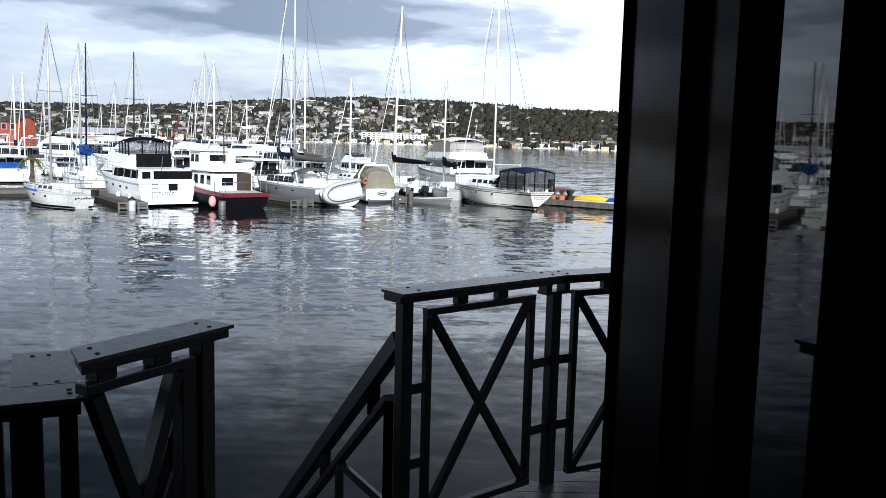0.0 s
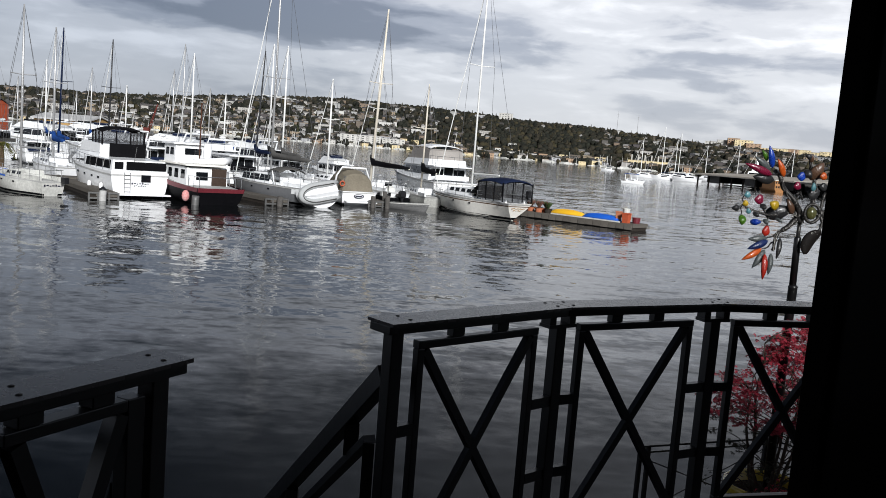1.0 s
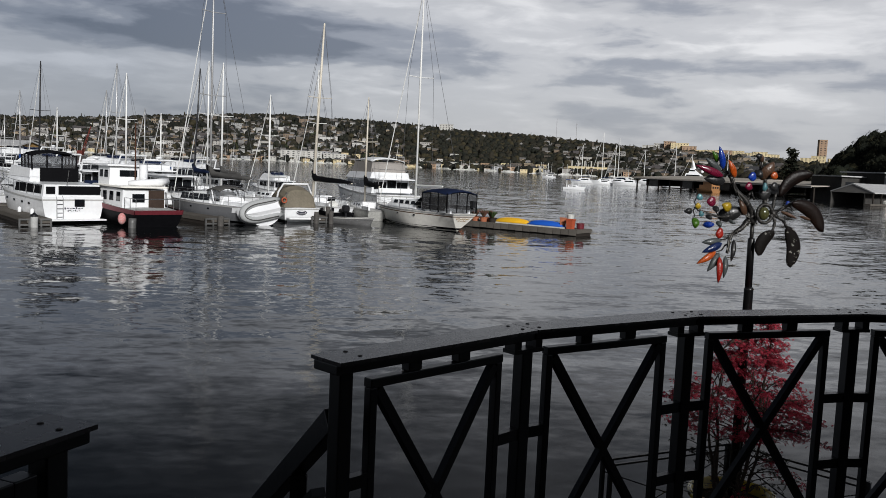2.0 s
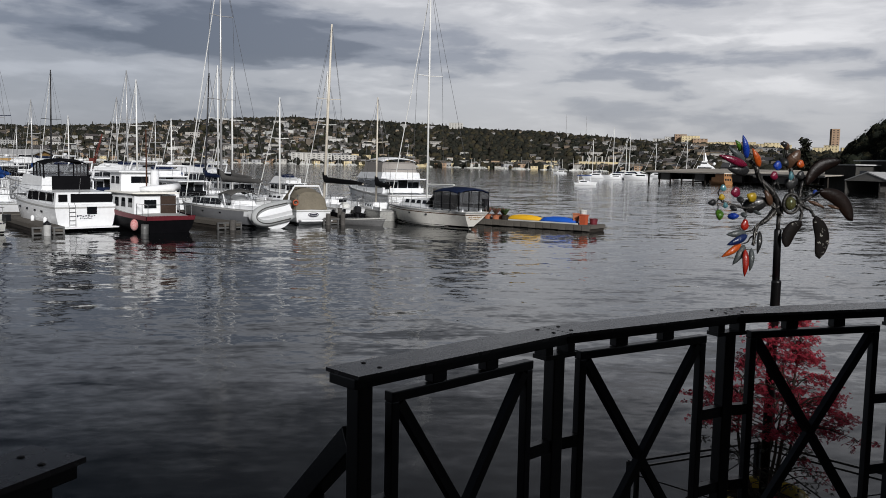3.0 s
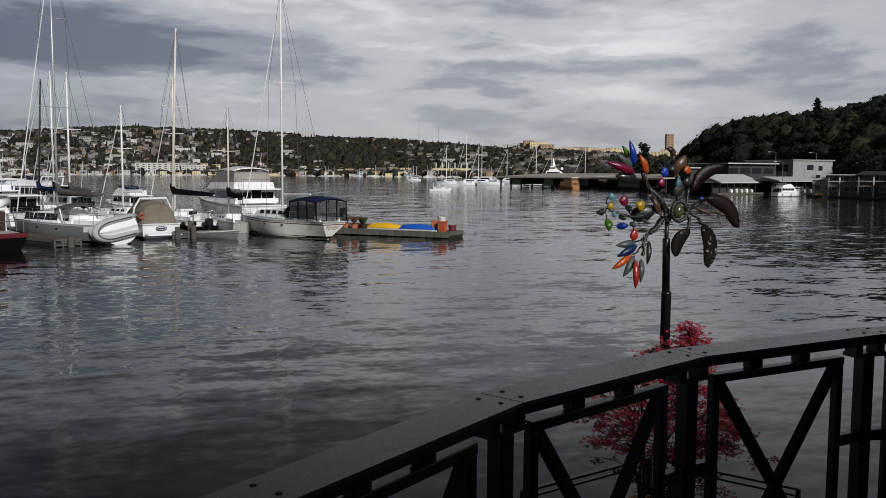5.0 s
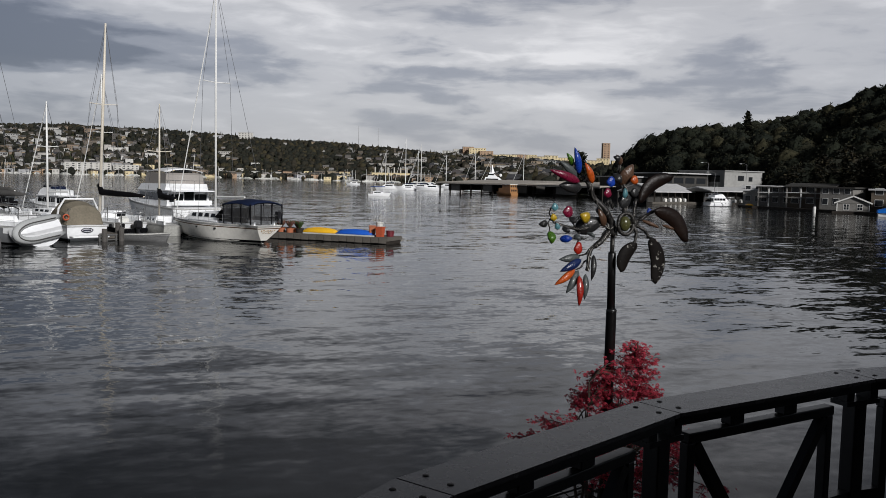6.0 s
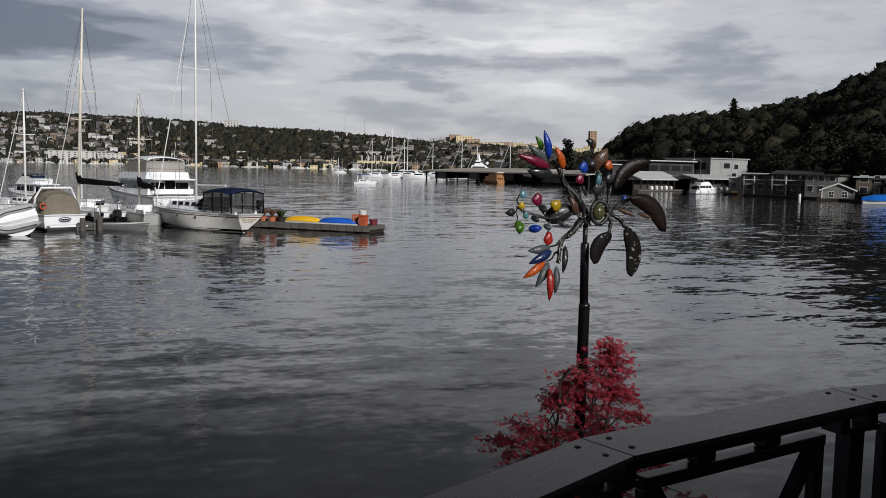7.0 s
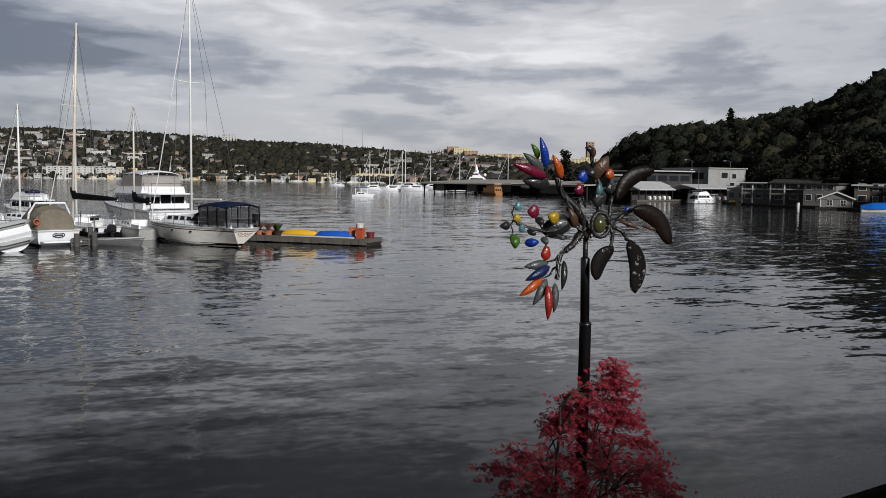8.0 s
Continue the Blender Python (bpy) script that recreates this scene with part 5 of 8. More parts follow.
part("canvas_enclosure", cabin_shape([(2.2, 3.4), (6.6, 3.4), (6.3, 4.3), (6.0, 4.45), (2.7, 4.45), (2.35, 4.3)], 1.75, 1.6), M_BEIGE, yacht, "grey-beige canvas walls round the flying bridge")
part("bridge_cowl", cabin_shape([(1.9, 2.95), (7.6, 2.95), (6.9, 3.5), (1.9, 3.55)], 1.95, 1.8), M_WHITE, yacht)


# ---- the float with the potted maple and the glass tree ----
FLOAT = 0.35
F_LEFT, F_FAR, F_RIGHT = Vector((3.52, 9.06)), Vector((5.18, 9.67)), Vector((6.14, 8.5))
F_NEAR = F_LEFT + F_RIGHT - F_FAR


def float_deck():
    """A small timber float, open towards the terrace, with wire rails on its far sides."""
    base = thing("pavement", pose(0, 0, 0), "dark timber float beside the terrace", "dock", "", "structure")
    grow = 0.12
    mid = (F_LEFT + F_RIGHT) / 2
    ring = [mid + (p - mid) * (1 + grow / (p - mid).length) for p in (F_LEFT, F_FAR, F_RIGHT, F_NEAR)]
    part("float_body", Shape().prism([(p.x, p.y) for p in ring], -0.25, FLOAT - 0.04), M_DARKWOOD, base)
    u, v = (ring[1] - ring[0]), (ring[3] - ring[0])
    n = 14
    for k in range(n):
        a, b = ring[0] + v * (k / n) , ring[0] + v * ((k + 0.94) / n)
        part("plank", Shape().prism([(a.x, a.y), (a.x + u.x, a.y + u.y), (b.x + u.x, b.y + u.y), (b.x, b.y)], FLOAT - 0.04, FLOAT), M_PLANK, base)
    landing = [(0.2, 5.5), (-1.2, 4.8), (-1.9, 6.2), (-0.5, 7.0)]
    part("float_body", Shape().prism(landing, -0.25, 0.2), M_DARKWOOD, base)
    return base


float_deck()


def wire_rail(p, q, label):
    """A thin black rail: double top bar, kerb, wires and a brace."""
    rail = thing("wire_railing", pose(0, 0, 0), label, "railing", "float railings")
    top = FLOAT + 1.0
    d = (q - p).normalized()
    for k in (0.0, 0.06, 1.0):
        a = p + (q - p) * k
        part("post", Shape().box((a.x, a.y, (FLOAT + top) / 2), (0.04, 0.04, top - FLOAT), math.degrees(math.atan2(d.y, d.x))), M_RAIL, rail)
    part("top_bar", Shape().bar(v3(p, top - 0.0), v3(q, top - 0.0), 0.05, 0.022), M_RAIL, rail)
    part("under_bar", Shape().bar(v3(p, top - 0.07), v3(q, top - 0.07), 0.03, 0.02), M_RAIL, rail)
    part("kerb_bar", Shape().bar(v3(p, FLOAT + 0.12), v3(q, FLOAT + 0.12), 0.04, 0.03), M_RAIL, rail)
    for z0, z1 in ((top - 0.12, FLOAT + 0.2), (FLOAT + 0.2, top - 0.12)):
        part("wire", Shape().tube([v3(p, z0), v3(q, z1)], 0.008, 5), M_RAIL, rail)
    for k in (0.3, 0.7):
        a = p + (q - p) * k
        part("foot", Shape().box((a.x, a.y, FLOAT + 0.052), (0.05, 0.04, 0.104)), M_RAIL, rail)
    return rail


wire_rail(F_LEFT, F_FAR - (F_FAR - F_LEFT).normalized() * 0.03, "thin black wire railing along the float")
wire_rail(F_FAR, F_RIGHT, "thin black wire railing along the float's end")

POT = Vector((4.905, 8.95))


def flower_pot():
    pot = thing("flower_pot", pose(POT.x, POT.y, FLOAT), "large glazed yellow pot on the float holding a red maple", "pot")
    glaze = material("yellow_glaze", (0.48, 0.36, 0.04), 0.25, 0, 0.3, 4, coat=0.4)
    rings = []
    for r, z in ((0.26, 0.0), (0.3, 0.03), (0.37, 0.25), (0.41, 0.48), (0.415, 0.52), (0.45, 0.54), (0.455, 0.59), (0.43, 0.6), (0.4, 0.58), (0.39, 0.5)):
        rings.append([(r * math.cos(a), r * math.sin(a), z) for a in (2 * math.pi * k / 28 for k in range(28))])
    rings = [[(x, y, z * 1.2) for x, y, z in ring] for ring in rings]
    part("bowl", Shape().loft(rings), glaze, pot, smooth=True)
    soil = [[(r * math.cos(a), r * math.sin(a), z) for a in (2 * math.pi * k / 20 for k in range(20))] for r, z in ((0.388, 0.5), (0.25, 0.53), (0.02, 0.55))]
    soil = [[(x, y, z * 1.2) for x, y, z in ring] for ring in soil]
    part("soil", Shape().loft(soil), material("dark_soil", (0.03, 0.022, 0.015), 0.95, 0, 0.4, 20, 0.8, 60), pot)
    return pot


flower_pot()


def leaf_material(name, light, dark):
    """Thin leaves: part of the light passes through them."""
    m = material(name, light, 0.6, 0, 0.3, 4, island=1.0, second=dark)
    nt = m.node_tree
    bsdf = nt.nodes["Principled BSDF"]
    thin, mix = nt.nodes.new("ShaderNodeBsdfTranslucent"), nt.nodes.new("ShaderNodeMixShader")
    nt.links.new(bsdf.inputs["Base Color"].links[0].from_socket, thin.inputs["Color"])
    mix.inputs[0].default_value = 0.4
    nt.links.new(bsdf.outputs[0], mix.inputs[1])
    nt.links.new(thin.outputs[0], mix.inputs[2])
    nt.links.new(mix.outputs[0], nt.nodes["Material Output"].inputs[0])
    return m


def maple():
    """A laceleaf maple: slim stems, a cone of layered sprays and a sparse skirt."""
    rng = random.Random(11)
    tree = thing("maple_tree", pose(POT.x - 0.1, POT.y - 0.14, FLOAT + 0.54), "small Japanese maple with red leaves in a yellow pot", "tree")
    bark = material("maple_bark", (0.055, 0.042, 0.035), 0.8, 0, 0.3, 12, 0.5, 60)
    red = leaf_material("red_maple_leaf", (0.62, 0.085, 0.125), (0.3, 0.03, 0.05))
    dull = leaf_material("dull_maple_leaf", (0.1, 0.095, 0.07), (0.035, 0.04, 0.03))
    stems, crown, under = Shape(), Shape(), Shape()

    def leaf(shape, at, size):
        """One palm-shaped leaf: five narrow lobes round a point."""
        nrm = Vector((rng.uniform(-0.6, 0.6), rng.uniform(-0.8, 0.4), rng.uniform(0.35, 1))).normalized()
        s = nrm.orthogonal().normalized()
        s.rotate(Matrix.Rotation(rng.uniform(0, 6.28), 3, nrm))
        o = nrm.cross(s)
        verts, faces = [at], []
        for k in range(5):
            b = -1.15 + 0.575 * k
            long = size * (1 - 0.18 * abs(k - 2))
            c = s * math.cos(b) + o * math.sin(b)
            w = (s * -math.sin(b) + o * math.cos(b)) * size * 0.1
            mid = at + c * long * 0.5 - nrm * size * 0.04
            verts += [mid + w, at + c * long - nrm * size * 0.25, mid - w]
            faces.append((0, 1 + 3 * k, 2 + 3 * k, 3 + 3 * k))
        shape.add(verts, faces)

    def spread(z):
        """The crown's reach at a height."""
        if z > 1.12:
            return 0.05 + 0.86 * (max(0.0, 2.1 - z) / 0.98) ** 1.6
        return 0.62 + 0.25 * z

    leaders = []
    for k in range(7):
        a = 2 * math.pi * k / 7 + rng.uniform(-0.3, 0.3)
        top = Vector((0.27, -0.03, 2.08)) if k == 0 else Vector((0.08 + 0.3 * math.cos(a), 0.3 * math.sin(a), rng.uniform(1.3, 1.78)))
        foot = Vector((0.06 * math.cos(a), 0.06 * math.sin(a), -0.06))
        pts = []
        for i in range(9):
            f = i / 8
            p = foot.lerp(top, f) + Vector((math.cos(a), math.sin(a), 0)) * (0.08 * math.sin(math.pi * f))
            pts.append(p + Vector((rng.gauss(0, 0.015), rng.gauss(0, 0.015), 0)))
        stems.tube(pts, [0.022 * (1 - 0.85 * i / 8) + 0.002 for i in range(9)], 6)
        leaders.append(pts)

    def spray(z, b, reach, lively):
        """A limb that arches out level and carries flat fans of leaves."""
        start = min((p for pts in leaders for p in pts), key=lambda p: abs(p.z - z + 0.12) + 0.3 * (p.xy - Vector((0.1, 0)) - Vector((math.cos(b), math.sin(b))) * 0.15).length)
        out = Vector((math.cos(b), math.sin(b), 0))
        end = Vector((0.07 + 0.2 * max(0.0, z - 1.1), 0, z)) + out * reach * (0.94 if out.x > 0 else 1.0)
        mid = start.lerp(end, 0.5) + Vector((0, 0, 0.07))
        stems.tube([start, start.lerp(mid, 0.6) + Vector((0, 0, 0.02)), mid, mid.lerp(end, 0.6) + Vector((0, 0, 0.015)), end], [0.007, 0.006, 0.005, 0.0035, 0.002], 4)
        side = Vector((-out.y, out.x, 0))
        for q in range(3 if lively else 2):
            f = rng.uniform(0.3, 0.95)
            base = mid.lerp(end, f)
            tip = base + side * rng.choice((-1, 1)) * rng.uniform(0.1, 0.22) + out * rng.uniform(0.02, 0.12) + Vector((0, 0, rng.uniform(-0.06, 0.02)))
            stems.tube([base, tip], [0.0035, 0.0015], 4)
            for _ in range(12 if lively else 5):
                at = base.lerp(tip, rng.uniform(0.1, 1.15)) + Vector((rng.gauss(0, 0.035), rng.gauss(0, 0.035), rng.gauss(0, 0.01)))
                leaf(crown if lively else under, at, rng.uniform(0.028, 0.05))
        for _ in range(13 if lively else 7):
            at = mid.lerp(end, rng.uniform(-0.2, 1.08)) + side * rng.gauss(0, 0.05) + Vector((0, 0, rng.gauss(-0.01, 0.02)))
            leaf(crown if lively else under, at, rng.uniform(0.028, 0.05))

    for k in range(120):
        z = 1.04 + 0.125 * int(8.4 * rng.random() ** 1.55) + rng.uniform(-0.03, 0.03)
        spray(z, rng.uniform(0, 6.28), spread(z) * rng.uniform(0.35, 1.05) * (1.45 if rng.random() < 0.14 else 1.0), True)
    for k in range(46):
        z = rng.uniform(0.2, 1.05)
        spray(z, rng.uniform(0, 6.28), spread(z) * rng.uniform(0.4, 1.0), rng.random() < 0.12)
    part("trunk", stems, bark, tree, smooth=True)
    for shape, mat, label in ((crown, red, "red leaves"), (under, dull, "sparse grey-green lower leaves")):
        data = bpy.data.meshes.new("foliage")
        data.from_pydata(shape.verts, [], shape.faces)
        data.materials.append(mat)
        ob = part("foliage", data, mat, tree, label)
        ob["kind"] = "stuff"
    return tree


maple()


# ---- the glass and metal tree ----
def glass_colour(name, colour, rough=0.18, glow=0.35):
    """Coloured cast glass: glossy, a little light passing through."""
    m = material(name, tuple(k * 0.75 for k in colour), rough + 0.1, 0, 0.45, 16, 0.5, 55, second=tuple(k * 0.28 for k in colour), coat=0.15)
    m.node_tree.nodes["Principled BSDF"].inputs["Transmission Weight"].default_value = glow
    return m


G_BLUE = glass_colour("blue_glass", (0.015, 0.07, 0.5), 0.18, 0.2)
G_NAVY = glass_colour("navy_glass", (0.012, 0.03, 0.13), 0.2, 0.15)
G_GREEN = glass_colour("green_glass", (0.1, 0.26, 0.02), 0.18, 0.2)
G_ORANGE = glass_colour("orange_glass", (0.8, 0.14, 0.02), 0.2, 0.15)
G_RED = glass_colour("red_glass", (0.55, 0.03, 0.015), 0.2, 0.15)
G_CRIMSON = glass_colour("crimson_glass", (0.26, 0.012, 0.05), 0.18, 0.15)
G_YELLOW = glass_colour("yellow_glass", (0.75, 0.5, 0.03), 0.2, 0.2)
G_TEAL = glass_colour("pale_teal_glass", (0.16, 0.42, 0.48), 0.2, 0.3)
G_GREY = glass_colour("grey_glass", (0.11, 0.125, 0.125), 0.3, 0.1)
G_SMOKE = glass_colour("smoky_glass", (0.035, 0.035, 0.036), 0.25, 0.15)
G_BRONZE = glass_colour("bronze_glass", (0.16, 0.085, 0.05), 0.25, 0.15)


def speckled_glass():
    """Dark glass with scattered pale flecks."""
    m = material("speckled_dark_glass", (0.006, 0.0055, 0.0055), 0.56, 0, 0.3, 10, 0.3, 40, second=(0.009, 0.007, 0.006))
    nt = m.node_tree
    n, link = nt.nodes.new, nt.links.new
    coord, cells = n("ShaderNodeTexCoord"), n("ShaderNodeTexVoronoi")
    cells.inputs["Scale"].default_value = 17
    cells.inputs["Randomness"].default_value = 1.0
    # flecks of broken shape: cells seen through a small warp
    warp, bent = n("ShaderNodeTexNoise"), n("ShaderNodeMix")
    warp.inputs["Scale"].default_value = 38
    bent.data_type = "VECTOR"
    bent.inputs["Factor"].default_value = 0.09
    link(coord.outputs["Object"], warp.inputs["Vector"])
    link(coord.outputs["Object"], bent.inputs[4])
    link(warp.outputs["Color"], bent.inputs[5])
    link(bent.outputs[1], cells.inputs["Vector"])
    dots = n("ShaderNodeMapRange")
    dots.inputs["From Min"].default_value, dots.inputs["From Max"].default_value = 0.14, 0.18
    dots.inputs["To Min"].default_value, dots.inputs["To Max"].default_value = 1.0, 0.0
    link(cells.outputs["Distance"], dots.inputs["Value"])
    bsdf = nt.nodes["Principled BSDF"]
    base = bsdf.inputs["Base Color"].links[0].from_socket
    mix = n("ShaderNodeMix")
    mix.data_type = "RGBA"
    link(dots.outputs[0], mix.inputs["Factor"])
    link(base, mix.inputs["A"])
    mix.inputs["B"].default_value = (0.24, 0.23, 0.21, 1)
    link(mix.outputs["Result"], bsdf.inputs["Base Color"])
    return m


G_SPECK = speckled_glass()
G_AMBER = material("smoky_amber_glass", (0.013, 0.006, 0.0035), 0.4, 0, 0.4, 3.2, 0.4, 30, second=(0.002, 0.002, 0.0025))
G_AMBER.node_tree.nodes["Principled BSDF"].inputs["Specular IOR Level"].default_value = 0.15
M_FORGED = material("forged_dark_metal", (0.07, 0.066, 0.062), 0.42, 0.7, 0.5, 14, 0.9, 45, second=(0.008, 0.008, 0.008))
M_STRAND = material("worn_bright_strand", (0.26, 0.245, 0.225), 0.4, 0.7, 0.4, 9, 0.5, 60, second=(0.012, 0.012, 0.012))
HUB = (5.0, 8.93, 4.03)


def at_hub(p, deep=0.0):
    return Vector((p[0], deep, p[1]))


def metal_branch(parent, points, thick, thin, deep0, deep1, knots):
    """A forged branch through points (right, up) of the hub; knots: beaded links."""
    n = len(points)
    pts, radii = [], []
    for i in range(n - 1):
        for k in range(4):
            f = (i + k / 4) / (n - 1)
            p = Vector(points[i]).lerp(Vector(points[i + 1]), k / 4)
            wob = 0.008 * math.sin(9 * f + n)
            pts.append(at_hub((p.x + wob, p.y), deep0 + (deep1 - deep0) * f + 0.01 * math.sin(14 * f)))
            radii.append((thick + (thin - thick) * f) * (1 + (0.55 * (k % 2) if knots else 0.12 * math.sin(21 * f))))
    pts.append(at_hub(points[-1], deep1))
    radii.append(thin)
    limb = part("branch", Shape().tube(pts, radii, 8), M_FORGED, parent, smooth=True)
    if thick > 0.018 and not knots:
        # thin strands wound round the thick limbs
        for turn in (0.0, 2.1, 4.2):
            wound = []
            for i in range(4 * len(pts) - 3):
                f = i / 4
                k = min(int(f), len(pts) - 2)
                p, r = pts[k].lerp(pts[k + 1], f - k), radii[k] * (1.08 + 0.12 * math.sin(i * 0.31 + turn))
                a = turn + i * 0.17 + 0.7 * math.sin(i * 0.23 + 2 * turn)
                wound.append(p + Vector((r * math.cos(a), r * math.sin(a), 0.4 * r * math.sin(a))))
            part("strand", Shape().tube(wound, thick * 0.2, 5), M_STRAND, limb, smooth=True)
    return limb


def glass_leaf(parent, foot, tip, wide, mat, deep, bend, name="glass_leaf"):
    """A thick pointed leaf of glass from its stalk to its tip."""
    a, b = at_hub(foot, deep - 0.03), at_hub(tip, deep - 0.06)
    d = (b - a).normalized()
    s = Vector((0, 1, 0)).cross(d).normalized()
    long = (b - a).length
    rings = []
    for i in range(11):
        f = i / 10
        w = wide / 2 * (math.sin(math.pi * min(1, f ** 0.75)) ** 0.72 if 0 < f < 1 else 0.04)
        c = a + d * (long * f) + s * (bend * long * math.sin(math.pi * f)) + Vector((0, -0.03 * math.sin(math.pi * f), 0))
        rings.append([c + s * (w * math.cos(t)) + Vector((0, 1, 0)) * (min(w, 0.009 + 0.08 * w) * math.sin(t) + 0.3 * w * math.cos(t) ** 2) for t in (2 * math.pi * k / 10 for k in range(10))])
    return part(name, Shape().loft(rings), mat, parent, smooth=True)


def glass_pod(parent, foot, tip, wide, mat, deep, bend):
    """A broad kidney-shaped pod of speckled glass."""
    a, b = at_hub(foot, deep), at_hub(tip, deep)
    d = (b - a).normalized()
    s = Vector((0, 1, 0)).cross(d).normalized()
    long = (b - a).length
    rings = []
    for i in range(15):
        f = i / 14
        w = wide / 2 * (max(0.0, 1 - abs(2 * f - 1) ** 2.6) ** 0.5 if 0 < f < 1 else 0.05)
        c = a + d * (long * f) + s * (bend * long * (math.sin(math.pi * f) - 0.5))
        rings.append([c + s * (w * math.cos(t)) + Vector((0, 1, 0)) * (0.009 * math.sin(t) + 0.22 * w * math.cos(t) ** 2) for t in (2 * math.pi * k / 12 for k in range(12))])
    return part("glass_pod", Shape().loft(rings), mat, parent, "dark speckled glass pod", smooth=True)


def glass_disc(parent, centre, rx, rz, mat, deep):
    c = at_hub(centre, deep - 0.04)
    rings = []
    for y, k in ((-0.016, 0.05), (-0.015, 0.55), (-0.008, 0.9), (0.0, 1.0), (0.006, 0.86), (0.009, 0.05)):
        rings.append([(c.x + rx * k * math.cos(a) * (1 + 0.14 * math.sin(3 * a + rx * 90)), c.y + y, c.z + rz * k * math.sin(a) * (1 + 0.12 * math.cos(2 * a + rz * 70))) for a in (2 * math.pi * i / 14 for i in range(14))])
    return part("glass_disc", Shape().loft(rings), mat, parent, smooth=True)


sculpture = thing("glass_sculpture", pose(*HUB), "forged metal tree with many coloured glass leaves on a pole", "sculpture")
metal_branch(sculpture, [(-0.11, -0.11), (-0.15, 0.01), (-0.23, 0.14), (-0.33, 0.24), (-0.40, 0.35), (-0.45, 0.41)], 0.035, 0.018, -0.02, -0.03, False)
metal_branch(sculpture, [(-0.13, -0.01), (-0.27, -0.01), (-0.45, -0.06), (-0.61, -0.02), (-0.74, 0.03)], 0.020, 0.007, 0.00, 0.00, False)
metal_branch(sculpture, [(-0.12, -0.06), (-0.22, -0.14), (-0.32, -0.22), (-0.36, -0.32), (-0.38, -0.42)], 0.030, 0.012, 0.00, -0.04, False)
metal_branch(sculpture, [(-0.24, 0.13), (-0.20, 0.03), (-0.13, -0.07)], 0.028, 0.025, 0.03, 0.00, False)
metal_branch(sculpture, [(-0.11, -0.09), (-0.02, -0.01), (0.13, 0.00)], 0.030, 0.020, 0.00, 0.00, False)
metal_branch(sculpture, [(0.10, -0.01), (0.10, -0.09), (0.08, -0.20)], 0.014, 0.011, -0.02, -0.06, True)
metal_branch(sculpture, [(0.09, 0.00), (0.09, 0.11), (0.13, 0.22)], 0.014, 0.011, -0.02, 0.02, True)
metal_branch(sculpture, [(0.10, 0.00), (0.18, 0.07), (0.26, 0.12)], 0.014, 0.011, -0.02, -0.08, True)
metal_branch(sculpture, [(0.11, -0.01), (0.18, -0.06), (0.225, -0.13)], 0.014, 0.011, -0.02, -0.08, True)
metal_branch(sculpture, [(0.01, 0.07), (-0.00, 0.19), (-0.03, 0.39), (-0.08, 0.54), (-0.11, 0.59)], 0.022, 0.012, 0.00, 0.00, False)
metal_branch(sculpture, [(-0.14, 0.13), (-0.16, 0.19), (-0.12, 0.21), (-0.09, 0.13)], 0.014, 0.010, 0.05, 0.05, False)
metal_branch(sculpture, [(-0.61, -0.02), (-0.71, -0.00), (-0.74, 0.09), (-0.72, 0.14)], 0.007, 0.005, 0.00, 0.00, False)
metal_branch(sculpture, [(-0.74, 0.02), (-0.74, -0.06), (-0.74, -0.10)], 0.006, 0.005, 0.00, 0.00, False)
metal_branch(sculpture, [(-0.45, -0.06), (-0.53, 0.01), (-0.57, 0.09)], 0.007, 0.006, 0.00, 0.00, False)
metal_branch(sculpture, [(-0.32, -0.02), (-0.38, 0.02), (-0.40, 0.05)], 0.008, 0.006, 0.00, 0.00, False)
metal_branch(sculpture, [(-0.44, -0.08), (-0.45, -0.14), (-0.47, -0.20)], 0.008, 0.006, 0.00, 0.00, False)
metal_branch(sculpture, [(-0.32, -0.24), (-0.39, -0.28), (-0.44, -0.29)], 0.010, 0.007, 0.00, 0.00, False)
metal_branch(sculpture, [(-0.36, -0.33), (-0.43, -0.40), (-0.49, -0.42)], 0.009, 0.006, 0.00, 0.00, False)
glass_leaf(sculpture, (-0.48, 0.43), (-0.55, 0.66), 0.071, G_BLUE, 0.00, 0.00)
glass_leaf(sculpture, (-0.53, 0.50), (-0.61, 0.61), 0.053, G_GREEN, 0.03, 0.00)
glass_leaf(sculpture, (-0.36, 0.35), (-0.46, 0.53), 0.071, G_ORANGE, -0.03, 0.00)
glass_leaf(sculpture, (-0.49, 0.40), (-0.68, 0.54), 0.071, G_GREY, 0.02, 0.00)
glass_leaf(sculpture, (-0.48, 0.36), (-0.79, 0.46), 0.080, G_CRIMSON, -0.02, 0.00)
glass_leaf(sculpture, (-0.43, 0.31), (-0.67, 0.33), 0.111, G_SMOKE, 0.04, 0.00)
glass_leaf(sculpture, (-0.43, -0.30), (-0.65, -0.32), 0.075, G_GREY, 0.03, 0.00)
glass_leaf(sculpture, (-0.44, -0.32), (-0.66, -0.42), 0.080, G_NAVY, -0.02, 0.00)
glass_leaf(sculpture, (-0.49, -0.41), (-0.70, -0.54), 0.071, G_ORANGE, 0.00, 0.00)
glass_leaf(sculpture, (-0.44, -0.42), (-0.57, -0.62), 0.080, G_GREY, 0.03, 0.00)
glass_leaf(sculpture, (-0.46, -0.46), (-0.47, -0.73), 0.071, G_RED, -0.03, 0.00)
glass_leaf(sculpture, (-0.38, -0.45), (-0.40, -0.68), 0.062, G_GREY, 0.01, 0.00)
glass_leaf(sculpture, (-0.30, -0.28), (-0.33, -0.51), 0.058, G_SMOKE, 0.02, 0.00)
glass_leaf(sculpture, (-0.77, 0.00), (-0.87, -0.01), 0.067, G_SMOKE, 0.00, 0.00)
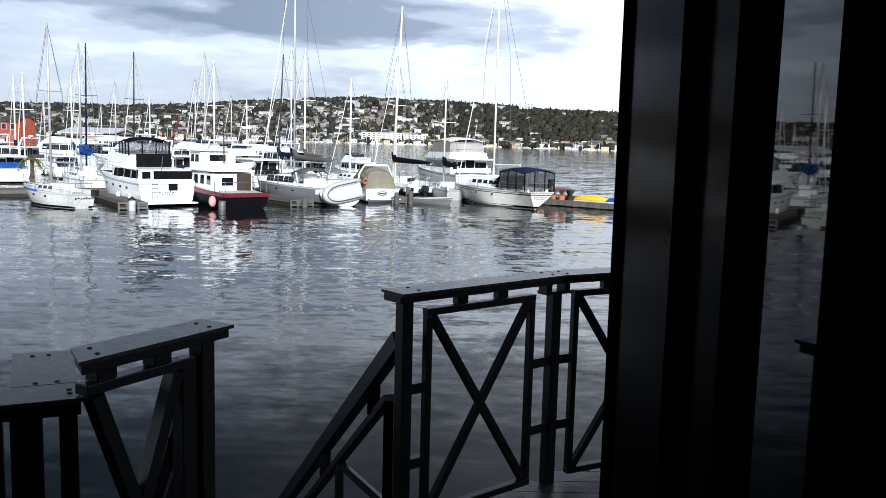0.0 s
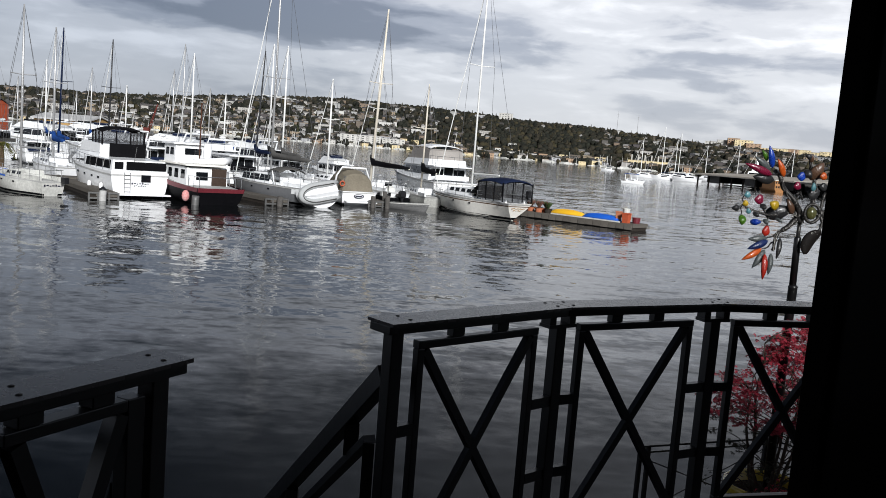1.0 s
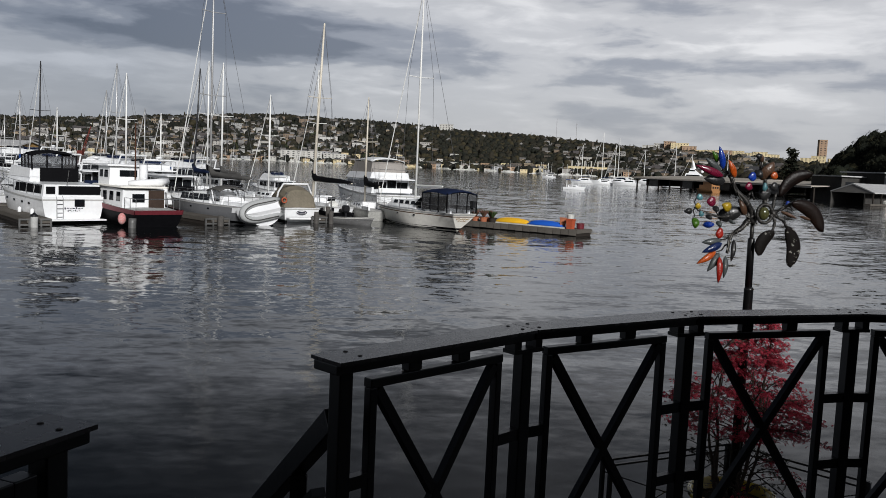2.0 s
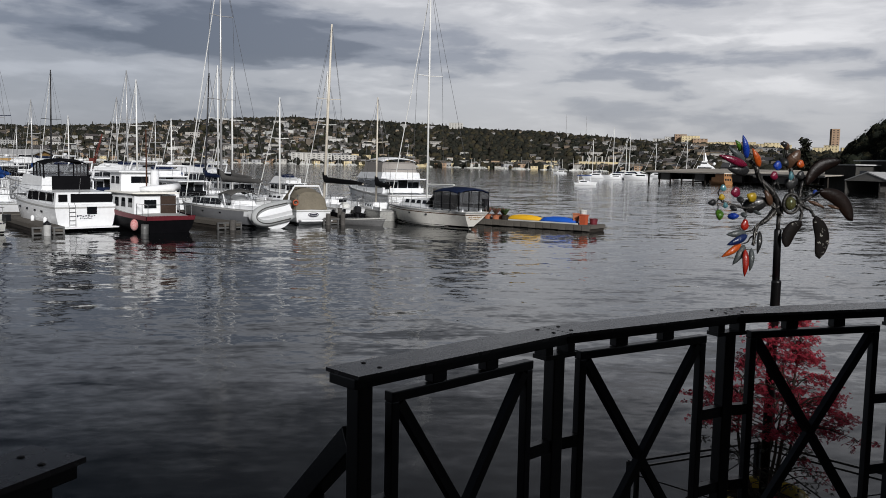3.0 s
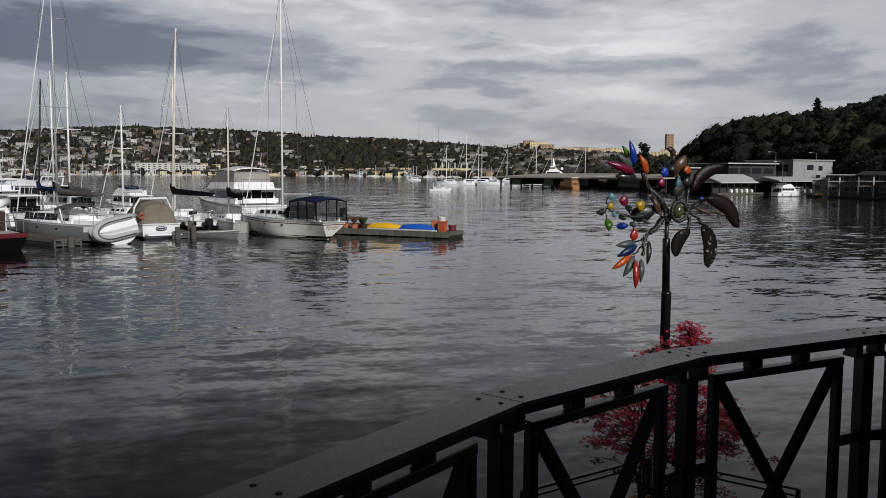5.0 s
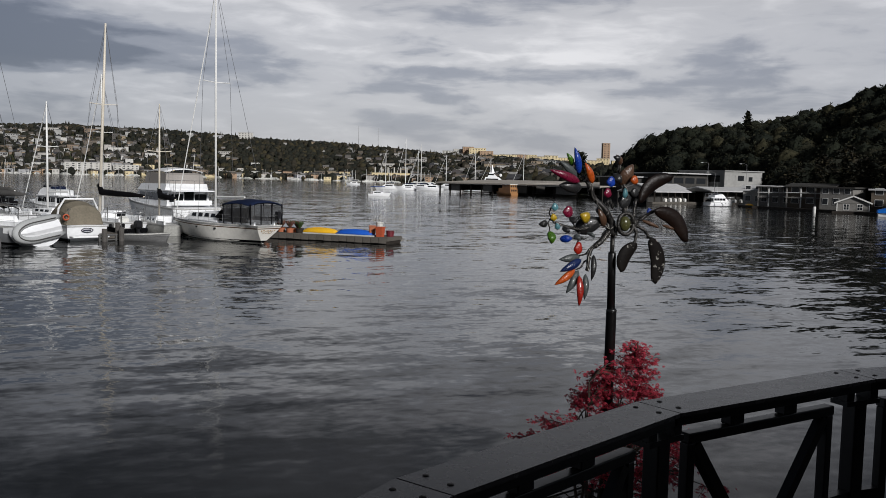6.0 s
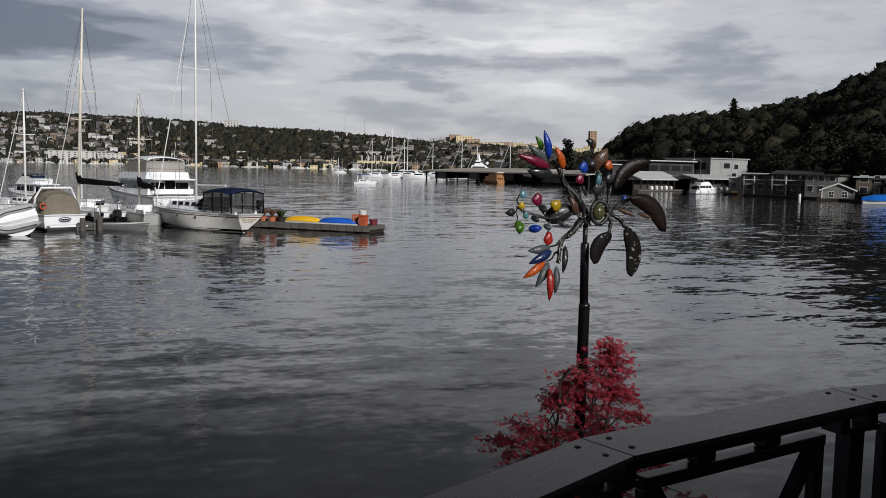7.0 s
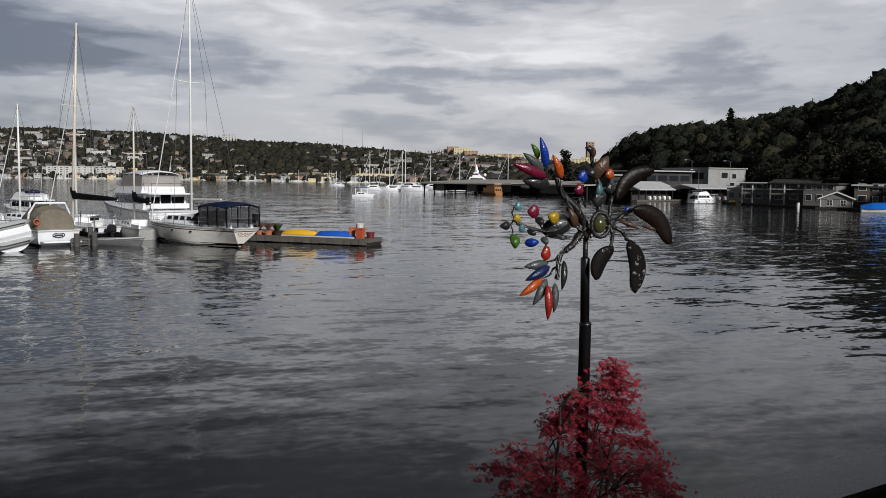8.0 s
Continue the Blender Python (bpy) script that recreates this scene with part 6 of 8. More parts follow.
glass_leaf(sculpture, (-0.74, -0.07), (-0.74, -0.18), 0.084, G_GREEN, 0.00, 0.00)
glass_leaf(sculpture, (-0.65, -0.14), (-0.54, -0.13), 0.067, G_BLUE, 0.00, 0.00)
glass_leaf(sculpture, (-0.38, 0.03), (-0.49, 0.08), 0.105, G_YELLOW, -0.03, 0.00)
glass_leaf(sculpture, (-0.39, -0.08), (-0.32, -0.12), 0.036, G_GREY, 0.00, 0.00)
glass_leaf(sculpture, (-0.63, -0.04), (-0.57, -0.08), 0.049, G_SMOKE, 0.00, 0.00)
glass_leaf(sculpture, (-0.51, -0.10), (-0.47, -0.15), 0.053, G_GREY, 0.00, 0.00)
glass_leaf(sculpture, (-0.48, -0.06), (-0.20, 0.03), 0.155, G_SMOKE, 0.06, 0.00)
glass_leaf(sculpture, (-0.20, -0.03), (-0.29, 0.13), 0.075, G_BRONZE, 0.02, 0.00)
glass_leaf(sculpture, (-0.55, 0.05), (-0.50, 0.00), 0.062, G_SMOKE, 0.02, 0.00)
glass_disc(sculpture, (-0.71, 0.14), 0.033, 0.032, G_TEAL, 0.00)
glass_disc(sculpture, (-0.72, 0.05), 0.031, 0.030, G_YELLOW, 0.00)
glass_disc(sculpture, (-0.68, -0.03), 0.027, 0.028, G_TEAL, 0.00)
glass_disc(sculpture, (-0.58, 0.10), 0.049, 0.048, G_CRIMSON, 0.00)
glass_disc(sculpture, (-0.47, -0.22), 0.042, 0.052, G_RED, 0.00)
glass_disc(sculpture, (-0.17, 0.37), 0.044, 0.044, G_BLUE, 0.00)
glass_disc(sculpture, (0.04, 0.39), 0.040, 0.038, G_ORANGE, -0.04)
glass_disc(sculpture, (-0.20, 0.27), 0.040, 0.040, G_CRIMSON, 0.00)
glass_disc(sculpture, (-0.05, 0.27), 0.027, 0.042, G_TEAL, -0.04)
glass_disc(sculpture, (0.07, 0.28), 0.042, 0.040, G_SMOKE, 0.00)
glass_disc(sculpture, (-0.01, 0.20), 0.067, 0.064, G_SMOKE, 0.03)
glass_disc(sculpture, (0.23, 0.11), 0.029, 0.028, G_BLUE, 0.00)
glass_disc(sculpture, (0.24, 0.01), 0.031, 0.032, G_SMOKE, 0.00)
glass_leaf(sculpture, (-0.06, 0.34), (0.05, 0.53), 0.138, G_BRONZE, 0.03, 0.00)
glass_leaf(sculpture, (-0.13, 0.44), (-0.06, 0.36), 0.080, G_SMOKE, 0.03, 0.00)
glass_leaf(sculpture, (-0.08, 0.56), (-0.17, 0.59), 0.058, G_SMOKE, 0.00, 0.00)
glass_leaf(sculpture, (-0.06, 0.52), (-0.13, 0.61), 0.058, G_BRONZE, 0.02, 0.00)
glass_pod(sculpture, (0.06, -0.16), (-0.09, -0.42), 0.135, G_SPECK, -0.10, 0.12)
glass_pod(sculpture, (0.215, -0.11), (0.275, -0.53), 0.150, G_SPECK, -0.16, -0.13)
glass_pod(sculpture, (0.245, 0.16), (0.60, -0.13), 0.150, G_AMBER, -0.14, -0.16)
glass_pod(sculpture, (0.15, 0.21), (0.50, 0.46), 0.134, G_AMBER, 0.04, -0.14)
glass_leaf(sculpture, (0.16, 0.03), (0.33, -0.04), 0.036, G_BRONZE, 0.00, 0.00)
glass_leaf(sculpture, (0.34, -0.01), (0.46, -0.05), 0.031, G_BRONZE, -0.05, 0.00)
part("hub_ring", Shape().tube([(-0.035 + 0.078 * math.cos(a), -0.09, 0.095 * math.sin(a)) for a in (2 * math.pi * k / 20 for k in range(21))], 0.017, 8), M_FORGED, sculpture, smooth=True)
part("hub_eye", Shape().ball((-0.035, -0.07, 0.0), (0.056, 0.045, 0.068), 10, 16), material("olive_glass", (0.05, 0.05, 0.018), 0.2, 0, 0.4, 16, coat=0.6), sculpture, "olive glass eye", smooth=True)
part("node", Shape().ball((0.09, 0.0, 0.0), (0.05, 0.05, 0.05), 6, 10), M_FORGED, sculpture, smooth=True)
part("pole_pin", Shape().tube([(-0.111, 0, -0.3), (-0.111, 0, -0.1)], 0.02, 10), M_FORGED, sculpture, smooth=True)
part("pole", Shape().tube([(-0.1, 0, -0.8), (-0.111, 0, -0.275), (-0.111, 0, -0.26)], [0.036, 0.036, 0.03], 16), M_RAIL, sculpture, smooth=True)
part("pole_sleeve", Shape().tube([(-0.095, 0.01, FLOAT + 0.52 - HUB[2]), (-0.095, 0, -0.80), (-0.095, 0, -0.79), (-0.095, 0, -0.77)], [0.047, 0.047, 0.05, 0.04], 16), M_RAIL, sculpture, smooth=True)


# ---- piers and what lies on them ----
def pier(start, ahead, length, wide, label, name="pier", boards=0.3, top=0.45, fascia=M_DOCKWOOD, setting=True):
    """A floating pier: body, fascia boards and deck planks."""
    base = thing(name, place(start[0], start[1], ahead[0], ahead[1]), label, "pier", "floating piers")
    part("float_body", Shape().box((0, length / 2, top / 2 - 0.22), (wide * 0.96, length - 0.06, top)), M_DARKWOOD, base)
    for sign in (1, -1):
        part("fascia", Shape().box((sign * wide / 2, length / 2, top - 0.13), (0.06, length, 0.24)), fascia, base)
    part("fascia", Shape().box((0, -0.02, top - 0.13), (wide + 0.06, 0.06, 0.24)), fascia, base)
    n = int(length / boards)
    data = Shape().box((0, 0, 0), (wide - 0.07, boards * 0.94, 0.05)).mesh("plank", M_DOCKWOOD)
    for k in range(min(n, 60)):
        board = part("plank", data, M_DOCKWOOD, base)
        board.location = (0, (k + 0.5) * boards, top - 0.02)
    if n > 60:
        part("far_planks", Shape().box((0, (60 * boards + length) / 2, top - 0.02), (wide - 0.07, length - 60 * boards, 0.05)), M_DOCKWOOD, base)
    return base


def mooring_pile(x, y, high=1.3, r=0.16, mat=None, capped=False, label="weathered round mooring pile"):
    p = thing("mooring_pile", pose(x, y, 0), label, "pile", "mooring piles")
    part("shaft", Shape().tube([(0, 0, -3.5), (0, 0, high * 0.5), (0.01, 0, high)], [r, r, r * 0.96], 12), mat or M_PILE, p, smooth=True)
    if capped:
        part("cap", Shape().tube([(0, 0, high), (0, 0, high + 0.05), (0, 0, high + 0.22)], [r * 1.1, r * 1.1, 0.02], 12), M_ENGINE, p, smooth=True)
    return p


END = Vector((15.3, 57.0))
AHEAD = Vector((-0.76, 0.65))
SIDE = Vector((0.65, 0.76))
pier_head = END + SIDE * 1.1
pier(pier_head, AHEAD, 26, 2.2, "weathered timber pier with kayaks and pots on its end")
edging = Shape().box((0, 0, 0), (0.05, 0.56, 0.36)).mesh("side_board", M_DOCKWOOD)
long_pier = bpy.data.objects["pier"]
for k in range(24):
    for sign in (1, -1):
        board = part("side_board", edging, M_DOCKWOOD, long_pier)
        board.location = (sign * 1.155, 0.3 + 0.6 * k, 0.24 + 0.015 * math.sin(k * 1.7))
pier((-17.0, 49.6), (-0.55, 0.835), 11, 1.2, "short grey finger pier between two boats")
pier((-8.1, 55.4), (-0.62, 0.78), 11, 1.2, "short grey finger pier beside the tug")
pier((-1.75, 60.6), (-0.5, 0.866), 10, 1.3, "short finger pier with outboard boats")
pier((2, 76), (-0.86, -0.5), 46, 2.2, "long floating pier behind the first row of boats")
pier((-27, 88), (-0.95, 0.3), 40, 2.0, "floating pier among the second row")
mooring_pile(-17.05, 49.0, 0.6, 0.2, M_DECKGREY, True, "pale grey pile with a dark cone cap at a finger pier")
mooring_pile(-8.0, 54.9, 0.62, 0.2, M_PILE, False, "pale grey pile at the finger pier's end")
mooring_pile(-12.35, 51.0, 0.55, 0.22, M_GALV, False, "pale pile beside the tug's red fender")
for x, y, h in ((-2.35, 60.0, 0.8), (-1.35, 60.2, 0.9), (-1.6, 61.0, 1.15)):
    mooring_pile(x, y, h, 0.17, M_PILE)


def pier_end_frame(x, y, turn):
    """The open steel frame at a finger pier's end."""
    f = thing("pier_bumper", pose(x, y, 0.0, 0, 0, turn), "grey open bumper frame at a finger pier's end", "bumper", "pier bumpers")
    for z in (0.1, 0.4):
        part("rail", Shape().box((0, 0, z), (1.7, 0.1, 0.09)), M_GALV, f)
    for xx in (-0.8, -0.3, 0.3, 0.8):
        part("upright", Shape().box((xx, 0, 0.1), (0.09, 0.09, 0.68)), M_GALV, f)
    part("backing", Shape().box((0, 0.12, 0.1), (1.66, 0.1, 0.6)), M_DARKWOOD, f)
    return f


pier_end_frame(-17.15, 49.42, 30)
pier_end_frame(-8.25, 55.25, 38)
pier_end_frame(-1.95, 60.35, 30)


def kayak(along, out, mat, label):
    p = END + AHEAD * along + SIDE * out
    k = thing("kayak", place(p.x, p.y, -0.8, 0.6, 0.45), label, "kayak", "kayaks")
    rings = []
    for i in range(13):
        f = i / 12
        w = 0.34 * math.sin(math.pi * f) ** 0.6 if 0 < f < 1 else 0.02
        h = 0.42 * math.sin(math.pi * f) ** 0.35 if 0 < f < 1 else 0.1
        rings.append([(w * c, -1.5 + 3.0 * f, z) for c, z in ((-1, 0.05), (-0.96, h * 0.45), (-0.6, h * 0.86), (0, h), (0.6, h * 0.86), (0.96, h * 0.45), (1, 0.05), (0, 0.0))])
    part("shell", Shape().loft(rings), mat, k, smooth=True)
    part("keel_strip", Shape().tube([(0, -1.5 + 3.0 * f, 0.42 * math.sin(math.pi * f) ** 0.35 + 0.005) for f in (0.1, 0.2, 0.35, 0.5, 0.65, 0.8, 0.9)], 0.025, 5), mat, k, smooth=True)
    return k


kayak(5.4, 0.6, M_YELLOW, "bright yellow plastic kayak lying upturned on the pier")
kayak(2.7, 0.6, M_BLUEPLASTIC, "blue plastic kayak lying upturned on the pier")


def tub(along, out, r, h, mat, label, plant=None, square=False):
    p = END + AHEAD * along + SIDE * out
    t = thing("tub", pose(p.x, p.y, 0.45, 0, 0, 20 + 40 * along), label, "tub", "tubs on the pier")
    n = 4 if square else 14
    rings = [[(q * math.cos(a), q * math.sin(a), z) for a in (2 * math.pi * (k + 0.5) / n for k in range(n))] for q, z in ((r * 0.8, 0), (r * 0.95, h * 0.9), (r * 1.06, h * 0.92), (r * 1.06, h), (r * 0.9, h), (r * 0.88, h * 0.86))]
    part("bowl", Shape().loft(rings), mat, t)
    if plant:
        rng = random.Random(int(along * 10))
        tuft = Shape()
        for _ in range(130):
            a, s = rng.uniform(0, 6.28), rng.uniform(0.08, 0.5)
            b = Vector((math.cos(a) * s * 0.7, math.sin(a) * s * 0.7, h + s))
            o = Vector((-math.sin(a), math.cos(a), 0)) * 0.045
            tuft.add([b * 0.3 + Vector((0, 0, h * 0.6)), b * 0.8 + o, b * 1.06, b * 0.8 - o], [(0, 1, 2, 3)])
        data = bpy.data.meshes.new("plant")
        data.from_pydata(tuft.verts, [], tuft.faces)
        part("plant", data, plant, t)
        data.materials.append(plant)
    return t


M_BLOOM = material("faded_pink_flowers", (0.22, 0.07, 0.08), 0.7, 0, 0.4, 9, second=(0.06, 0.07, 0.03))
M_LEAF = material("dark_green_leaves", (0.05, 0.075, 0.03), 0.7, 0, 0.4, 9)
tub(0.75, 0.5, 0.36, 0.68, M_ORANGE, "orange-red plastic bin at the pier's end", None, True)
tub(1.5, 0.8, 0.32, 0.72, M_TERRACOTTA, "tall terracotta bin at the pier's end", None, True)
tub(0.35, 1.2, 0.3, 0.4, M_REDHULL, "low dark red tub at the pier's corner")
tub(1.2, 1.3, 0.26, 0.95, M_WORN, "pale round bin with a lid at the pier's end")
for along, out, plant in ((6.95, 0.35, M_LEAF), (7.35, 0.7, M_BLOOM), (7.7, 0.3, M_BLOOM), (8.05, 0.9, M_LEAF), (8.5, 0.45, M_BLOOM), (8.85, 0.85, M_LEAF), (9.2, 0.7, M_LEAF), (9.8, 0.5, M_BLOOM), (10.6, 0.8, M_LEAF), (11.3, 0.6, M_BLOOM)):
    tub(along, out, 0.3, 0.32, M_TERRACOTTA if plant is M_BLOOM else M_DARKWOOD, "low planter with straggling flowers on the pier" if plant is M_BLOOM else "low dark planter with leaves on the pier", plant)
solid_edge = part("pier_kerb", Shape().bar((END.x + AHEAD.x * 1.0 + 0.05, END.y + AHEAD.y + 0.06, 0.5), (END.x + AHEAD.x * 6.5 + 0.05, END.y + AHEAD.y * 6.5 + 0.06, 0.5), 0.1, 0.09), M_WORN)
tagged(solid_edge, "pale kerb board along the pier's edge", "kerb")


def palm():
    """A small potted palm on the pier."""
    rng = random.Random(4)
    t = thing("palm_tree", pose(-31.3, 66.6, 0.45), "small potted palm with drooping yellow-green fronds on a pier", "palm")
    part("trunk", Shape().tube([(0, 0, 0), (0.05, 0, 0.8), (0, 0.02, 1.9)], [0.2, 0.16, 0.14], 8), material("palm_bark", (0.1, 0.07, 0.045), 0.9, 0, 0.4, 10, 0.8, 30), t)
    leafy = material("palm_frond", (0.14, 0.14, 0.035), 0.6, 0, 0.35, 5, island=0.6)
    for k in range(22):
        a, up = rng.uniform(0, 6.28), rng.uniform(-0.2, 1.0)
        long = rng.uniform(0.9, 1.3)
        sh = Shape()
        d = Vector((math.cos(a), math.sin(a), 0))
        o = Vector((-math.sin(a), math.cos(a), 0))
        pts = [Vector((0, 0, 1.85)) + d * (long * f) + Vector((0, 0, up * f * 0.7 - 1.25 * f * f)) for f in (0, 0.25, 0.5, 0.75, 1)]
        for i in range(4):
            for j in range(3):
                p = pts[i].lerp(pts[i + 1], j / 3)
                for s in (1, -1):
                    sh.add([p, p + o * (s * 0.28) + d * 0.1 - Vector((0, 0, 0.12)), p + d * 0.08], [(0, 1, 2)])
        sh.tube(pts, [0.02, 0.016, 0.012, 0.008, 0.004], 4)
        part("frond", sh, leafy, t)
    return t


palm()


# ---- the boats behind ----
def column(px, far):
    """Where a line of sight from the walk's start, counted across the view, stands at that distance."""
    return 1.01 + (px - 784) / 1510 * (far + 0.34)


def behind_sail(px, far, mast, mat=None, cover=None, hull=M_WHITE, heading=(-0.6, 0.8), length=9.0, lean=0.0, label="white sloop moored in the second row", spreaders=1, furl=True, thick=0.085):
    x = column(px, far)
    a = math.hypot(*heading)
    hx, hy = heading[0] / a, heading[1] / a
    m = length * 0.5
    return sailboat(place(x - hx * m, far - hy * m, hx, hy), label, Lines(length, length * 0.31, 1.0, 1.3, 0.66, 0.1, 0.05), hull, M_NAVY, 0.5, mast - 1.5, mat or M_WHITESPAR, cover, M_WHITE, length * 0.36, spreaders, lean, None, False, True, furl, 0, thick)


sailboat(place(-0.75, 63.9, -0.5, 0.866), "white ketch with a raked buff mast and black stowed sail", Lines(9.5, 3, 1.0, 1.35, 0.7, 0.1, 0.05), M_WHITE, M_NAVY, 0.5, 13.3, M_WOODSPAR, M_CANVAS, M_WHITE, 6.2, 1, 0.085, None, True, True, False, 0, 0.11)
sailboat(place(2.0, 64.6, -0.3, 0.954), "small grey sloop with a black stowed sail", Lines(7.4, 2.5, 0.8, 1.1, 0.6, 0.12, 0.08), M_WORN, M_BLACKHULL, 0.48, 8.2, M_WOODSPAR, M_CANVAS, M_WHITE, 3.6, 1, 0.02, None, True, True, False)
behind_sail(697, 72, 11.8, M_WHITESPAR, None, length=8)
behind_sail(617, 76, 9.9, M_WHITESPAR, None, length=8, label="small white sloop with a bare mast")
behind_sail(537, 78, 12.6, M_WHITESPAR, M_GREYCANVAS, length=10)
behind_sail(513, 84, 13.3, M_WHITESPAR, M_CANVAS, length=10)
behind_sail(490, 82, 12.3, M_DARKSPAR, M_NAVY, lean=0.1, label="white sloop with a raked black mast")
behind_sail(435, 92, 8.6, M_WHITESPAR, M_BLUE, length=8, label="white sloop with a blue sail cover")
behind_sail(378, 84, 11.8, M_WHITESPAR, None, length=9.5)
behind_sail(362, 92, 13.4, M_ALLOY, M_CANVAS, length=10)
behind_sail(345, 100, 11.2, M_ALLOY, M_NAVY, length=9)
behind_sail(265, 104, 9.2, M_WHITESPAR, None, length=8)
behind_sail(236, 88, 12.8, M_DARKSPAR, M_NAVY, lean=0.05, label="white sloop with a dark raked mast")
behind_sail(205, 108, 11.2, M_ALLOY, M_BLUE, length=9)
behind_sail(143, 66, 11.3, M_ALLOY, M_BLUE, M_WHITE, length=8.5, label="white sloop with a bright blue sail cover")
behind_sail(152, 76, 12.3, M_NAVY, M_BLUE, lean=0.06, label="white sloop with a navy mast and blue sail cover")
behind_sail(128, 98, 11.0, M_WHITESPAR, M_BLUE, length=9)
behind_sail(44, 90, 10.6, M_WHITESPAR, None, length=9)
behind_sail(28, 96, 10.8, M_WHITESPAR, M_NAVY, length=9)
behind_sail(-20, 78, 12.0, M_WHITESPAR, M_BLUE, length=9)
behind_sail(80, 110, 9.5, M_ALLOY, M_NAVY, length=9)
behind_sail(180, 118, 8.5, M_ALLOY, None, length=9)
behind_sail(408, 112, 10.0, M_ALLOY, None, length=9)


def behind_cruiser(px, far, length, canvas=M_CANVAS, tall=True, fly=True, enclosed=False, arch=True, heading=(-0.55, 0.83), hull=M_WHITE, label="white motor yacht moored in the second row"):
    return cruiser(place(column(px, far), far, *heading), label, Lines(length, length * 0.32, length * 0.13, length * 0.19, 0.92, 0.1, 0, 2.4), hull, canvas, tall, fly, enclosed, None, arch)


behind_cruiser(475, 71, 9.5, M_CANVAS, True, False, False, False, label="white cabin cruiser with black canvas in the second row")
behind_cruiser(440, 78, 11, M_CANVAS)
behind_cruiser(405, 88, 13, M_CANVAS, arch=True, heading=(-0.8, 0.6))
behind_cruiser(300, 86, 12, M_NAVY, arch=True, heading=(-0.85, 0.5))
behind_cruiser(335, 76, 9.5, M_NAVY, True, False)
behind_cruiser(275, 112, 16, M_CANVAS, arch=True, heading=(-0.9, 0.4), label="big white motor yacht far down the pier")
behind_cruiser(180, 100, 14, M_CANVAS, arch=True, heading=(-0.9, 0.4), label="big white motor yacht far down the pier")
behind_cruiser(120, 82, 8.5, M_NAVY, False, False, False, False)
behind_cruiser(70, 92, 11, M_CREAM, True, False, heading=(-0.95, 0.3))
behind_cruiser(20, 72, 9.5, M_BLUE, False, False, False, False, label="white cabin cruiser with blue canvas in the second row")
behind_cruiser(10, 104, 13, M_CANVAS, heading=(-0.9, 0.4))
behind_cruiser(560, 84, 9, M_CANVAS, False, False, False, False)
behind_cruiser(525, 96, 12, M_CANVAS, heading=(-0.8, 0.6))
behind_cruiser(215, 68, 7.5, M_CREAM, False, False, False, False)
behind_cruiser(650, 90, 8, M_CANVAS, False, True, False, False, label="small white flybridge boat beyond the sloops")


def workboat():
    """A dark open workboat, heaped with gear, an outboard on its stern."""
    lines = Lines(5.2, 1.9, 0.65, 0.9, 0.9, 0.1, 0.02, 2.2)
    b = thing("workboat", place(-0.55, 62.6, -0.45, 0.89), "dark open workboat heaped with gear beside a finger pier", "workboat", "skiffs")
    part("hull", lines.skin(), M_BLACKHULL, b)
    part("deck", lines.deck(0.1), M_DECKGREY, b)
    cowl = part("engine_cowl", bevelled_slab((0, -0.35, 0.98), (0.42, 0.5, 0.5)), M_ENGINE, b)
    part("engine_leg", Shape().box((0, -0.3, 0.3), (0.16, 0.24, 0.95)), M_ENGINE, cowl)
    part("console", bevelled_slab((0.15, 2.2, 1.0), (0.6, 0.6, 0.8)), M_WORN, b)
    part("windscreen", Shape().box((0.15, 2.5, 1.5), (0.6, 0.05, 0.3), 0, 20), M_GLASS, b)
    rng = random.Random(21)
    for k in range(9):
        high = rng.uniform(0.2, 0.55)
        at = (rng.uniform(-0.6, 0.6), 0.5 + 0.42 * k, 0.62 + high / 2)
        part("gear_box", bevelled_slab(at, (rng.uniform(0.25, 0.5), rng.uniform(0.25, 0.4), high)), (M_ENGINE, M_DARKWOOD, M_CANVAS, M_DECKGREY)[k % 4], b)
    for x, y, high in ((-0.7, 0.6, 1.75), (0.7, 1.1, 1.6), (-0.5, 3.2, 2.0)):
        part("davit", Shape().tube([(x, y, 0.6), (x, y, high), (x + 0.25, y - 0.1, high + 0.12)], 0.03, 5), M_STEEL, b)
    return b


M_SKIFF = material("bare_aluminium", (0.2, 0.2, 0.2), 0.45, 0.4, 0.25, 4)


def skiff():
    """A low open aluminium skiff lying across the end of the finger pier."""
    lines = Lines(3.4, 1.35, 0.42, 0.62, 0.85, 0.12, 0.02, 2.0)
    b = thing("skiff", place(-1.25, 61.35, 0.86, -0.5), "low bare grey skiff with a pointed bow", "skiff", "skiffs")
    sharp(part("hull", lines.skin(), M_SKIFF, b, smooth=True))
    part("gunwale", lines.band(0.86, 1.0, 2.0), M_WORN, b)
    part("floor", lines.deck(0.2), M_DECKGREY, b)
    for y in (0.7, 1.7):
        part("thwart", Shape().box((0, y, 0.4), (1.0, 0.22, 0.04)), M_DOCKWOOD, b)
    return b


workboat()
skiff()


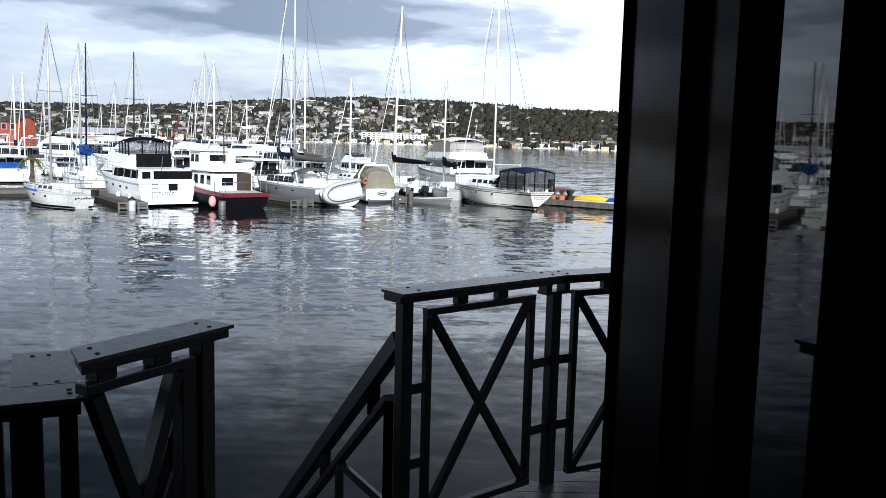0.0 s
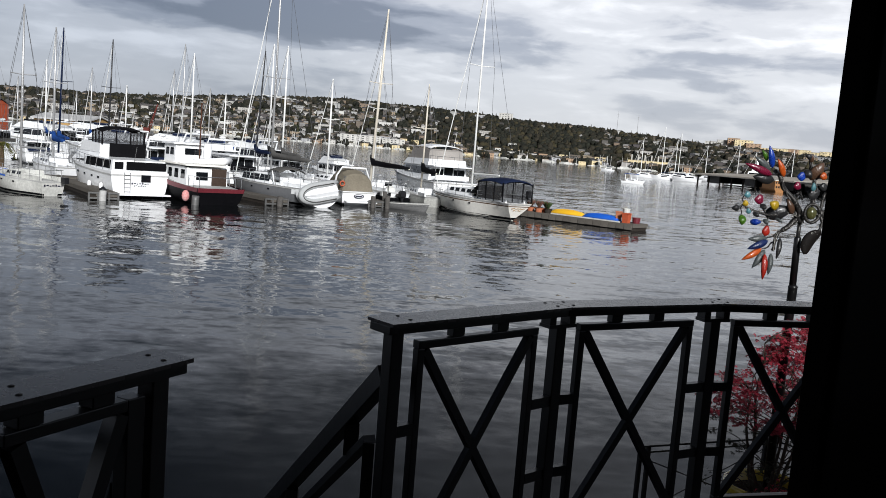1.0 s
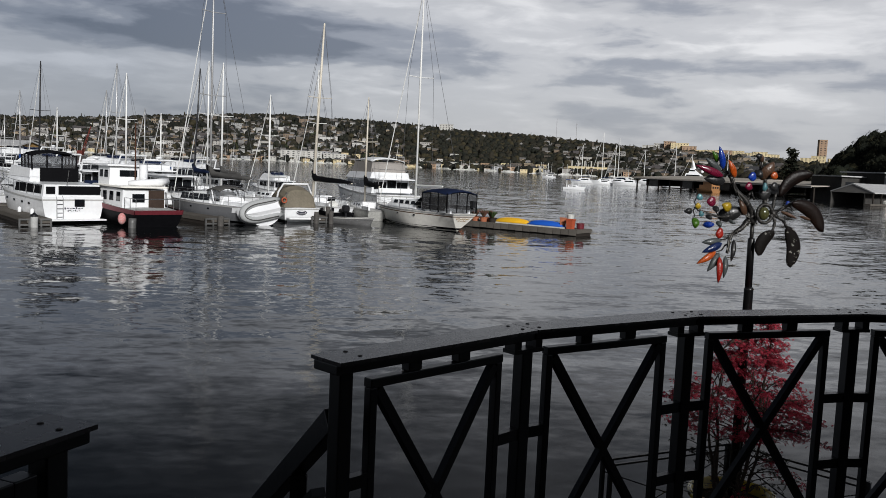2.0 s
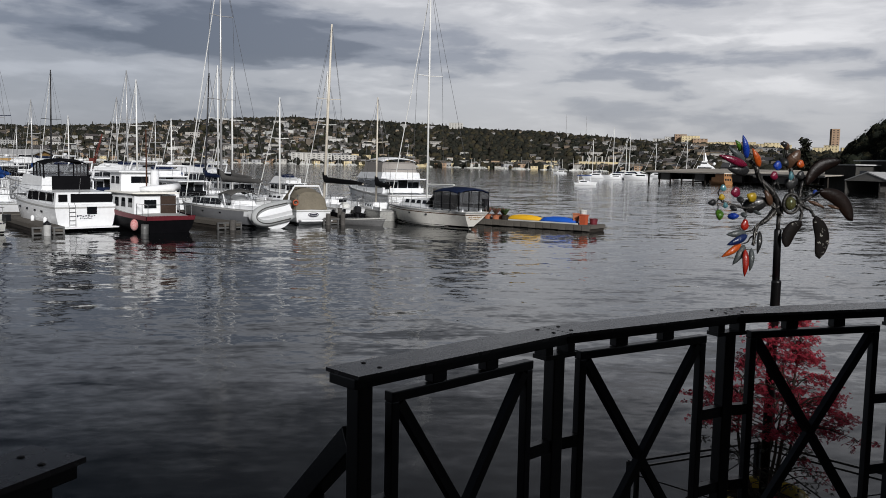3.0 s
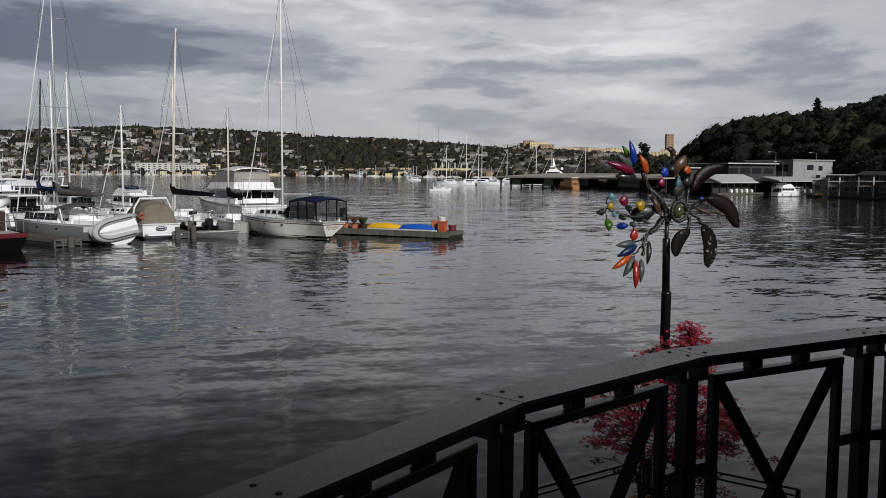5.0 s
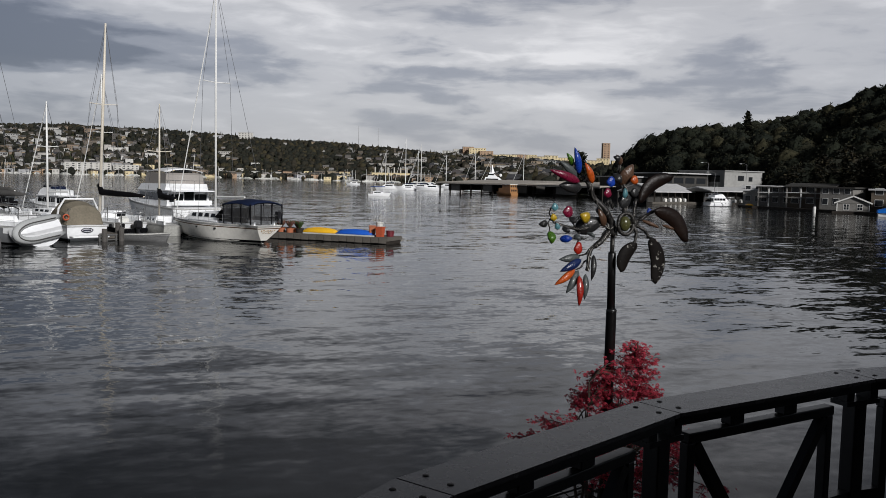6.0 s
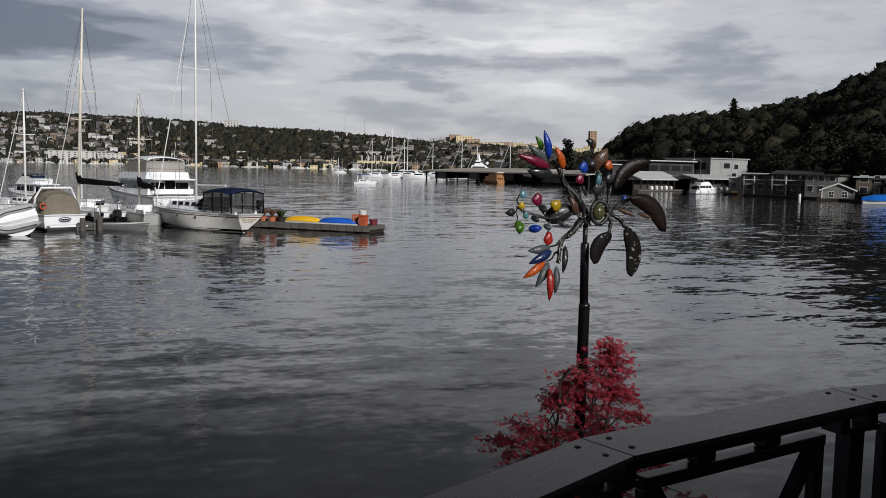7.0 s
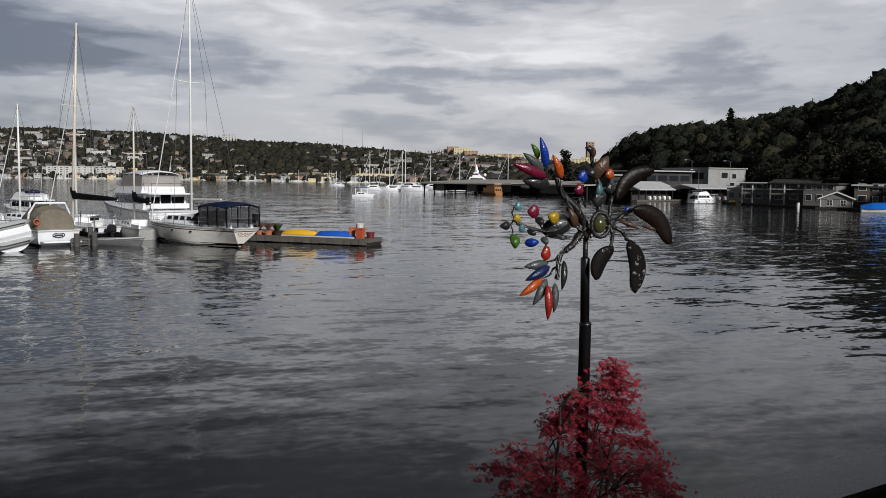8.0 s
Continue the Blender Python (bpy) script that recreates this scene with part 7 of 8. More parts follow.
# ---- the far side to the east: sheds, houseboats, yards ----
M_TANROOF = material("tan_flat_roof", (0.36, 0.33, 0.29), 0.85, 0, 0.2, 0.4)
M_CONCRETE = material("grey_stained_concrete", (0.3, 0.3, 0.29), 0.85, 0, 0.2, 0.3)
M_SHED = material("dark_shed_siding", (0.055, 0.053, 0.05), 0.8, 0, 0.3, 0.6)
M_GREYSIDE = material("grey_shingle_siding", (0.19, 0.183, 0.172), 0.85, 0, 0.3, 1.2, island=0.3)
M_BROWNSIDE = material("brown_weathered_siding", (0.12, 0.1, 0.08), 0.85, 0, 0.3, 1.2)
M_ROOFWHITE = material("pale_metal_roof", (0.45, 0.45, 0.45), 0.6, 0.0, 0.2, 0.4)
M_TRIM = material("white_trim_paint", (0.6, 0.6, 0.58), 0.6, 0, 0.1, 2)
M_DARKPANE = glass_material("dark_house_pane", (0.02, 0.022, 0.025), 0.08)
M_VARNISH = material("varnished_timber_boat", (0.34, 0.17, 0.07), 0.4, 0, 0.25, 1)


def boat_shed(a, b, deep, high, label, open_front=True, roof=M_TANROOF, bay=5.0):
    """Covered moorage: a flat roof on posts, dark within, between two front corners."""
    a, b = Vector(a), Vector(b)
    d = (b - a)
    long = d.length
    s = thing("boat_shed", pose(a.x, a.y, 0, 0, 0, math.degrees(math.atan2(d.y, d.x))), label, "boat shed", "boat sheds")
    part("roof", Shape().side_prism([(-2, high - 0.2), (deep, high + 1.0), (deep, high + 1.3), (-2, high + 0.1)], -1, long + 1), roof, s)
    part("eave", Shape().box((long / 2, -2.06, high - 0.1), (long + 2, 0.1, 0.4)), roof, s)
    part("back_wall", Shape().box((long / 2, deep, high / 2), (long, 0.2, high)), M_SHED, s)
    for x in (0, long):
        part("end_wall", Shape().box((x, deep / 2 + 2, high / 2 + 0.4), (0.2, deep - 4, high - 0.9)), M_SHED, s)
    n = max(2, round(long / bay))
    for k in range(n + 1):
        part("post", Shape().box((long * k / n, -0.4, high / 2 - 0.5), (0.4, 0.4, high + 1)), M_DARKWOOD, s)
    for k in range(n):
        if k % 3 == 1:
            part("front_panel", Shape().box((long * (k + 0.5) / n, -0.1, high * 0.62 - 0.1), (long / n - 0.5, 0.12, high * 0.72)), M_GREYSIDE, s)
    part("fascia", Shape().box((long / 2, -1.9, high - 0.34), (long + 1.6, 0.12, 0.16)), M_TRIM, s)
    part("walkway", Shape().box((long / 2, deep * 0.6, 0.3), (long, deep * 0.3, 0.3)), M_DARKWOOD, s)
    return s


boat_shed((93, 283), (111, 249.5), 26, 3.5, "long dark covered moorage with a flat tan roof")
boat_shed((112, 247), (118, 214), 24, 3.4, "grey open-bay boat shed beyond the long moorage", True, M_TANROOF, 11)


def block(name, at, size, mat, label, category, roof=None, windows=(), group="", pitched=0.0, over=0.4, pane=M_DARKPANE, framed=True):
    """A building: walls, roof and the windows given as (face, across, height, wide, high)."""
    b = thing(name, at, label, category, group)
    w, d, h = size
    part("wall", Shape().box((0, 0, h / 2), (w, d, h)), mat, b)
    if pitched:
        rings = [[(-w / 2 - over, y, z), (w / 2 + over, y, z)] for y, z in ((-d / 2 - over, h - 0.1), (0, h + pitched), (d / 2 + over, h - 0.1))]
        sh = Shape()
        out = [(y, z) for y, z in ((-d / 2 - over, h - 0.1), (0, h + pitched), (d / 2 + over, h - 0.1), (d / 2 + over, h + 0.15), (0, h + pitched + 0.25), (-d / 2 - over, h + 0.15))]
        part("roof", Shape().side_prism(out, -w / 2 - over, w / 2 + over), roof or M_SHED, b)
        for sign in (1, -1):
            part("gable", Shape().side_prism([(-d / 2, h), (0, h + pitched), (d / 2, h)], sign * (w / 2) - 0.1, sign * (w / 2) + 0.1 - 0.04), mat, b)
    else:
        part("roof", Shape().box((0, 0, h + 0.15), (w + 2 * over, d + 2 * over, 0.3)), roof or M_SHED, b)
    for face, across, z, ww, hh in windows:
        if face == "front":
            c, s, f = (across, -d / 2 - 0.03, z), (ww, 0.08, hh), (ww + 0.18, 0.05, hh + 0.18)
        else:
            x = -w / 2 - 0.03 if face == "left" else w / 2 + 0.03
            c, s, f = (x, across, z), (0.08, ww, hh), (0.05, ww + 0.18, hh + 0.18)
        if not framed:
            part("window", Shape().box(c, s), pane, b)
            continue
        frame_part = part("window", Shape().box(c, f), M_TRIM, b)
        part("pane", Shape().box(c, s), pane, frame_part)
    return b


block("workshop", pose(153, 210, 0, 0, 0, 8), (14, 18, 8.4), M_CONCRETE, "grey two-storey concrete boatyard office", "building", M_CONCRETE, [("front", -1, 6.6, 2.2, 1.4), ("front", 2.6, 6.4, 1.4, 1.2), ("left", -5, 6.4, 4.5, 1.8), ("left", 2, 6.4, 4.5, 1.8)], "boatyard buildings", framed=False)
block("workshop", pose(137.5, 211.5, 0, 0, 0, 8), (17, 14, 7.4), M_SHED, "dark long boatyard building with a pale roof", "building", M_ROOFWHITE, [("front", x, 5.6, 3.2, 1.5) for x in (-7, -3, 1, 5)] + [("front", x, 2.8, 2.6, 1.4) for x in (-6, -2, 2, 6)], "boatyard buildings", 0, 1.2, framed=False)
block("workshop", pose(126, 216, 0, 0, 0, 8), (9, 12, 6.2), M_SHED, "low dark boatyard building with a pale roof", "building", M_ROOFWHITE, [("front", -2, 4.2, 2.6, 1.4), ("front", 2, 4.2, 2.6, 1.4)], "boatyard buildings", 0, 0.8, framed=False)


def open_roof(x, y, turn, long, deep, eave, ridge, label):
    """A low white pitched roof over open moorage, on pale posts."""
    r = thing("boat_shed", pose(x, y, 0, 0, 0, turn), label, "boat shed", "boat sheds")
    out = [(-deep / 2, eave), (0, ridge), (deep / 2, eave), (deep / 2, eave + 0.2), (0, ridge + 0.25), (-deep / 2, eave + 0.2)]
    part("roof", Shape().side_prism(out, -long / 2, long / 2), M_ROOFWHITE, r)
    part("gable", Shape().side_prism([(-deep / 2 + 0.2, eave), (0, ridge), (deep / 2 - 0.2, eave)], -long / 2 + 0.1, -long / 2 + 0.25), M_GREYSIDE, r)
    n = int(long / 2.6)
    for k in range(n + 1):
        part("post", Shape().box((-long / 2 + long * k / n, -deep / 2 + 0.3, eave / 2), (0.2, 0.2, eave)), M_DARKWOOD, r)
    part("back_wall", Shape().box((0, deep / 2 - 0.2, eave / 2), (long, 0.2, eave)), M_SHED, r)
    part("walkway", Shape().box((0, -deep / 2 - 0.6, 0.25), (long + 6, 1.6, 0.4)), M_DOCKWOOD, r)
    # dark sheet added halfway in, standing in for the shade under the roof
    part("shade_sheet", Shape().box((0, -deep / 2 + 2.6, eave / 2), (long - 0.4, 0.15, eave - 0.02)), M_SHED, r)
    for k in range(5):
        x = -long * 0.3 + k * long * 0.12
        part("dock_locker", bevelled_slab((x, -deep / 2 - 0.4, 0.85), (0.7, 0.6, 0.8 + 0.15 * (k % 2))), M_TRIM if k % 3 else M_CREAM, r)
    return r


open_roof(113.5, 180, 22, 16, 11, 2.6, 4.4, "low white-roofed open moorage with pale posts")
open_roof(130, 178, 12, 17, 10, 3.0, 3.9, "low white-roofed open moorage behind the motorboat")


def houseboat(x, y, size, mat, label, upper=True, porch=True, pitched=0.0, turn=-58, roof=None):
    """A floating home: raft, walls, roof, windows, and a two-level porch on posts."""
    w, d, h = size
    at = pose(x, y, 0, 0, 0, turn)
    rows = (1.9, 4.0) if upper else (1.8,)
    wins = [("front", -w / 2 + w * (k + 0.5) / 3, z, w * 0.16, 1.1) for z in rows for k in range(3)]
    home = block("houseboat", at, (w, d, h), mat, label, "houseboat", roof or M_SHED, wins, "houseboats", pitched, 0.5)
    part("raft", Shape().box((0, -1.0, 0.12), (w + 1.6, d + 3.4, 0.5)), M_DARKWOOD, home)
    if porch:
        for k in range(4):
            px = -w / 2 + 0.2 + (w - 0.4) * k / 3
            part("porch_post", Shape().box((px, -d / 2 - 1.6, h / 2), (0.22, 0.22, h)), M_TRIM if k % 2 else M_GREYSIDE, home)
        part("porch_roof", Shape().box((0, -d / 2 - 0.9, h + 0.02), (w + 0.4, 2.2, 0.2)), M_SHED, home)
        part("balcony", Shape().box((0, -d / 2 - 0.9, h * 0.52), (w, 1.8, 0.2)), M_GREYSIDE, home)
        part("balcony_rail", Shape().box((0, -d / 2 - 1.7, h * 0.52 + 1.0), (w, 0.1, 0.12)), M_TRIM, home)
    return home


M_PALESIDE = material("pale_grey_clapboard", (0.4, 0.39, 0.37), 0.8, 0, 0.2, 1.0)
houseboat(125.5, 158.5, (6, 7, 3.6), M_PALESIDE, "pale grey houseboat with white-framed windows", True, False, 0.9, -40, M_ROOFWHITE)
houseboat(124.5, 151, (6.5, 7, 4.4), M_GREYSIDE, "grey two-storey houseboat with porch posts", True, True, 0, -48, M_ROOFWHITE)
houseboat(127, 143, (8.5, 8, 4.6), M_BROWNSIDE, "brown two-storey houseboat with open balconies", True, True, 0.5, -55)
houseboat(125.5, 134, (6, 7, 4.4), M_GREYSIDE, "plain grey two-storey houseboat", True, False, 0, -62)


def cottage():
    """A floating cottage, its white-edged gable towards the lake."""
    w, d, h, rise = 4.6, 5.2, 1.8, 1.1
    home = block("houseboat", pose(119.6, 125.2, 0, 0, 0, 47), (w, d, h), M_GREYSIDE, "small grey floating cottage with white window frames and gable", "houseboat", M_SHED, [("left", -1.1, 1.15, 0.8, 0.95), ("left", 1.1, 1.15, 0.8, 0.95)], "houseboats", rise, 0.45)
    for sign in (1, -1):
        part("barge_board", Shape().bar((-w / 2 - 0.5, sign * (d / 2 + 0.5), h + 0.02), (-w / 2 - 0.5, 0, h + rise + 0.2), 0.06, 0.24), M_TRIM, home, "white barge board")
        part("corner_board", Shape().box((-w / 2 - 0.03, sign * d / 2, h / 2), (0.08, 0.16, h)), M_TRIM, home)
    for y in (-1.1, 1.1):
        part("muntin", Shape().box((-w / 2 - 0.09, y, 1.15), (0.03, 0.06, 0.95)), M_TRIM, home)
        part("muntin", Shape().box((-w / 2 - 0.09, y, 1.15), (0.03, 0.8, 0.05)), M_TRIM, home)
    part("raft", Shape().box((-0.8, 0, 0.12), (w + 3, d + 1.6, 0.5)), M_DARKWOOD, home)
    return home


cottage()
houseboat(130.5, 126, (8, 7, 4.2), M_BROWNSIDE, "brown houseboat with a pale roof behind the cottage", True, False, 0, -50, M_ROOFWHITE)
houseboat(124.5, 118.5, (5, 6, 3.9), M_SHED, "dark houseboat beside a tarped boat", True, False, 0, -52)
houseboat(124, 110.5, (7, 7, 4.4), M_GREYSIDE, "grey houseboat at the row's end", True, True)
houseboat(122, 101.5, (7, 7, 4.4), M_BROWNSIDE, "brown houseboat at the row's end", True, True)
solid("long_walkway", Shape().box((118.3, 133, 0.15), (2.2, 44, 0.5), -3), M_DARKWOOD, "dark low walkway along the houseboats", "walkway")


def tarped_boat():
    t = thing("covered_boat", place(108.9, 108.9, 0.75, -0.66), "boat under a bright blue tarpaulin by the houseboats", "boat")
    lines = Lines(11, 3.2, 0.7, 1.0, 0.85, 0.08, 0, 2.2)
    part("hull", lines.skin(), M_WHITE, t)
    rings = [[(w * math.cos(a), y, 0.7 + h * max(0, math.sin(a)) ** 0.8) for a in (math.pi * k / 8 for k in range(9))] for y, w, h in ((-0.1, 1.5, 0.5), (1.5, 1.72, 0.9), (5, 1.7, 1.05), (8.5, 1.2, 0.8), (10.6, 0.3, 0.4))]
    part("tarpaulin", Shape().loft(rings), material("blue_tarpaulin", (0.01, 0.13, 0.5), 0.55, 0, 0.2, 1, 0.4, 4), t, "bright blue tarpaulin")
    return t


tarped_boat()
yellow = thing("canopy_frame", pose(117.5, 110, 0, 0, 0, 10), "yellow peaked shelter beside the blue tarpaulin", "shelter")
part("post", Shape().box((-1, 0, 1.6), (0.15, 0.15, 3.2)), M_YELLOW, yellow)
part("post", Shape().box((1, 0, 1.6), (0.15, 0.15, 3.2)), M_YELLOW, yellow)
part("roof", Shape().side_prism([(-1.2, 3.0), (0, 3.9), (1.2, 3.0)], -1.3, 1.3), M_YELLOW, yellow)
cruiser(place(111.2, 156.8, 1.0, 0.12), "white motorboat passing the houseboats", Lines(7.6, 2.5, 0.9, 1.35, 0.9, 0.12, 0, 2.2), M_WHITE, M_CANVAS, False, True, False)
mooring_pile(112.6, 126.9, 1.1, 0.26, M_TRIM, True, "stout white pile at the houseboats' walkway")
k2 = kayak(2.0, 0.5, M_YELLOW, "small yellow kayak beside a houseboat")
k2.matrix_basis = place(118.6, 152.5, 0.1, 1.0, 0.4)


def timber_houseboat():
    """A varnished wooden boat-house lying at the shed's mouth."""
    b = thing("wooden_boat", place(105.5, 247.5, -0.3, 0.95), "varnished wooden house-barge at the boat shed", "boat")
    lines = Lines(9, 3.4, 0.7, 1.1, 0.9, 0.08, 0, 2.4)
    part("hull", lines.skin(), M_VARNISH, b)
    part("lower_house", Shape().box((0, 3.2, 1.4), (3.0, 5.6, 1.5)), M_VARNISH, b)
    part("upper_house", Shape().box((0, 2.6, 2.7), (2.6, 3.9, 1.2)), M_VARNISH, b)
    part("roof", Shape().box((0, 2.6, 3.38), (3.0, 4.4, 0.14)), M_CREAM, b)
    for z in (1.5, 2.8):
        for x in (-0.85, 0, 0.85):
            part("window", Shape().box((x, 0.4 if z < 2 else 0.64, z), (0.55, 0.06, 0.6)), M_DARKPANE, b)
    return b


timber_houseboat()


def far_boat(x, y, heading, length, mast=0.0, hull=M_WHITE, canopy=None, label="white sailboat moored across the lake"):
    """A simple far boat: hull, cabin, windows, and a mast or a canopy."""
    lines = Lines(length, length * 0.3, length * 0.1, length * 0.15, 0.85, 0.1, 0.02, 2.2)
    b = thing("sailboat" if mast else "motorboat", place(x, y, *heading), label, "sailboat" if mast else "motorboat", "far boats")
    part("hull", lines.skin(), hull, b)
    part("deck", lines.deck(), M_WHITE, b)
    c = part("cabin", cabin_shape([(length * 0.2, lines.top(0.3) - 0.05), (length * 0.7, lines.top(0.5)), (length * 0.6, lines.top(0.5) + length * 0.08), (length * 0.22, lines.top(0.5) + length * 0.09)], length * 0.11, length * 0.09), M_WHITE, b)
    pane_side(c, length * 0.107, length * 0.098, length * 0.26, length * 0.55, lines.top(0.5) + length * 0.02, lines.top(0.5) + length * 0.06)
    if mast:
        part("mast", Shape().tube([(0, length * 0.55, 1), (0, length * 0.55, mast)], [0.16, 0.1], 6), M_WHITESPAR, b)
        part("boom", Shape().tube([(0, length * 0.55, 2.6), (0, length * 0.15, 2.7)], 0.18, 6), M_NAVY, b)
        part("forestay", Shape().tube([(0, length * 0.97, lines.top(1)), (0, length * 0.55, mast * 0.97)], 0.06, 4), M_WHITESPAR, b)
    if canopy:
        part("canopy", bevelled_slab((0, length * 0.42, lines.top(0.5) + 1.7), (length * 0.28, length * 0.62, 0.16)), canopy, b)
        for sign in (1, -1):
            for f in (0.16, 0.42, 0.68):
                part("post", Shape().box((sign * length * 0.12, length * f, lines.top(0.5) + 0.85), (0.08, 0.08, 1.7)), M_WHITE, b)
    return b


far_boat(49.4, 207, (0.95, -0.3), 5.6, 0, M_WHITE, M_BLUE, "little white tour boat with a blue canopy out on the lake")
far_boat(90.5, 328, (-0.9, 0.3), 10, 15, label="white sloop moored off the sheds")
far_boat(94, 316, (-0.95, 0.2), 8, 0, label="white cabin boat moored off the sheds")
far_boat(98, 324, (-0.9, 0.4), 11, 20)
far_boat(106, 335, (-0.8, 0.6), 11, 16)
far_boat(103, 310, (-0.9, 0.35), 11, 0, label="white motor cruiser moored off the sheds")
far_boat(112, 345, (-0.8, 0.6), 14, 19)
far_boat(125, 352, (-0.8, 0.6), 13, 15)
far_boat(134, 340, (-0.8, 0.6), 13, 17)
far_boat(143, 345, (-0.8, 0.6), 13, 14)
far_boat(152, 330, (-0.8, 0.6), 13, 16)
far_boat(118, 520, (-0.9, 0.3), 9, 9, label="small sailboat far out on the lake")


def white_superyacht():
    b = thing("motor_yacht", place(115, 316, 0.93, -0.36), "big white yacht's upper decks rising over the shed roof", "yacht", "far boats")
    lines = Lines(24, 5, 1.6, 2.6, 0.9, 0.08, 0, 2.4)
    part("hull", lines.skin(), M_WHITE, b)
    for k, (y0, y1, z) in enumerate(((3, 17, 2.0), (6, 14, 4.0), (7.5, 11.5, 5.8))):
        part("upper_deck", cabin_shape([(y0, z), (y1, z), (y1 - 2.2, z + 1.8), (y0 + 0.6, z + 1.8)], 2.2 - 0.4 * k, 2.0 - 0.4 * k), M_WHITE, b)
        part("window_band", Shape().box((0, (y0 + y1) / 2 - 0.8, z + 1.0), (4.35 - 0.8 * k, (y1 - y0) * 0.6, 0.5)), M_GLASS, b)
    part("radar_mast", Shape().tube([(0, 9.5, 7.4), (0, 9.3, 8.6), (0, 9.1, 10.5)], [0.8, 0.45, 0.1], 6), M_WHITE, b)
    part("radar_dome", Shape().ball((0, 12.5, 6.6), (0.6, 0.6, 0.6)), M_WHITE, b, smooth=True)
    return b


white_superyacht()
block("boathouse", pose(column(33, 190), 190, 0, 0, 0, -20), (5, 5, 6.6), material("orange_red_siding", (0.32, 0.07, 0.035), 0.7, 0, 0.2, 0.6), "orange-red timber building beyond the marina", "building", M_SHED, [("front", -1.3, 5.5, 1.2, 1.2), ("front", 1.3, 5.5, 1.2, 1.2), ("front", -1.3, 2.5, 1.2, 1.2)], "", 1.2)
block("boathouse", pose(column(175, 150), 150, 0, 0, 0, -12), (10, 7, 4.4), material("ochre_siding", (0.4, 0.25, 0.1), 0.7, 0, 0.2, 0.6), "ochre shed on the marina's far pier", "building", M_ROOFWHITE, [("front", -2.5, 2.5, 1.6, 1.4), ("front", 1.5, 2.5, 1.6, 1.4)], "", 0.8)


def orange_crane():
    """A far red-orange crane boom beyond the marina."""
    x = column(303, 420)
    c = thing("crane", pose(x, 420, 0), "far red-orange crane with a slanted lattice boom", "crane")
    paint = material("crane_red", (0.12, 0.032, 0.026), 0.7, 0, 0.2, 1)
    boom = part("boom", Shape().bar((0, 0, 3), (4.2, 0, 15.5), 0.3, 0.3), paint, c)
    part("boom_chord", Shape().bar((1.0, 0, 2.6), (4.3, 0, 15.3), 0.25, 0.25), paint, boom)
    for k in range(9):
        f, g = k / 9, (k + 1) / 9
        part("lattice", Shape().bar((4.2 * f, 0, 3 + 12.5 * f), (1 + 3.3 * g, 0, 2.6 + 12.7 * g), 0.15, 0.15), paint, boom)
    part("cab", Shape().box((-0.6, 0, 2.6), (2.6, 2.2, 2.6)), paint, c)
    part("barge", Shape().box((0, 0, 0.5), (12, 8, 1.4)), M_SHED, c)


orange_crane()


# ---- the far shore: houses, waterfront, woods ----
def spot(az, r):
    return r * math.sin(radians(az)), r * math.cos(radians(az))


def island_colours(name, stops, rough=0.8):
    """Each loose piece takes one of several colours."""
    m = bpy.data.materials.new(name)
    m.use_nodes = True
    nt = m.node_tree
    n, link = nt.nodes.new, nt.links.new
    geo, ramp = n("ShaderNodeNewGeometry"), n("ShaderNodeValToRGB")
    ramp.color_ramp.interpolation = "CONSTANT"
    e = ramp.color_ramp.elements
    e[0].position, e[0].color = 0.0, (*stops[0], 1)
    e[1].position, e[1].color = 1 / len(stops), (*stops[1], 1)
    for k in range(2, len(stops)):
        x = e.new(k / len(stops))
        x.color = (*stops[k], 1)
    link(geo.outputs["Random Per Island"], ramp.inputs[0])
    coord, tex, mix = n("ShaderNodeTexCoord"), n("ShaderNodeTexNoise"), n("ShaderNodeMix")
    tex.inputs["Scale"].default_value = 0.3
    link(coord.outputs["Object"], tex.inputs["Vector"])
    mix.data_type, mix.blend_type = "RGBA", "MULTIPLY"
    mix.inputs["Factor"].default_value = 0.5
    if rough > 0.85:
        # leafy surfaces: finer, stronger mottling and relief
        tex.inputs["Scale"].default_value, tex.inputs["Detail"].default_value = 0.9, 5
        mix.inputs["Factor"].default_value = 0.85
        bump = n("ShaderNodeBump")
        bump.inputs["Strength"].default_value, bump.inputs["Distance"].default_value = 0.9, 0.6
        link(tex.outputs["Fac"], bump.inputs["Height"])
        link(bump.outputs[0], nt.nodes["Principled BSDF"].inputs["Normal"])
    link(ramp.outputs[0], mix.inputs["A"])
    link(tex.outputs["Fac"], mix.inputs["B"])
    link(mix.outputs["Result"], nt.nodes["Principled BSDF"].inputs["Base Color"])
    nt.nodes["Principled BSDF"].inputs["Roughness"].default_value = rough
    nt.nodes["Principled BSDF"].inputs["Specular IOR Level"].default_value = 0.06
    return m


M_HOUSES = island_colours("painted_house_walls", ((0.5, 0.48, 0.45), (0.2, 0.17, 0.14), (0.66, 0.65, 0.62), (0.14, 0.13, 0.12), (0.26, 0.2, 0.15), (0.42, 0.42, 0.41), (0.11, 0.1, 0.1), (0.36, 0.29, 0.21)))
M_ROOFS = island_colours("house_roofs", ((0.09, 0.085, 0.08), (0.14, 0.12, 0.1), (0.2, 0.19, 0.18), (0.07, 0.07, 0.075), (0.3, 0.29, 0.28)))
M_WINDOWS = glass_material("far_window_panes", (0.03, 0.032, 0.036), 0.15)
M_WOODS = island_colours("mixed_woods", ((0.05, 0.048, 0.036), (0.036, 0.038, 0.03), (0.06, 0.054, 0.04), (0.042, 0.044, 0.034), (0.03, 0.032, 0.027), (0.08, 0.07, 0.042)), 0.9)
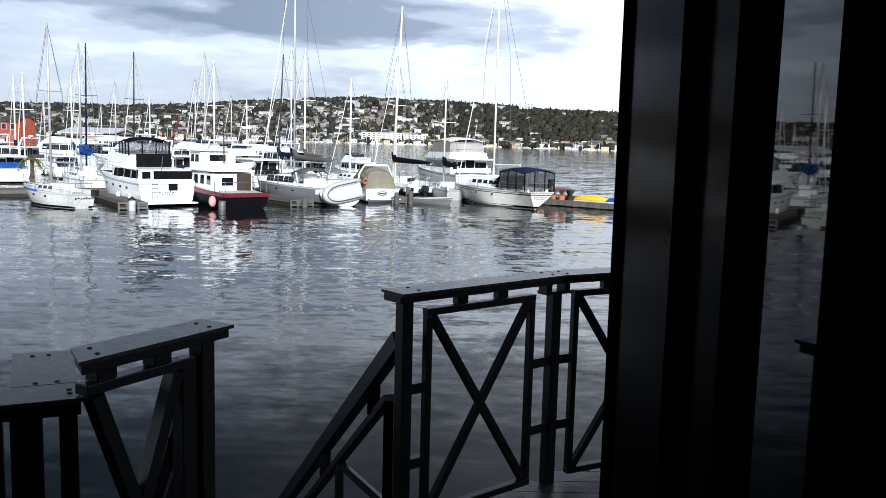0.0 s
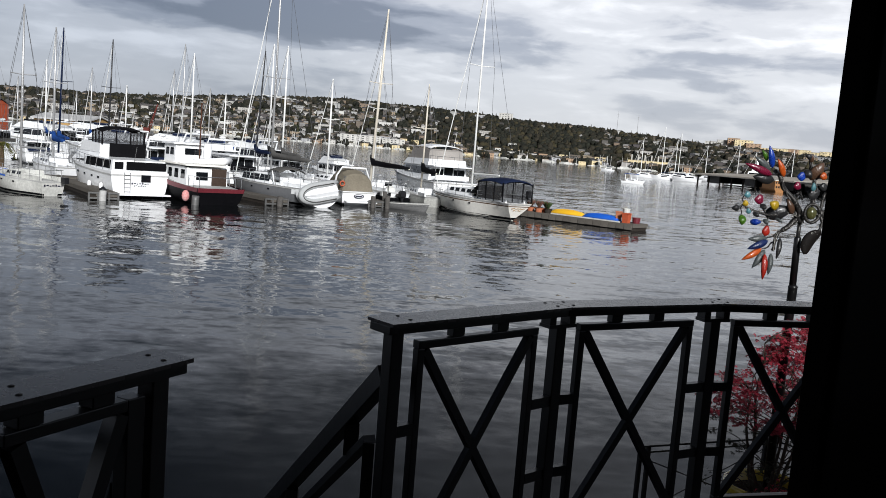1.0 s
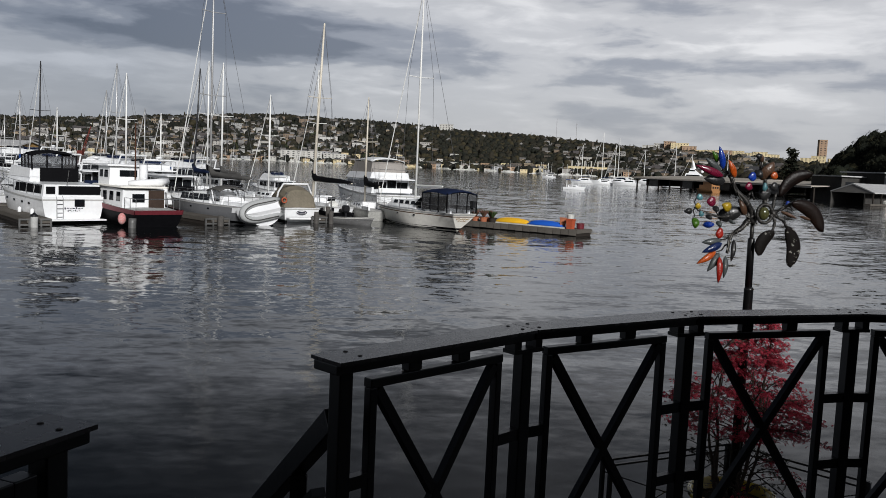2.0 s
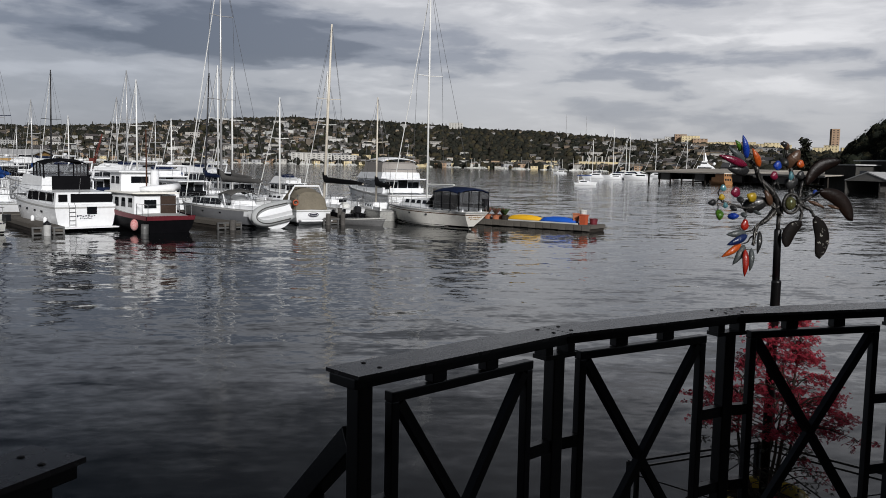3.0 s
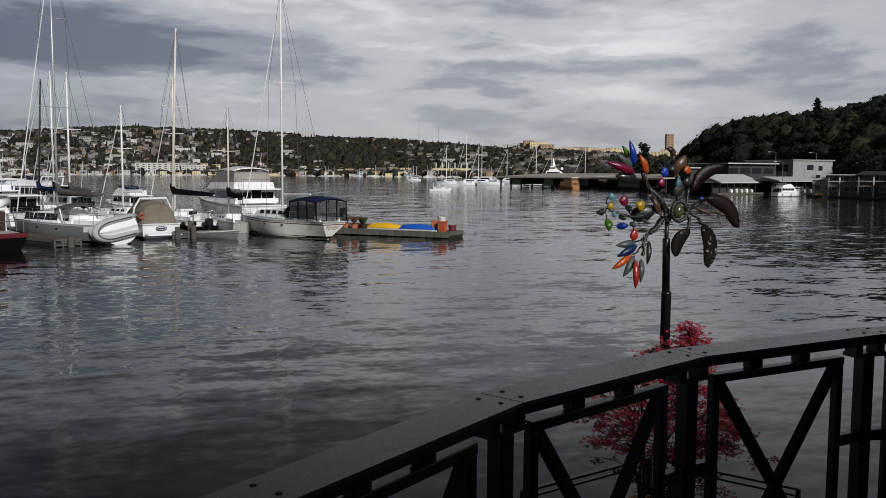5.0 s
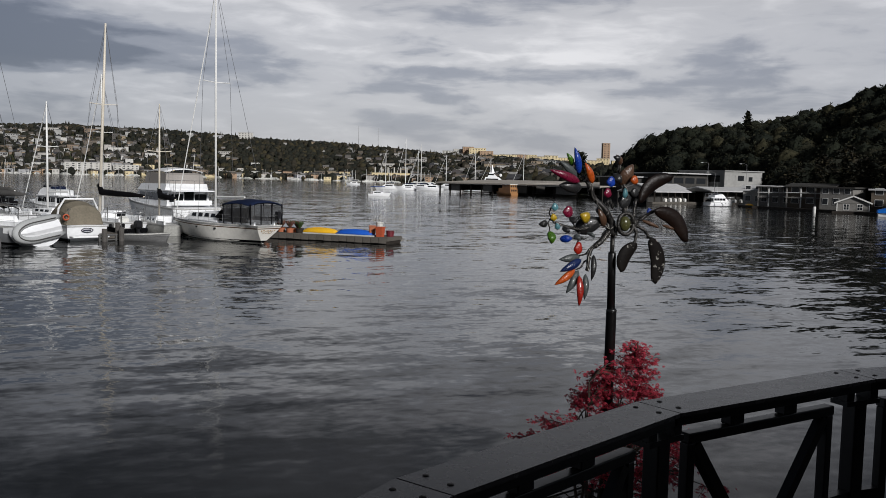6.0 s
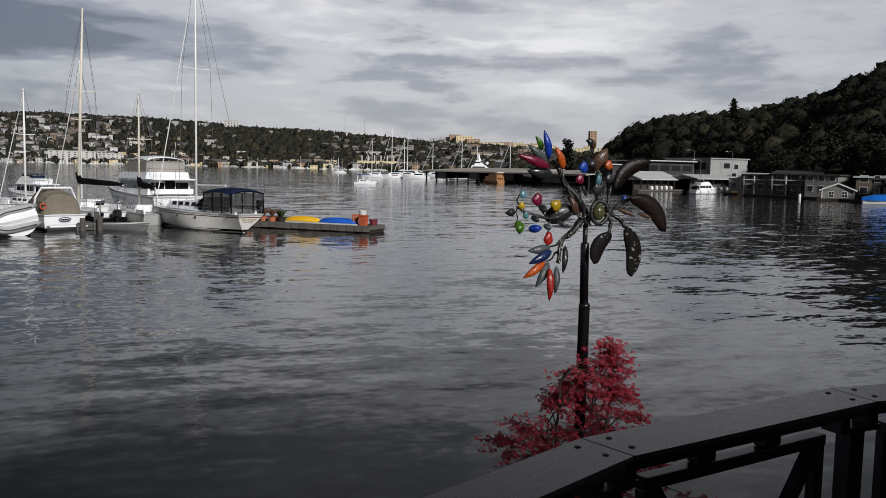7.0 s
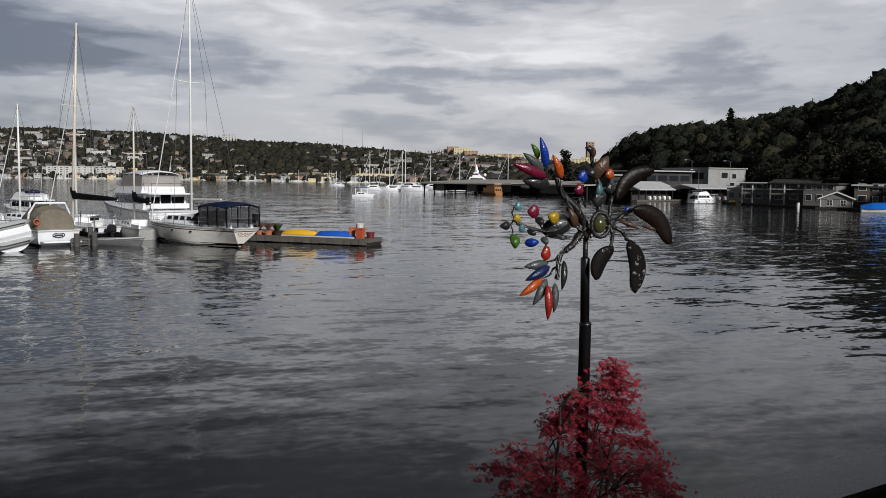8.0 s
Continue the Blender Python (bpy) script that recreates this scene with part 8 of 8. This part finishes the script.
M_BLUFF = island_colours("bluff_foliage", ((0.034, 0.038, 0.026), (0.026, 0.031, 0.023), (0.045, 0.045, 0.03), (0.031, 0.036, 0.025), (0.022, 0.026, 0.02), (0.06, 0.057, 0.034)), 0.95)


def joined(name, shape, mat, parent=None, label="", smooth=False):
    data = bpy.data.meshes.new(name)
    data.from_pydata(shape.verts, [], shape.faces)
    data.materials.append(mat)
    if smooth:
        data.polygons.foreach_set("use_smooth", [True] * len(data.polygons))
    ob = part(name, data, mat, parent, label)
    ob["kind"] = "stuff"
    return ob


def hill_houses():
    """Many small gabled houses over the far slopes, turned to the lake."""
    rng = random.Random(21)
    walls, roofs, panes = Shape(), Shape(), Shape()
    placed = 0
    while placed < 1750:
        az = rng.uniform(-34, 27)
        shore = pace(az, SHORE)
        f = rng.random() ** 0.8
        r = shore + 25 + f * (1590 - shore)
        # thick woods on the upper slope in the middle of the view
        keep = pace(az, ((-34, 0.45), (-20, 0.6), (-10, 0.95), (-2, 0.85), (2, 0.3), (5, 0.06), (11, 0.1), (14, 0.35), (17, 0.75), (27, 0.9)))
        if f < 0.16:
            keep = 1
        elif f > 0.7:
            keep *= 0.55
        if rng.random() > keep:
            continue
        placed += 1
        x, y = spot(az, r)
        z = land_height(x, y)
        big = rng.random() < 0.08
        w, d, h = (rng.uniform(13, 26), rng.uniform(9, 12), rng.uniform(6, 10)) if big else (rng.uniform(5, 10), rng.uniform(5, 9), rng.uniform(3.5, 6.5))
        m = pose(x, y, z - 2.5, 0, 0, -az + rng.choice((0, 0, 90)) + rng.uniform(-12, 12))
        turn = lambda pts: [m @ Vector(p) for p in pts]
        H = h + 2.5
        walls.add(turn([(sx * w / 2, sy * d / 2, zz) for zz in (0, H) for sx, sy in ((-1, -1), (1, -1), (1, 1), (-1, 1))]), [(0, 1, 5, 4), (1, 2, 6, 5), (2, 3, 7, 6), (3, 0, 4, 7), (4, 5, 6, 7)])
        o = 0.5
        peak = 0.4 if big else rng.uniform(1.5, 3)
        roofs.add(turn([(-w / 2 - o, -d / 2 - o, H - 0.2), (w / 2 + o, -d / 2 - o, H - 0.2), (w / 2 + o, d / 2 + o, H - 0.2), (-w / 2 - o, d / 2 + o, H - 0.2), (-w / 2 + (o if big else 0), 0, H + peak), (w / 2 - (o if big else 0), 0, H + peak)]), [(0, 1, 5, 4), (2, 3, 4, 5), (0, 4, 3), (1, 2, 5), (3, 2, 1, 0)])
        cols = max(2, int(w / 3.2))
        for lev in range(max(1, int(h / 3))):
            for c in range(cols):
                if rng.random() < 0.75:
                    cx, cz, a = -w / 2 + w * (c + 0.5) / cols, 3.6 + 2.9 * lev, rng.uniform(0.6, 1.0)
                    panes.add(turn([(cx - a, -d / 2 - 0.12, cz), (cx + a, -d / 2 - 0.12, cz), (cx + a, -d / 2 - 0.12, cz + 1.4), (cx - a, -d / 2 - 0.12, cz + 1.4)]), [(0, 1, 2, 3)])
    town = thing("hill_houses", pose(0, 0, 0), "many small pale houses crowded over the far hillside", "houses", "", "stuff")
    joined("house_walls", walls, M_HOUSES, town)
    joined("house_roofs", roofs, M_ROOFS, town)
    joined("house_windows", panes, M_WINDOWS, town)


hill_houses()


def waterfront(az, r, w, h, mat, roof, label, floors=2, turn=0.0, deep=14):
    x, y = spot(az, r)
    wins = []
    cols = max(2, min(8, int(w / 5)))
    for lev in range(floors):
        for c in range(cols):
            wins.append(("front", -w / 2 + w * (c + 0.5) / cols, 2.2 + (h - 2.2) * (lev + 0.35) / floors, w / cols * 0.4, (h - 2) / floors * 0.34))
    return block("waterfront_building", pose(x, y, max(0.4, land_height(x, y)) - 0.6, 0, 0, -az + turn), (w, deep, h), mat, label, "building", roof, wins, "waterfront buildings", framed=False)


# cream walls with warm sunlight put into the colour
M_CREAMWALL = material("sunlit_cream_stucco", (0.62, 0.52, 0.32), 0.8, 0, 0.15, 0.1)
M_WHITEWALL = material("white_stucco", (0.48, 0.47, 0.44), 0.8, 0, 0.12, 0.1)
M_TANWALL = material("tan_brick_wall", (0.36, 0.25, 0.17), 0.85, 0, 0.2, 0.1)
M_GREYWALL = material("grey_block_wall", (0.34, 0.34, 0.35), 0.85, 0, 0.2, 0.1)


def shore_row():
    rng = random.Random(8)
    styles = ((M_CREAMWALL, "waterfront building in sunlit cream with rows of windows"), (M_WHITEWALL, "white waterfront building with rows of windows"), (M_TANWALL, "tan brick building on the waterfront"), (M_GREYWALL, "grey warehouse on the waterfront"), (M_WHITEWALL, "white boathouse on the far waterfront"), (M_TANWALL, "low tan shed on the waterfront"))
    for row, (back, step) in enumerate(((6, 0.6), (40, 0.7), (80, 0.85), (125, 0.9))):
        az = -28.0 + 0.3 * row
        while az < 17.5:
            if not (13.0 < az < 16.3 and row == 0):
                mat, label = rng.choice(styles)
                if row == 3 and not -3 < az < 12:
                    az += 0.5
                    continue
                # extra cream here paints the sunlit strip of the waterfront
                if -3 < az < 12 and rng.random() < 0.55:
                    mat, label = styles[0]
                w, h = rng.uniform(6, 15), rng.uniform(3.2, 6.5) + row
                waterfront(az, pace(az, SHORE) + back + rng.uniform(-4, 22), w, h, mat, rng.choice((M_ROOFWHITE, M_TANROOF, M_SHED, M_TANWALL)), label, 2, rng.uniform(-25, 25), 10)
            az += step * rng.uniform(0.6, 1.9)


def far_moorings():
    """Small white hulls and thin masts crowded along the far shore."""
    rng = random.Random(14)
    hulls, masts = Shape(), Shape()
    for _ in range(150):
        az = rng.uniform(-28, 18)
        r = pace(az, SHORE) - rng.uniform(2, 30)
        x, y = spot(az, r)
        long, high = rng.uniform(7, 14), rng.uniform(1.2, 2.6)
        m = pose(x, y, 0, 0, 0, rng.uniform(0, 180))
        for y0, y1, w, z0, z1 in ((-0.5, 0.5, 0.15, 0, 0.5), (-0.3, 0.2, 0.11, 0.5, 1.0)):
            hulls.add([m @ Vector((sx * w * long, yy * long, zz * high)) for zz in (z0, z1) for sx, yy in ((-1, y0), (1, y0), (0.7, y1), (-0.7, y1))], [(0, 1, 5, 4), (1, 2, 6, 5), (2, 3, 7, 6), (3, 0, 4, 7), (4, 5, 6, 7)])
        if rng.random() < 0.45:
            masts.tube([(x, y, 1), (x, y, rng.uniform(9, 16))], [0.16, 0.1], 4)
    t = thing("far_moorings", pose(0, 0, 0), "white boats moored along the far shore", "boats", "", "stuff")
    joined("far_hulls", hulls, M_WORN, t)
    joined("far_masts", masts, M_WHITESPAR, t)


far_moorings()
shore_row()
waterfront(-4.2, 1290, 60, 17, M_WHITEWALL, M_ROOFWHITE, "white apartment building on the far shore", 5)
waterfront(-2.0, 1300, 34, 15, M_WHITEWALL, M_ROOFWHITE, "white apartment building on the far shore", 4)
waterfront(5.3, 1600, 26, 16, M_WHITEWALL, M_ROOFWHITE, "pale block standing on the hill's brow", 4)
waterfront(3.6, 1590, 18, 9, M_GREYWALL, M_SHED, "grey house on the hill's brow", 2)


def steam_plant():
    """The cream works with a row of stacks at the water."""
    p = waterfront(14.8, 1035, 46, 10.5, M_CREAMWALL, M_CREAMWALL, "cream lakeside works with a row of slim chimneys", 2)
    for k in range(6):
        part("chimney", Shape().tube([(-19 + 7.6 * k, 0, 10), (-19 + 7.6 * k, 0, 17.5)], [0.9, 0.8], 8), M_WHITEWALL, p)
    part("lower_wing", Shape().box((0, -8.5, 2.2), (48, 4, 4.4)), M_WHITEWALL, p)
    return p


steam_plant()


def hill_blocks():
    """Taller apartment blocks on the skyline past the works."""
    rng = random.Random(5)
    for az, w, h in ((18.6, 22, 14), (19.4, 26, 19), (19.9, 20, 24), (20.5, 30, 21), (21.1, 24, 16), (21.9, 26, 12), (22.6, 30, 12), (23.3, 24, 14), (24.0, 26, 13), (24.7, 34, 12), (25.4, 24, 15), (26.0, 30, 13), (28.2, 24, 12), (28.8, 22, 17), (29.7, 20, 13)):
        waterfront(az, 1560 + rng.uniform(-30, 40), w, h, rng.choice((M_CREAMWALL, M_TANWALL, M_WHITEWALL)), M_TANROOF, "tall pale apartment block on the skyline", 6, rng.uniform(-8, 8), 16)
    waterfront(28.95, 1640, 13, 50, M_TANWALL, M_TANROOF, "tall tan residential tower on the skyline", 12, 10, 18)


hill_blocks()


def radio_masts():
    for az in (12.6, 13.9):
        x, y = spot(az, 1640)
        t = thing("radio_mast", pose(x, y, land_height(x, y)), "thin lattice radio mast on the hill", "mast", "radio masts")
        part("lattice", Shape().tube([(0, 0, 0), (0, 0, 46)], [0.7, 0.25], 4), M_WIRE, t)
        part("crossarm", Shape().box((0, 0, 40), (3, 0.4, 0.4)), M_WIRE, t)


radio_masts()


def lump(shape, c, r, tall, rng, n=7, rows=4):
    """An uneven bush-like clump."""
    rings = []
    off = rng.uniform(0, 10)
    for i in range(rows + 1):
        a = math.pi * (0.08 + 0.92 * i / rows)
        ring = []
        for k in range(n):
            b = 2 * math.pi * k / n + off
            q = r * max(math.sin(a), 0.08) * rng.uniform(0.72, 1.22)
            ring.append((c[0] + q * math.cos(b), c[1] + q * math.sin(b), c[2] - tall * math.cos(a) * rng.uniform(0.85, 1.1)))
        rings.append(ring)
    shape.loft(rings)


def spire(shape, c, r, tall, rng):
    """A ragged conifer of stacked skirts."""
    n, rings = 6, []
    for i in range(9):
        f = i / 8
        w = r * (1 - f) * (1.0 if i % 2 == 0 else 0.62) + 0.1
        rings.append([(c[0] + w * math.cos(b) * rng.uniform(0.7, 1.25), c[1] + w * math.sin(b) * rng.uniform(0.7, 1.25), c[2] + tall * (0.06 + 0.94 * f) - (0.06 * tall if i % 2 == 0 else 0)) for b in (2 * math.pi * k / n + i for k in range(n))])
    shape.loft(rings)


def far_woods():
    rng = random.Random(33)
    woods, spires = Shape(), Shape()
    count = 0
    while count < 10500:
        az = rng.uniform(-36, 31)
        shore = pace(az, SHORE)
        f = rng.random() ** 0.75
        r = shore + 30 + f * (1640 - shore)
        thick = pace(az, ((-36, 0.6), (-12, 0.45), (0, 0.6), (4, 1.0), (12, 1.0), (15, 0.7), (31, 0.5)))
        if f > 0.9:
            thick = 1
        if rng.random() > thick:
            continue
        count += 1
        x, y = spot(az, r)
        z = land_height(x, y)
        if rng.random() < 0.06:
            spire(spires, (x, y, z - 1), rng.uniform(2.5, 4.5), rng.uniform(9, 16), rng)
        else:
            q = rng.uniform(2.6, 6.2)
            lump(woods, (x, y, z + q * 0.55), q, q * rng.uniform(0.7, 1.05), rng)
    for _ in range(620):
        az = rng.uniform(-30, 19)
        x, y = spot(az, pace(az, SHORE) + rng.uniform(3, 75))
        q = rng.uniform(1.8, 4.2)
        lump(woods, (x, y, max(land_height(x, y), 0.4) + q * 0.7), q, q * rng.uniform(0.8, 1.4), rng)
    w = thing("hillside_woods", pose(0, 0, 0), "dark green trees over the far hill between the houses", "woods", "", "stuff")
    joined("broadleaf_crowns", woods, M_WOODS, w, "", True)
    joined("conifers", spires, M_WOODS, w)


far_woods()


# ---- the wooded bluff ----
def bluff_woods():
    """Crowns of small leaf sprays over lumpy cores, from the shore up to the crest."""
    rng = random.Random(77)
    gen = np.random.default_rng(5)
    cores = Shape()
    quads = []
    count = 0
    while count < 1350:
        az = rng.uniform(29.4, 51)
        shore = pace(az, SHORE)
        r = shore + (62 if 31 < az < 39.6 else 14) + rng.random() * 175
        if r > 460:
            continue
        x, y = spot(az, r)
        z = land_height(x, y)
        count += 1
        q = rng.uniform(2.6, 5.4)
        tall = q * rng.uniform(0.85, 1.35)
        c = np.array((x, y, z + tall * 0.75))
        lump(cores, c, q * 0.78, tall * 0.78, rng, 7, 4)
        n = 500
        d = gen.normal(size=(n, 3))
        d /= np.linalg.norm(d, axis=1)[:, None]
        d[:, 2] = np.abs(d[:, 2]) * 1.0 - 0.25
        swell = 1 + 0.22 * np.sin(d[:, 0] * 7 + count) * np.cos(d[:, 1] * 6 + d[:, 2] * 5)
        p = c + d * np.array((q, q, tall)) * (swell * gen.uniform(0.8, 1.0, n))[:, None]
        a = gen.normal(size=(n, 3)) * gen.uniform(0.1, 0.24, n)[:, None]
        b = gen.normal(size=(n, 3)) * gen.uniform(0.1, 0.24, n)[:, None]
        quads.append(np.stack((p - a, p + b, p + a, p - b), axis=1))
    verts = np.concatenate(quads).reshape(-1, 3)
    faces = np.arange(len(verts)).reshape(-1, 4)
    w = thing("bluff_woods", pose(0, 0, 0), "dense dark green woods covering the steep bluff", "woods", "", "stuff")
    joined("leaf_cores", cores, M_BLUFF, w, "", True)
    data = bpy.data.meshes.new("leaf_sprays")
    data.from_pydata(verts.tolist(), [], faces.tolist())
    data.materials.append(M_BLUFF)
    ob = part("leaf_sprays", data, M_BLUFF, w)
    ob["kind"] = "stuff"


bluff_woods()


def tree(x, y, z, tall, spread, label, conifer=False, seed=1):
    """A standing tree: trunk, limbs and a crown of small sprays."""
    rng = random.Random(seed)
    t = thing("tree", pose(x, y, z), label, "tree", "trees by the water")
    bark = material("tree_bark", (0.07, 0.055, 0.04), 0.9, 0, 0.3, 3, 0.5, 10)
    trunk = Shape().tube([(0, 0, -1), (0.1, 0, tall * 0.4), (0, 0.1, tall * 0.92)], [tall * 0.022, tall * 0.016, tall * 0.003], 7)
    sprays = Shape()
    layers = 26 if conifer else 34
    for k in range(layers):
        f = (k + 0.5) / layers
        h = tall * (0.12 + 0.86 * f) if conifer else tall * (0.3 + 0.68 * f)
        reach = spread * ((1 - f) ** 0.8 * rng.uniform(0.65, 1.1) if conifer else math.sin(math.pi * (0.12 + 0.85 * f)) ** 0.7 * rng.uniform(0.5, 1.1))
        a = k * 2.4 + rng.uniform(-0.4, 0.4)
        tip = Vector((math.cos(a) * reach, math.sin(a) * reach, h + (-0.06 if conifer else 0.1) * reach))
        trunk.tube([(0, 0, h - 0.1 * reach), tip], [tall * 0.006, tall * 0.0015], 4)
        for _ in range(46):
            g = rng.uniform(0.15, 1.05)
            p = Vector((0, 0, h)).lerp(tip, g) + Vector((rng.gauss(0, 0.2 * spread * 0.6), rng.gauss(0, 0.2 * spread * 0.6), rng.gauss(0, 0.1 * spread)))
            u = Vector((rng.gauss(0, 1), rng.gauss(0, 1), rng.gauss(0, 0.6))) * (tall * 0.021)
            v = Vector((rng.gauss(0, 1), rng.gauss(0, 1), rng.gauss(0, 0.6))) * (tall * 0.021)
            sprays.add([p - u, p + v, p + u, p - v], [(0, 1, 2, 3)])
    part("trunk", trunk, bark, t)
    joined("crown", sprays, M_BLUFF if conifer else M_WOODS, t)
    return t


def shore_trees():
    for az, r, tall, spread, con in ((27.4, 340, 20, 6.0, True), (26.9, 350, 13, 4, False), (28.2, 345, 12, 4.5, False), (37.6, 335, 15, 3.4, True)):
        x, y = spot(az, r)
        tree(x, y, land_height(x, y), tall, spread, "dark conifer standing above the sheds" if con else "round dark tree behind the sheds", con, int(az * 10))
    for k, az in enumerate((40.6, 42.0, 43.2, 44.3, 45.6, 46.8, 48.2)):
        r = pace(az, SHORE) + 9
        x, y = spot(az, r)
        tree(x, y, land_height(x, y), 8.5 + (k * 37 % 5), 3.4, "leafy green tree on the bank behind the houseboats", False, k)


shore_trees()


def bluff_house(az, r, w, h, lift, label):
    x, y = spot(az, r)
    block("house", pose(x, y, land_height(x, y) + lift, 0, 0, -az), (w, 9, h), M_WHITEWALL, label, "house", M_SHED, [("front", -w / 4, h * 0.6, w * 0.3, h * 0.35), ("front", w / 4, h * 0.6, w * 0.3, h * 0.35)], "houses on the bluff", 0, 1.2)


bluff_house(40.9, 385, 20, 5, 4, "flat-roofed house among trees on the bluff's crest")
bluff_house(46.4, 330, 9, 4, 6, "pale house half hidden in the bluff's trees")


def lamp_posts():
    for x, y, h in ((139, 196, 10), (152, 197, 10), (121, 168, 7)):
        p = thing("street_lamp", pose(x, y, 0.3), "slim grey lamp post at the boatyard", "street lamp", "lamp posts")
        part("pole", Shape().tube([(0, 0, 0), (0, 0, h)], [0.07, 0.04], 6), M_WIRE, p)
        part("arm", Shape().tube([(0, 0, h), (-0.9, 0, h + 0.25), (-1.8, 0, h + 0.2)], 0.04, 5), M_WIRE, p)
        part("lamp_head", bevelled_slab((-2.0, 0, h + 0.17), (0.7, 0.3, 0.16)), M_ALLOY, p)


lamp_posts()
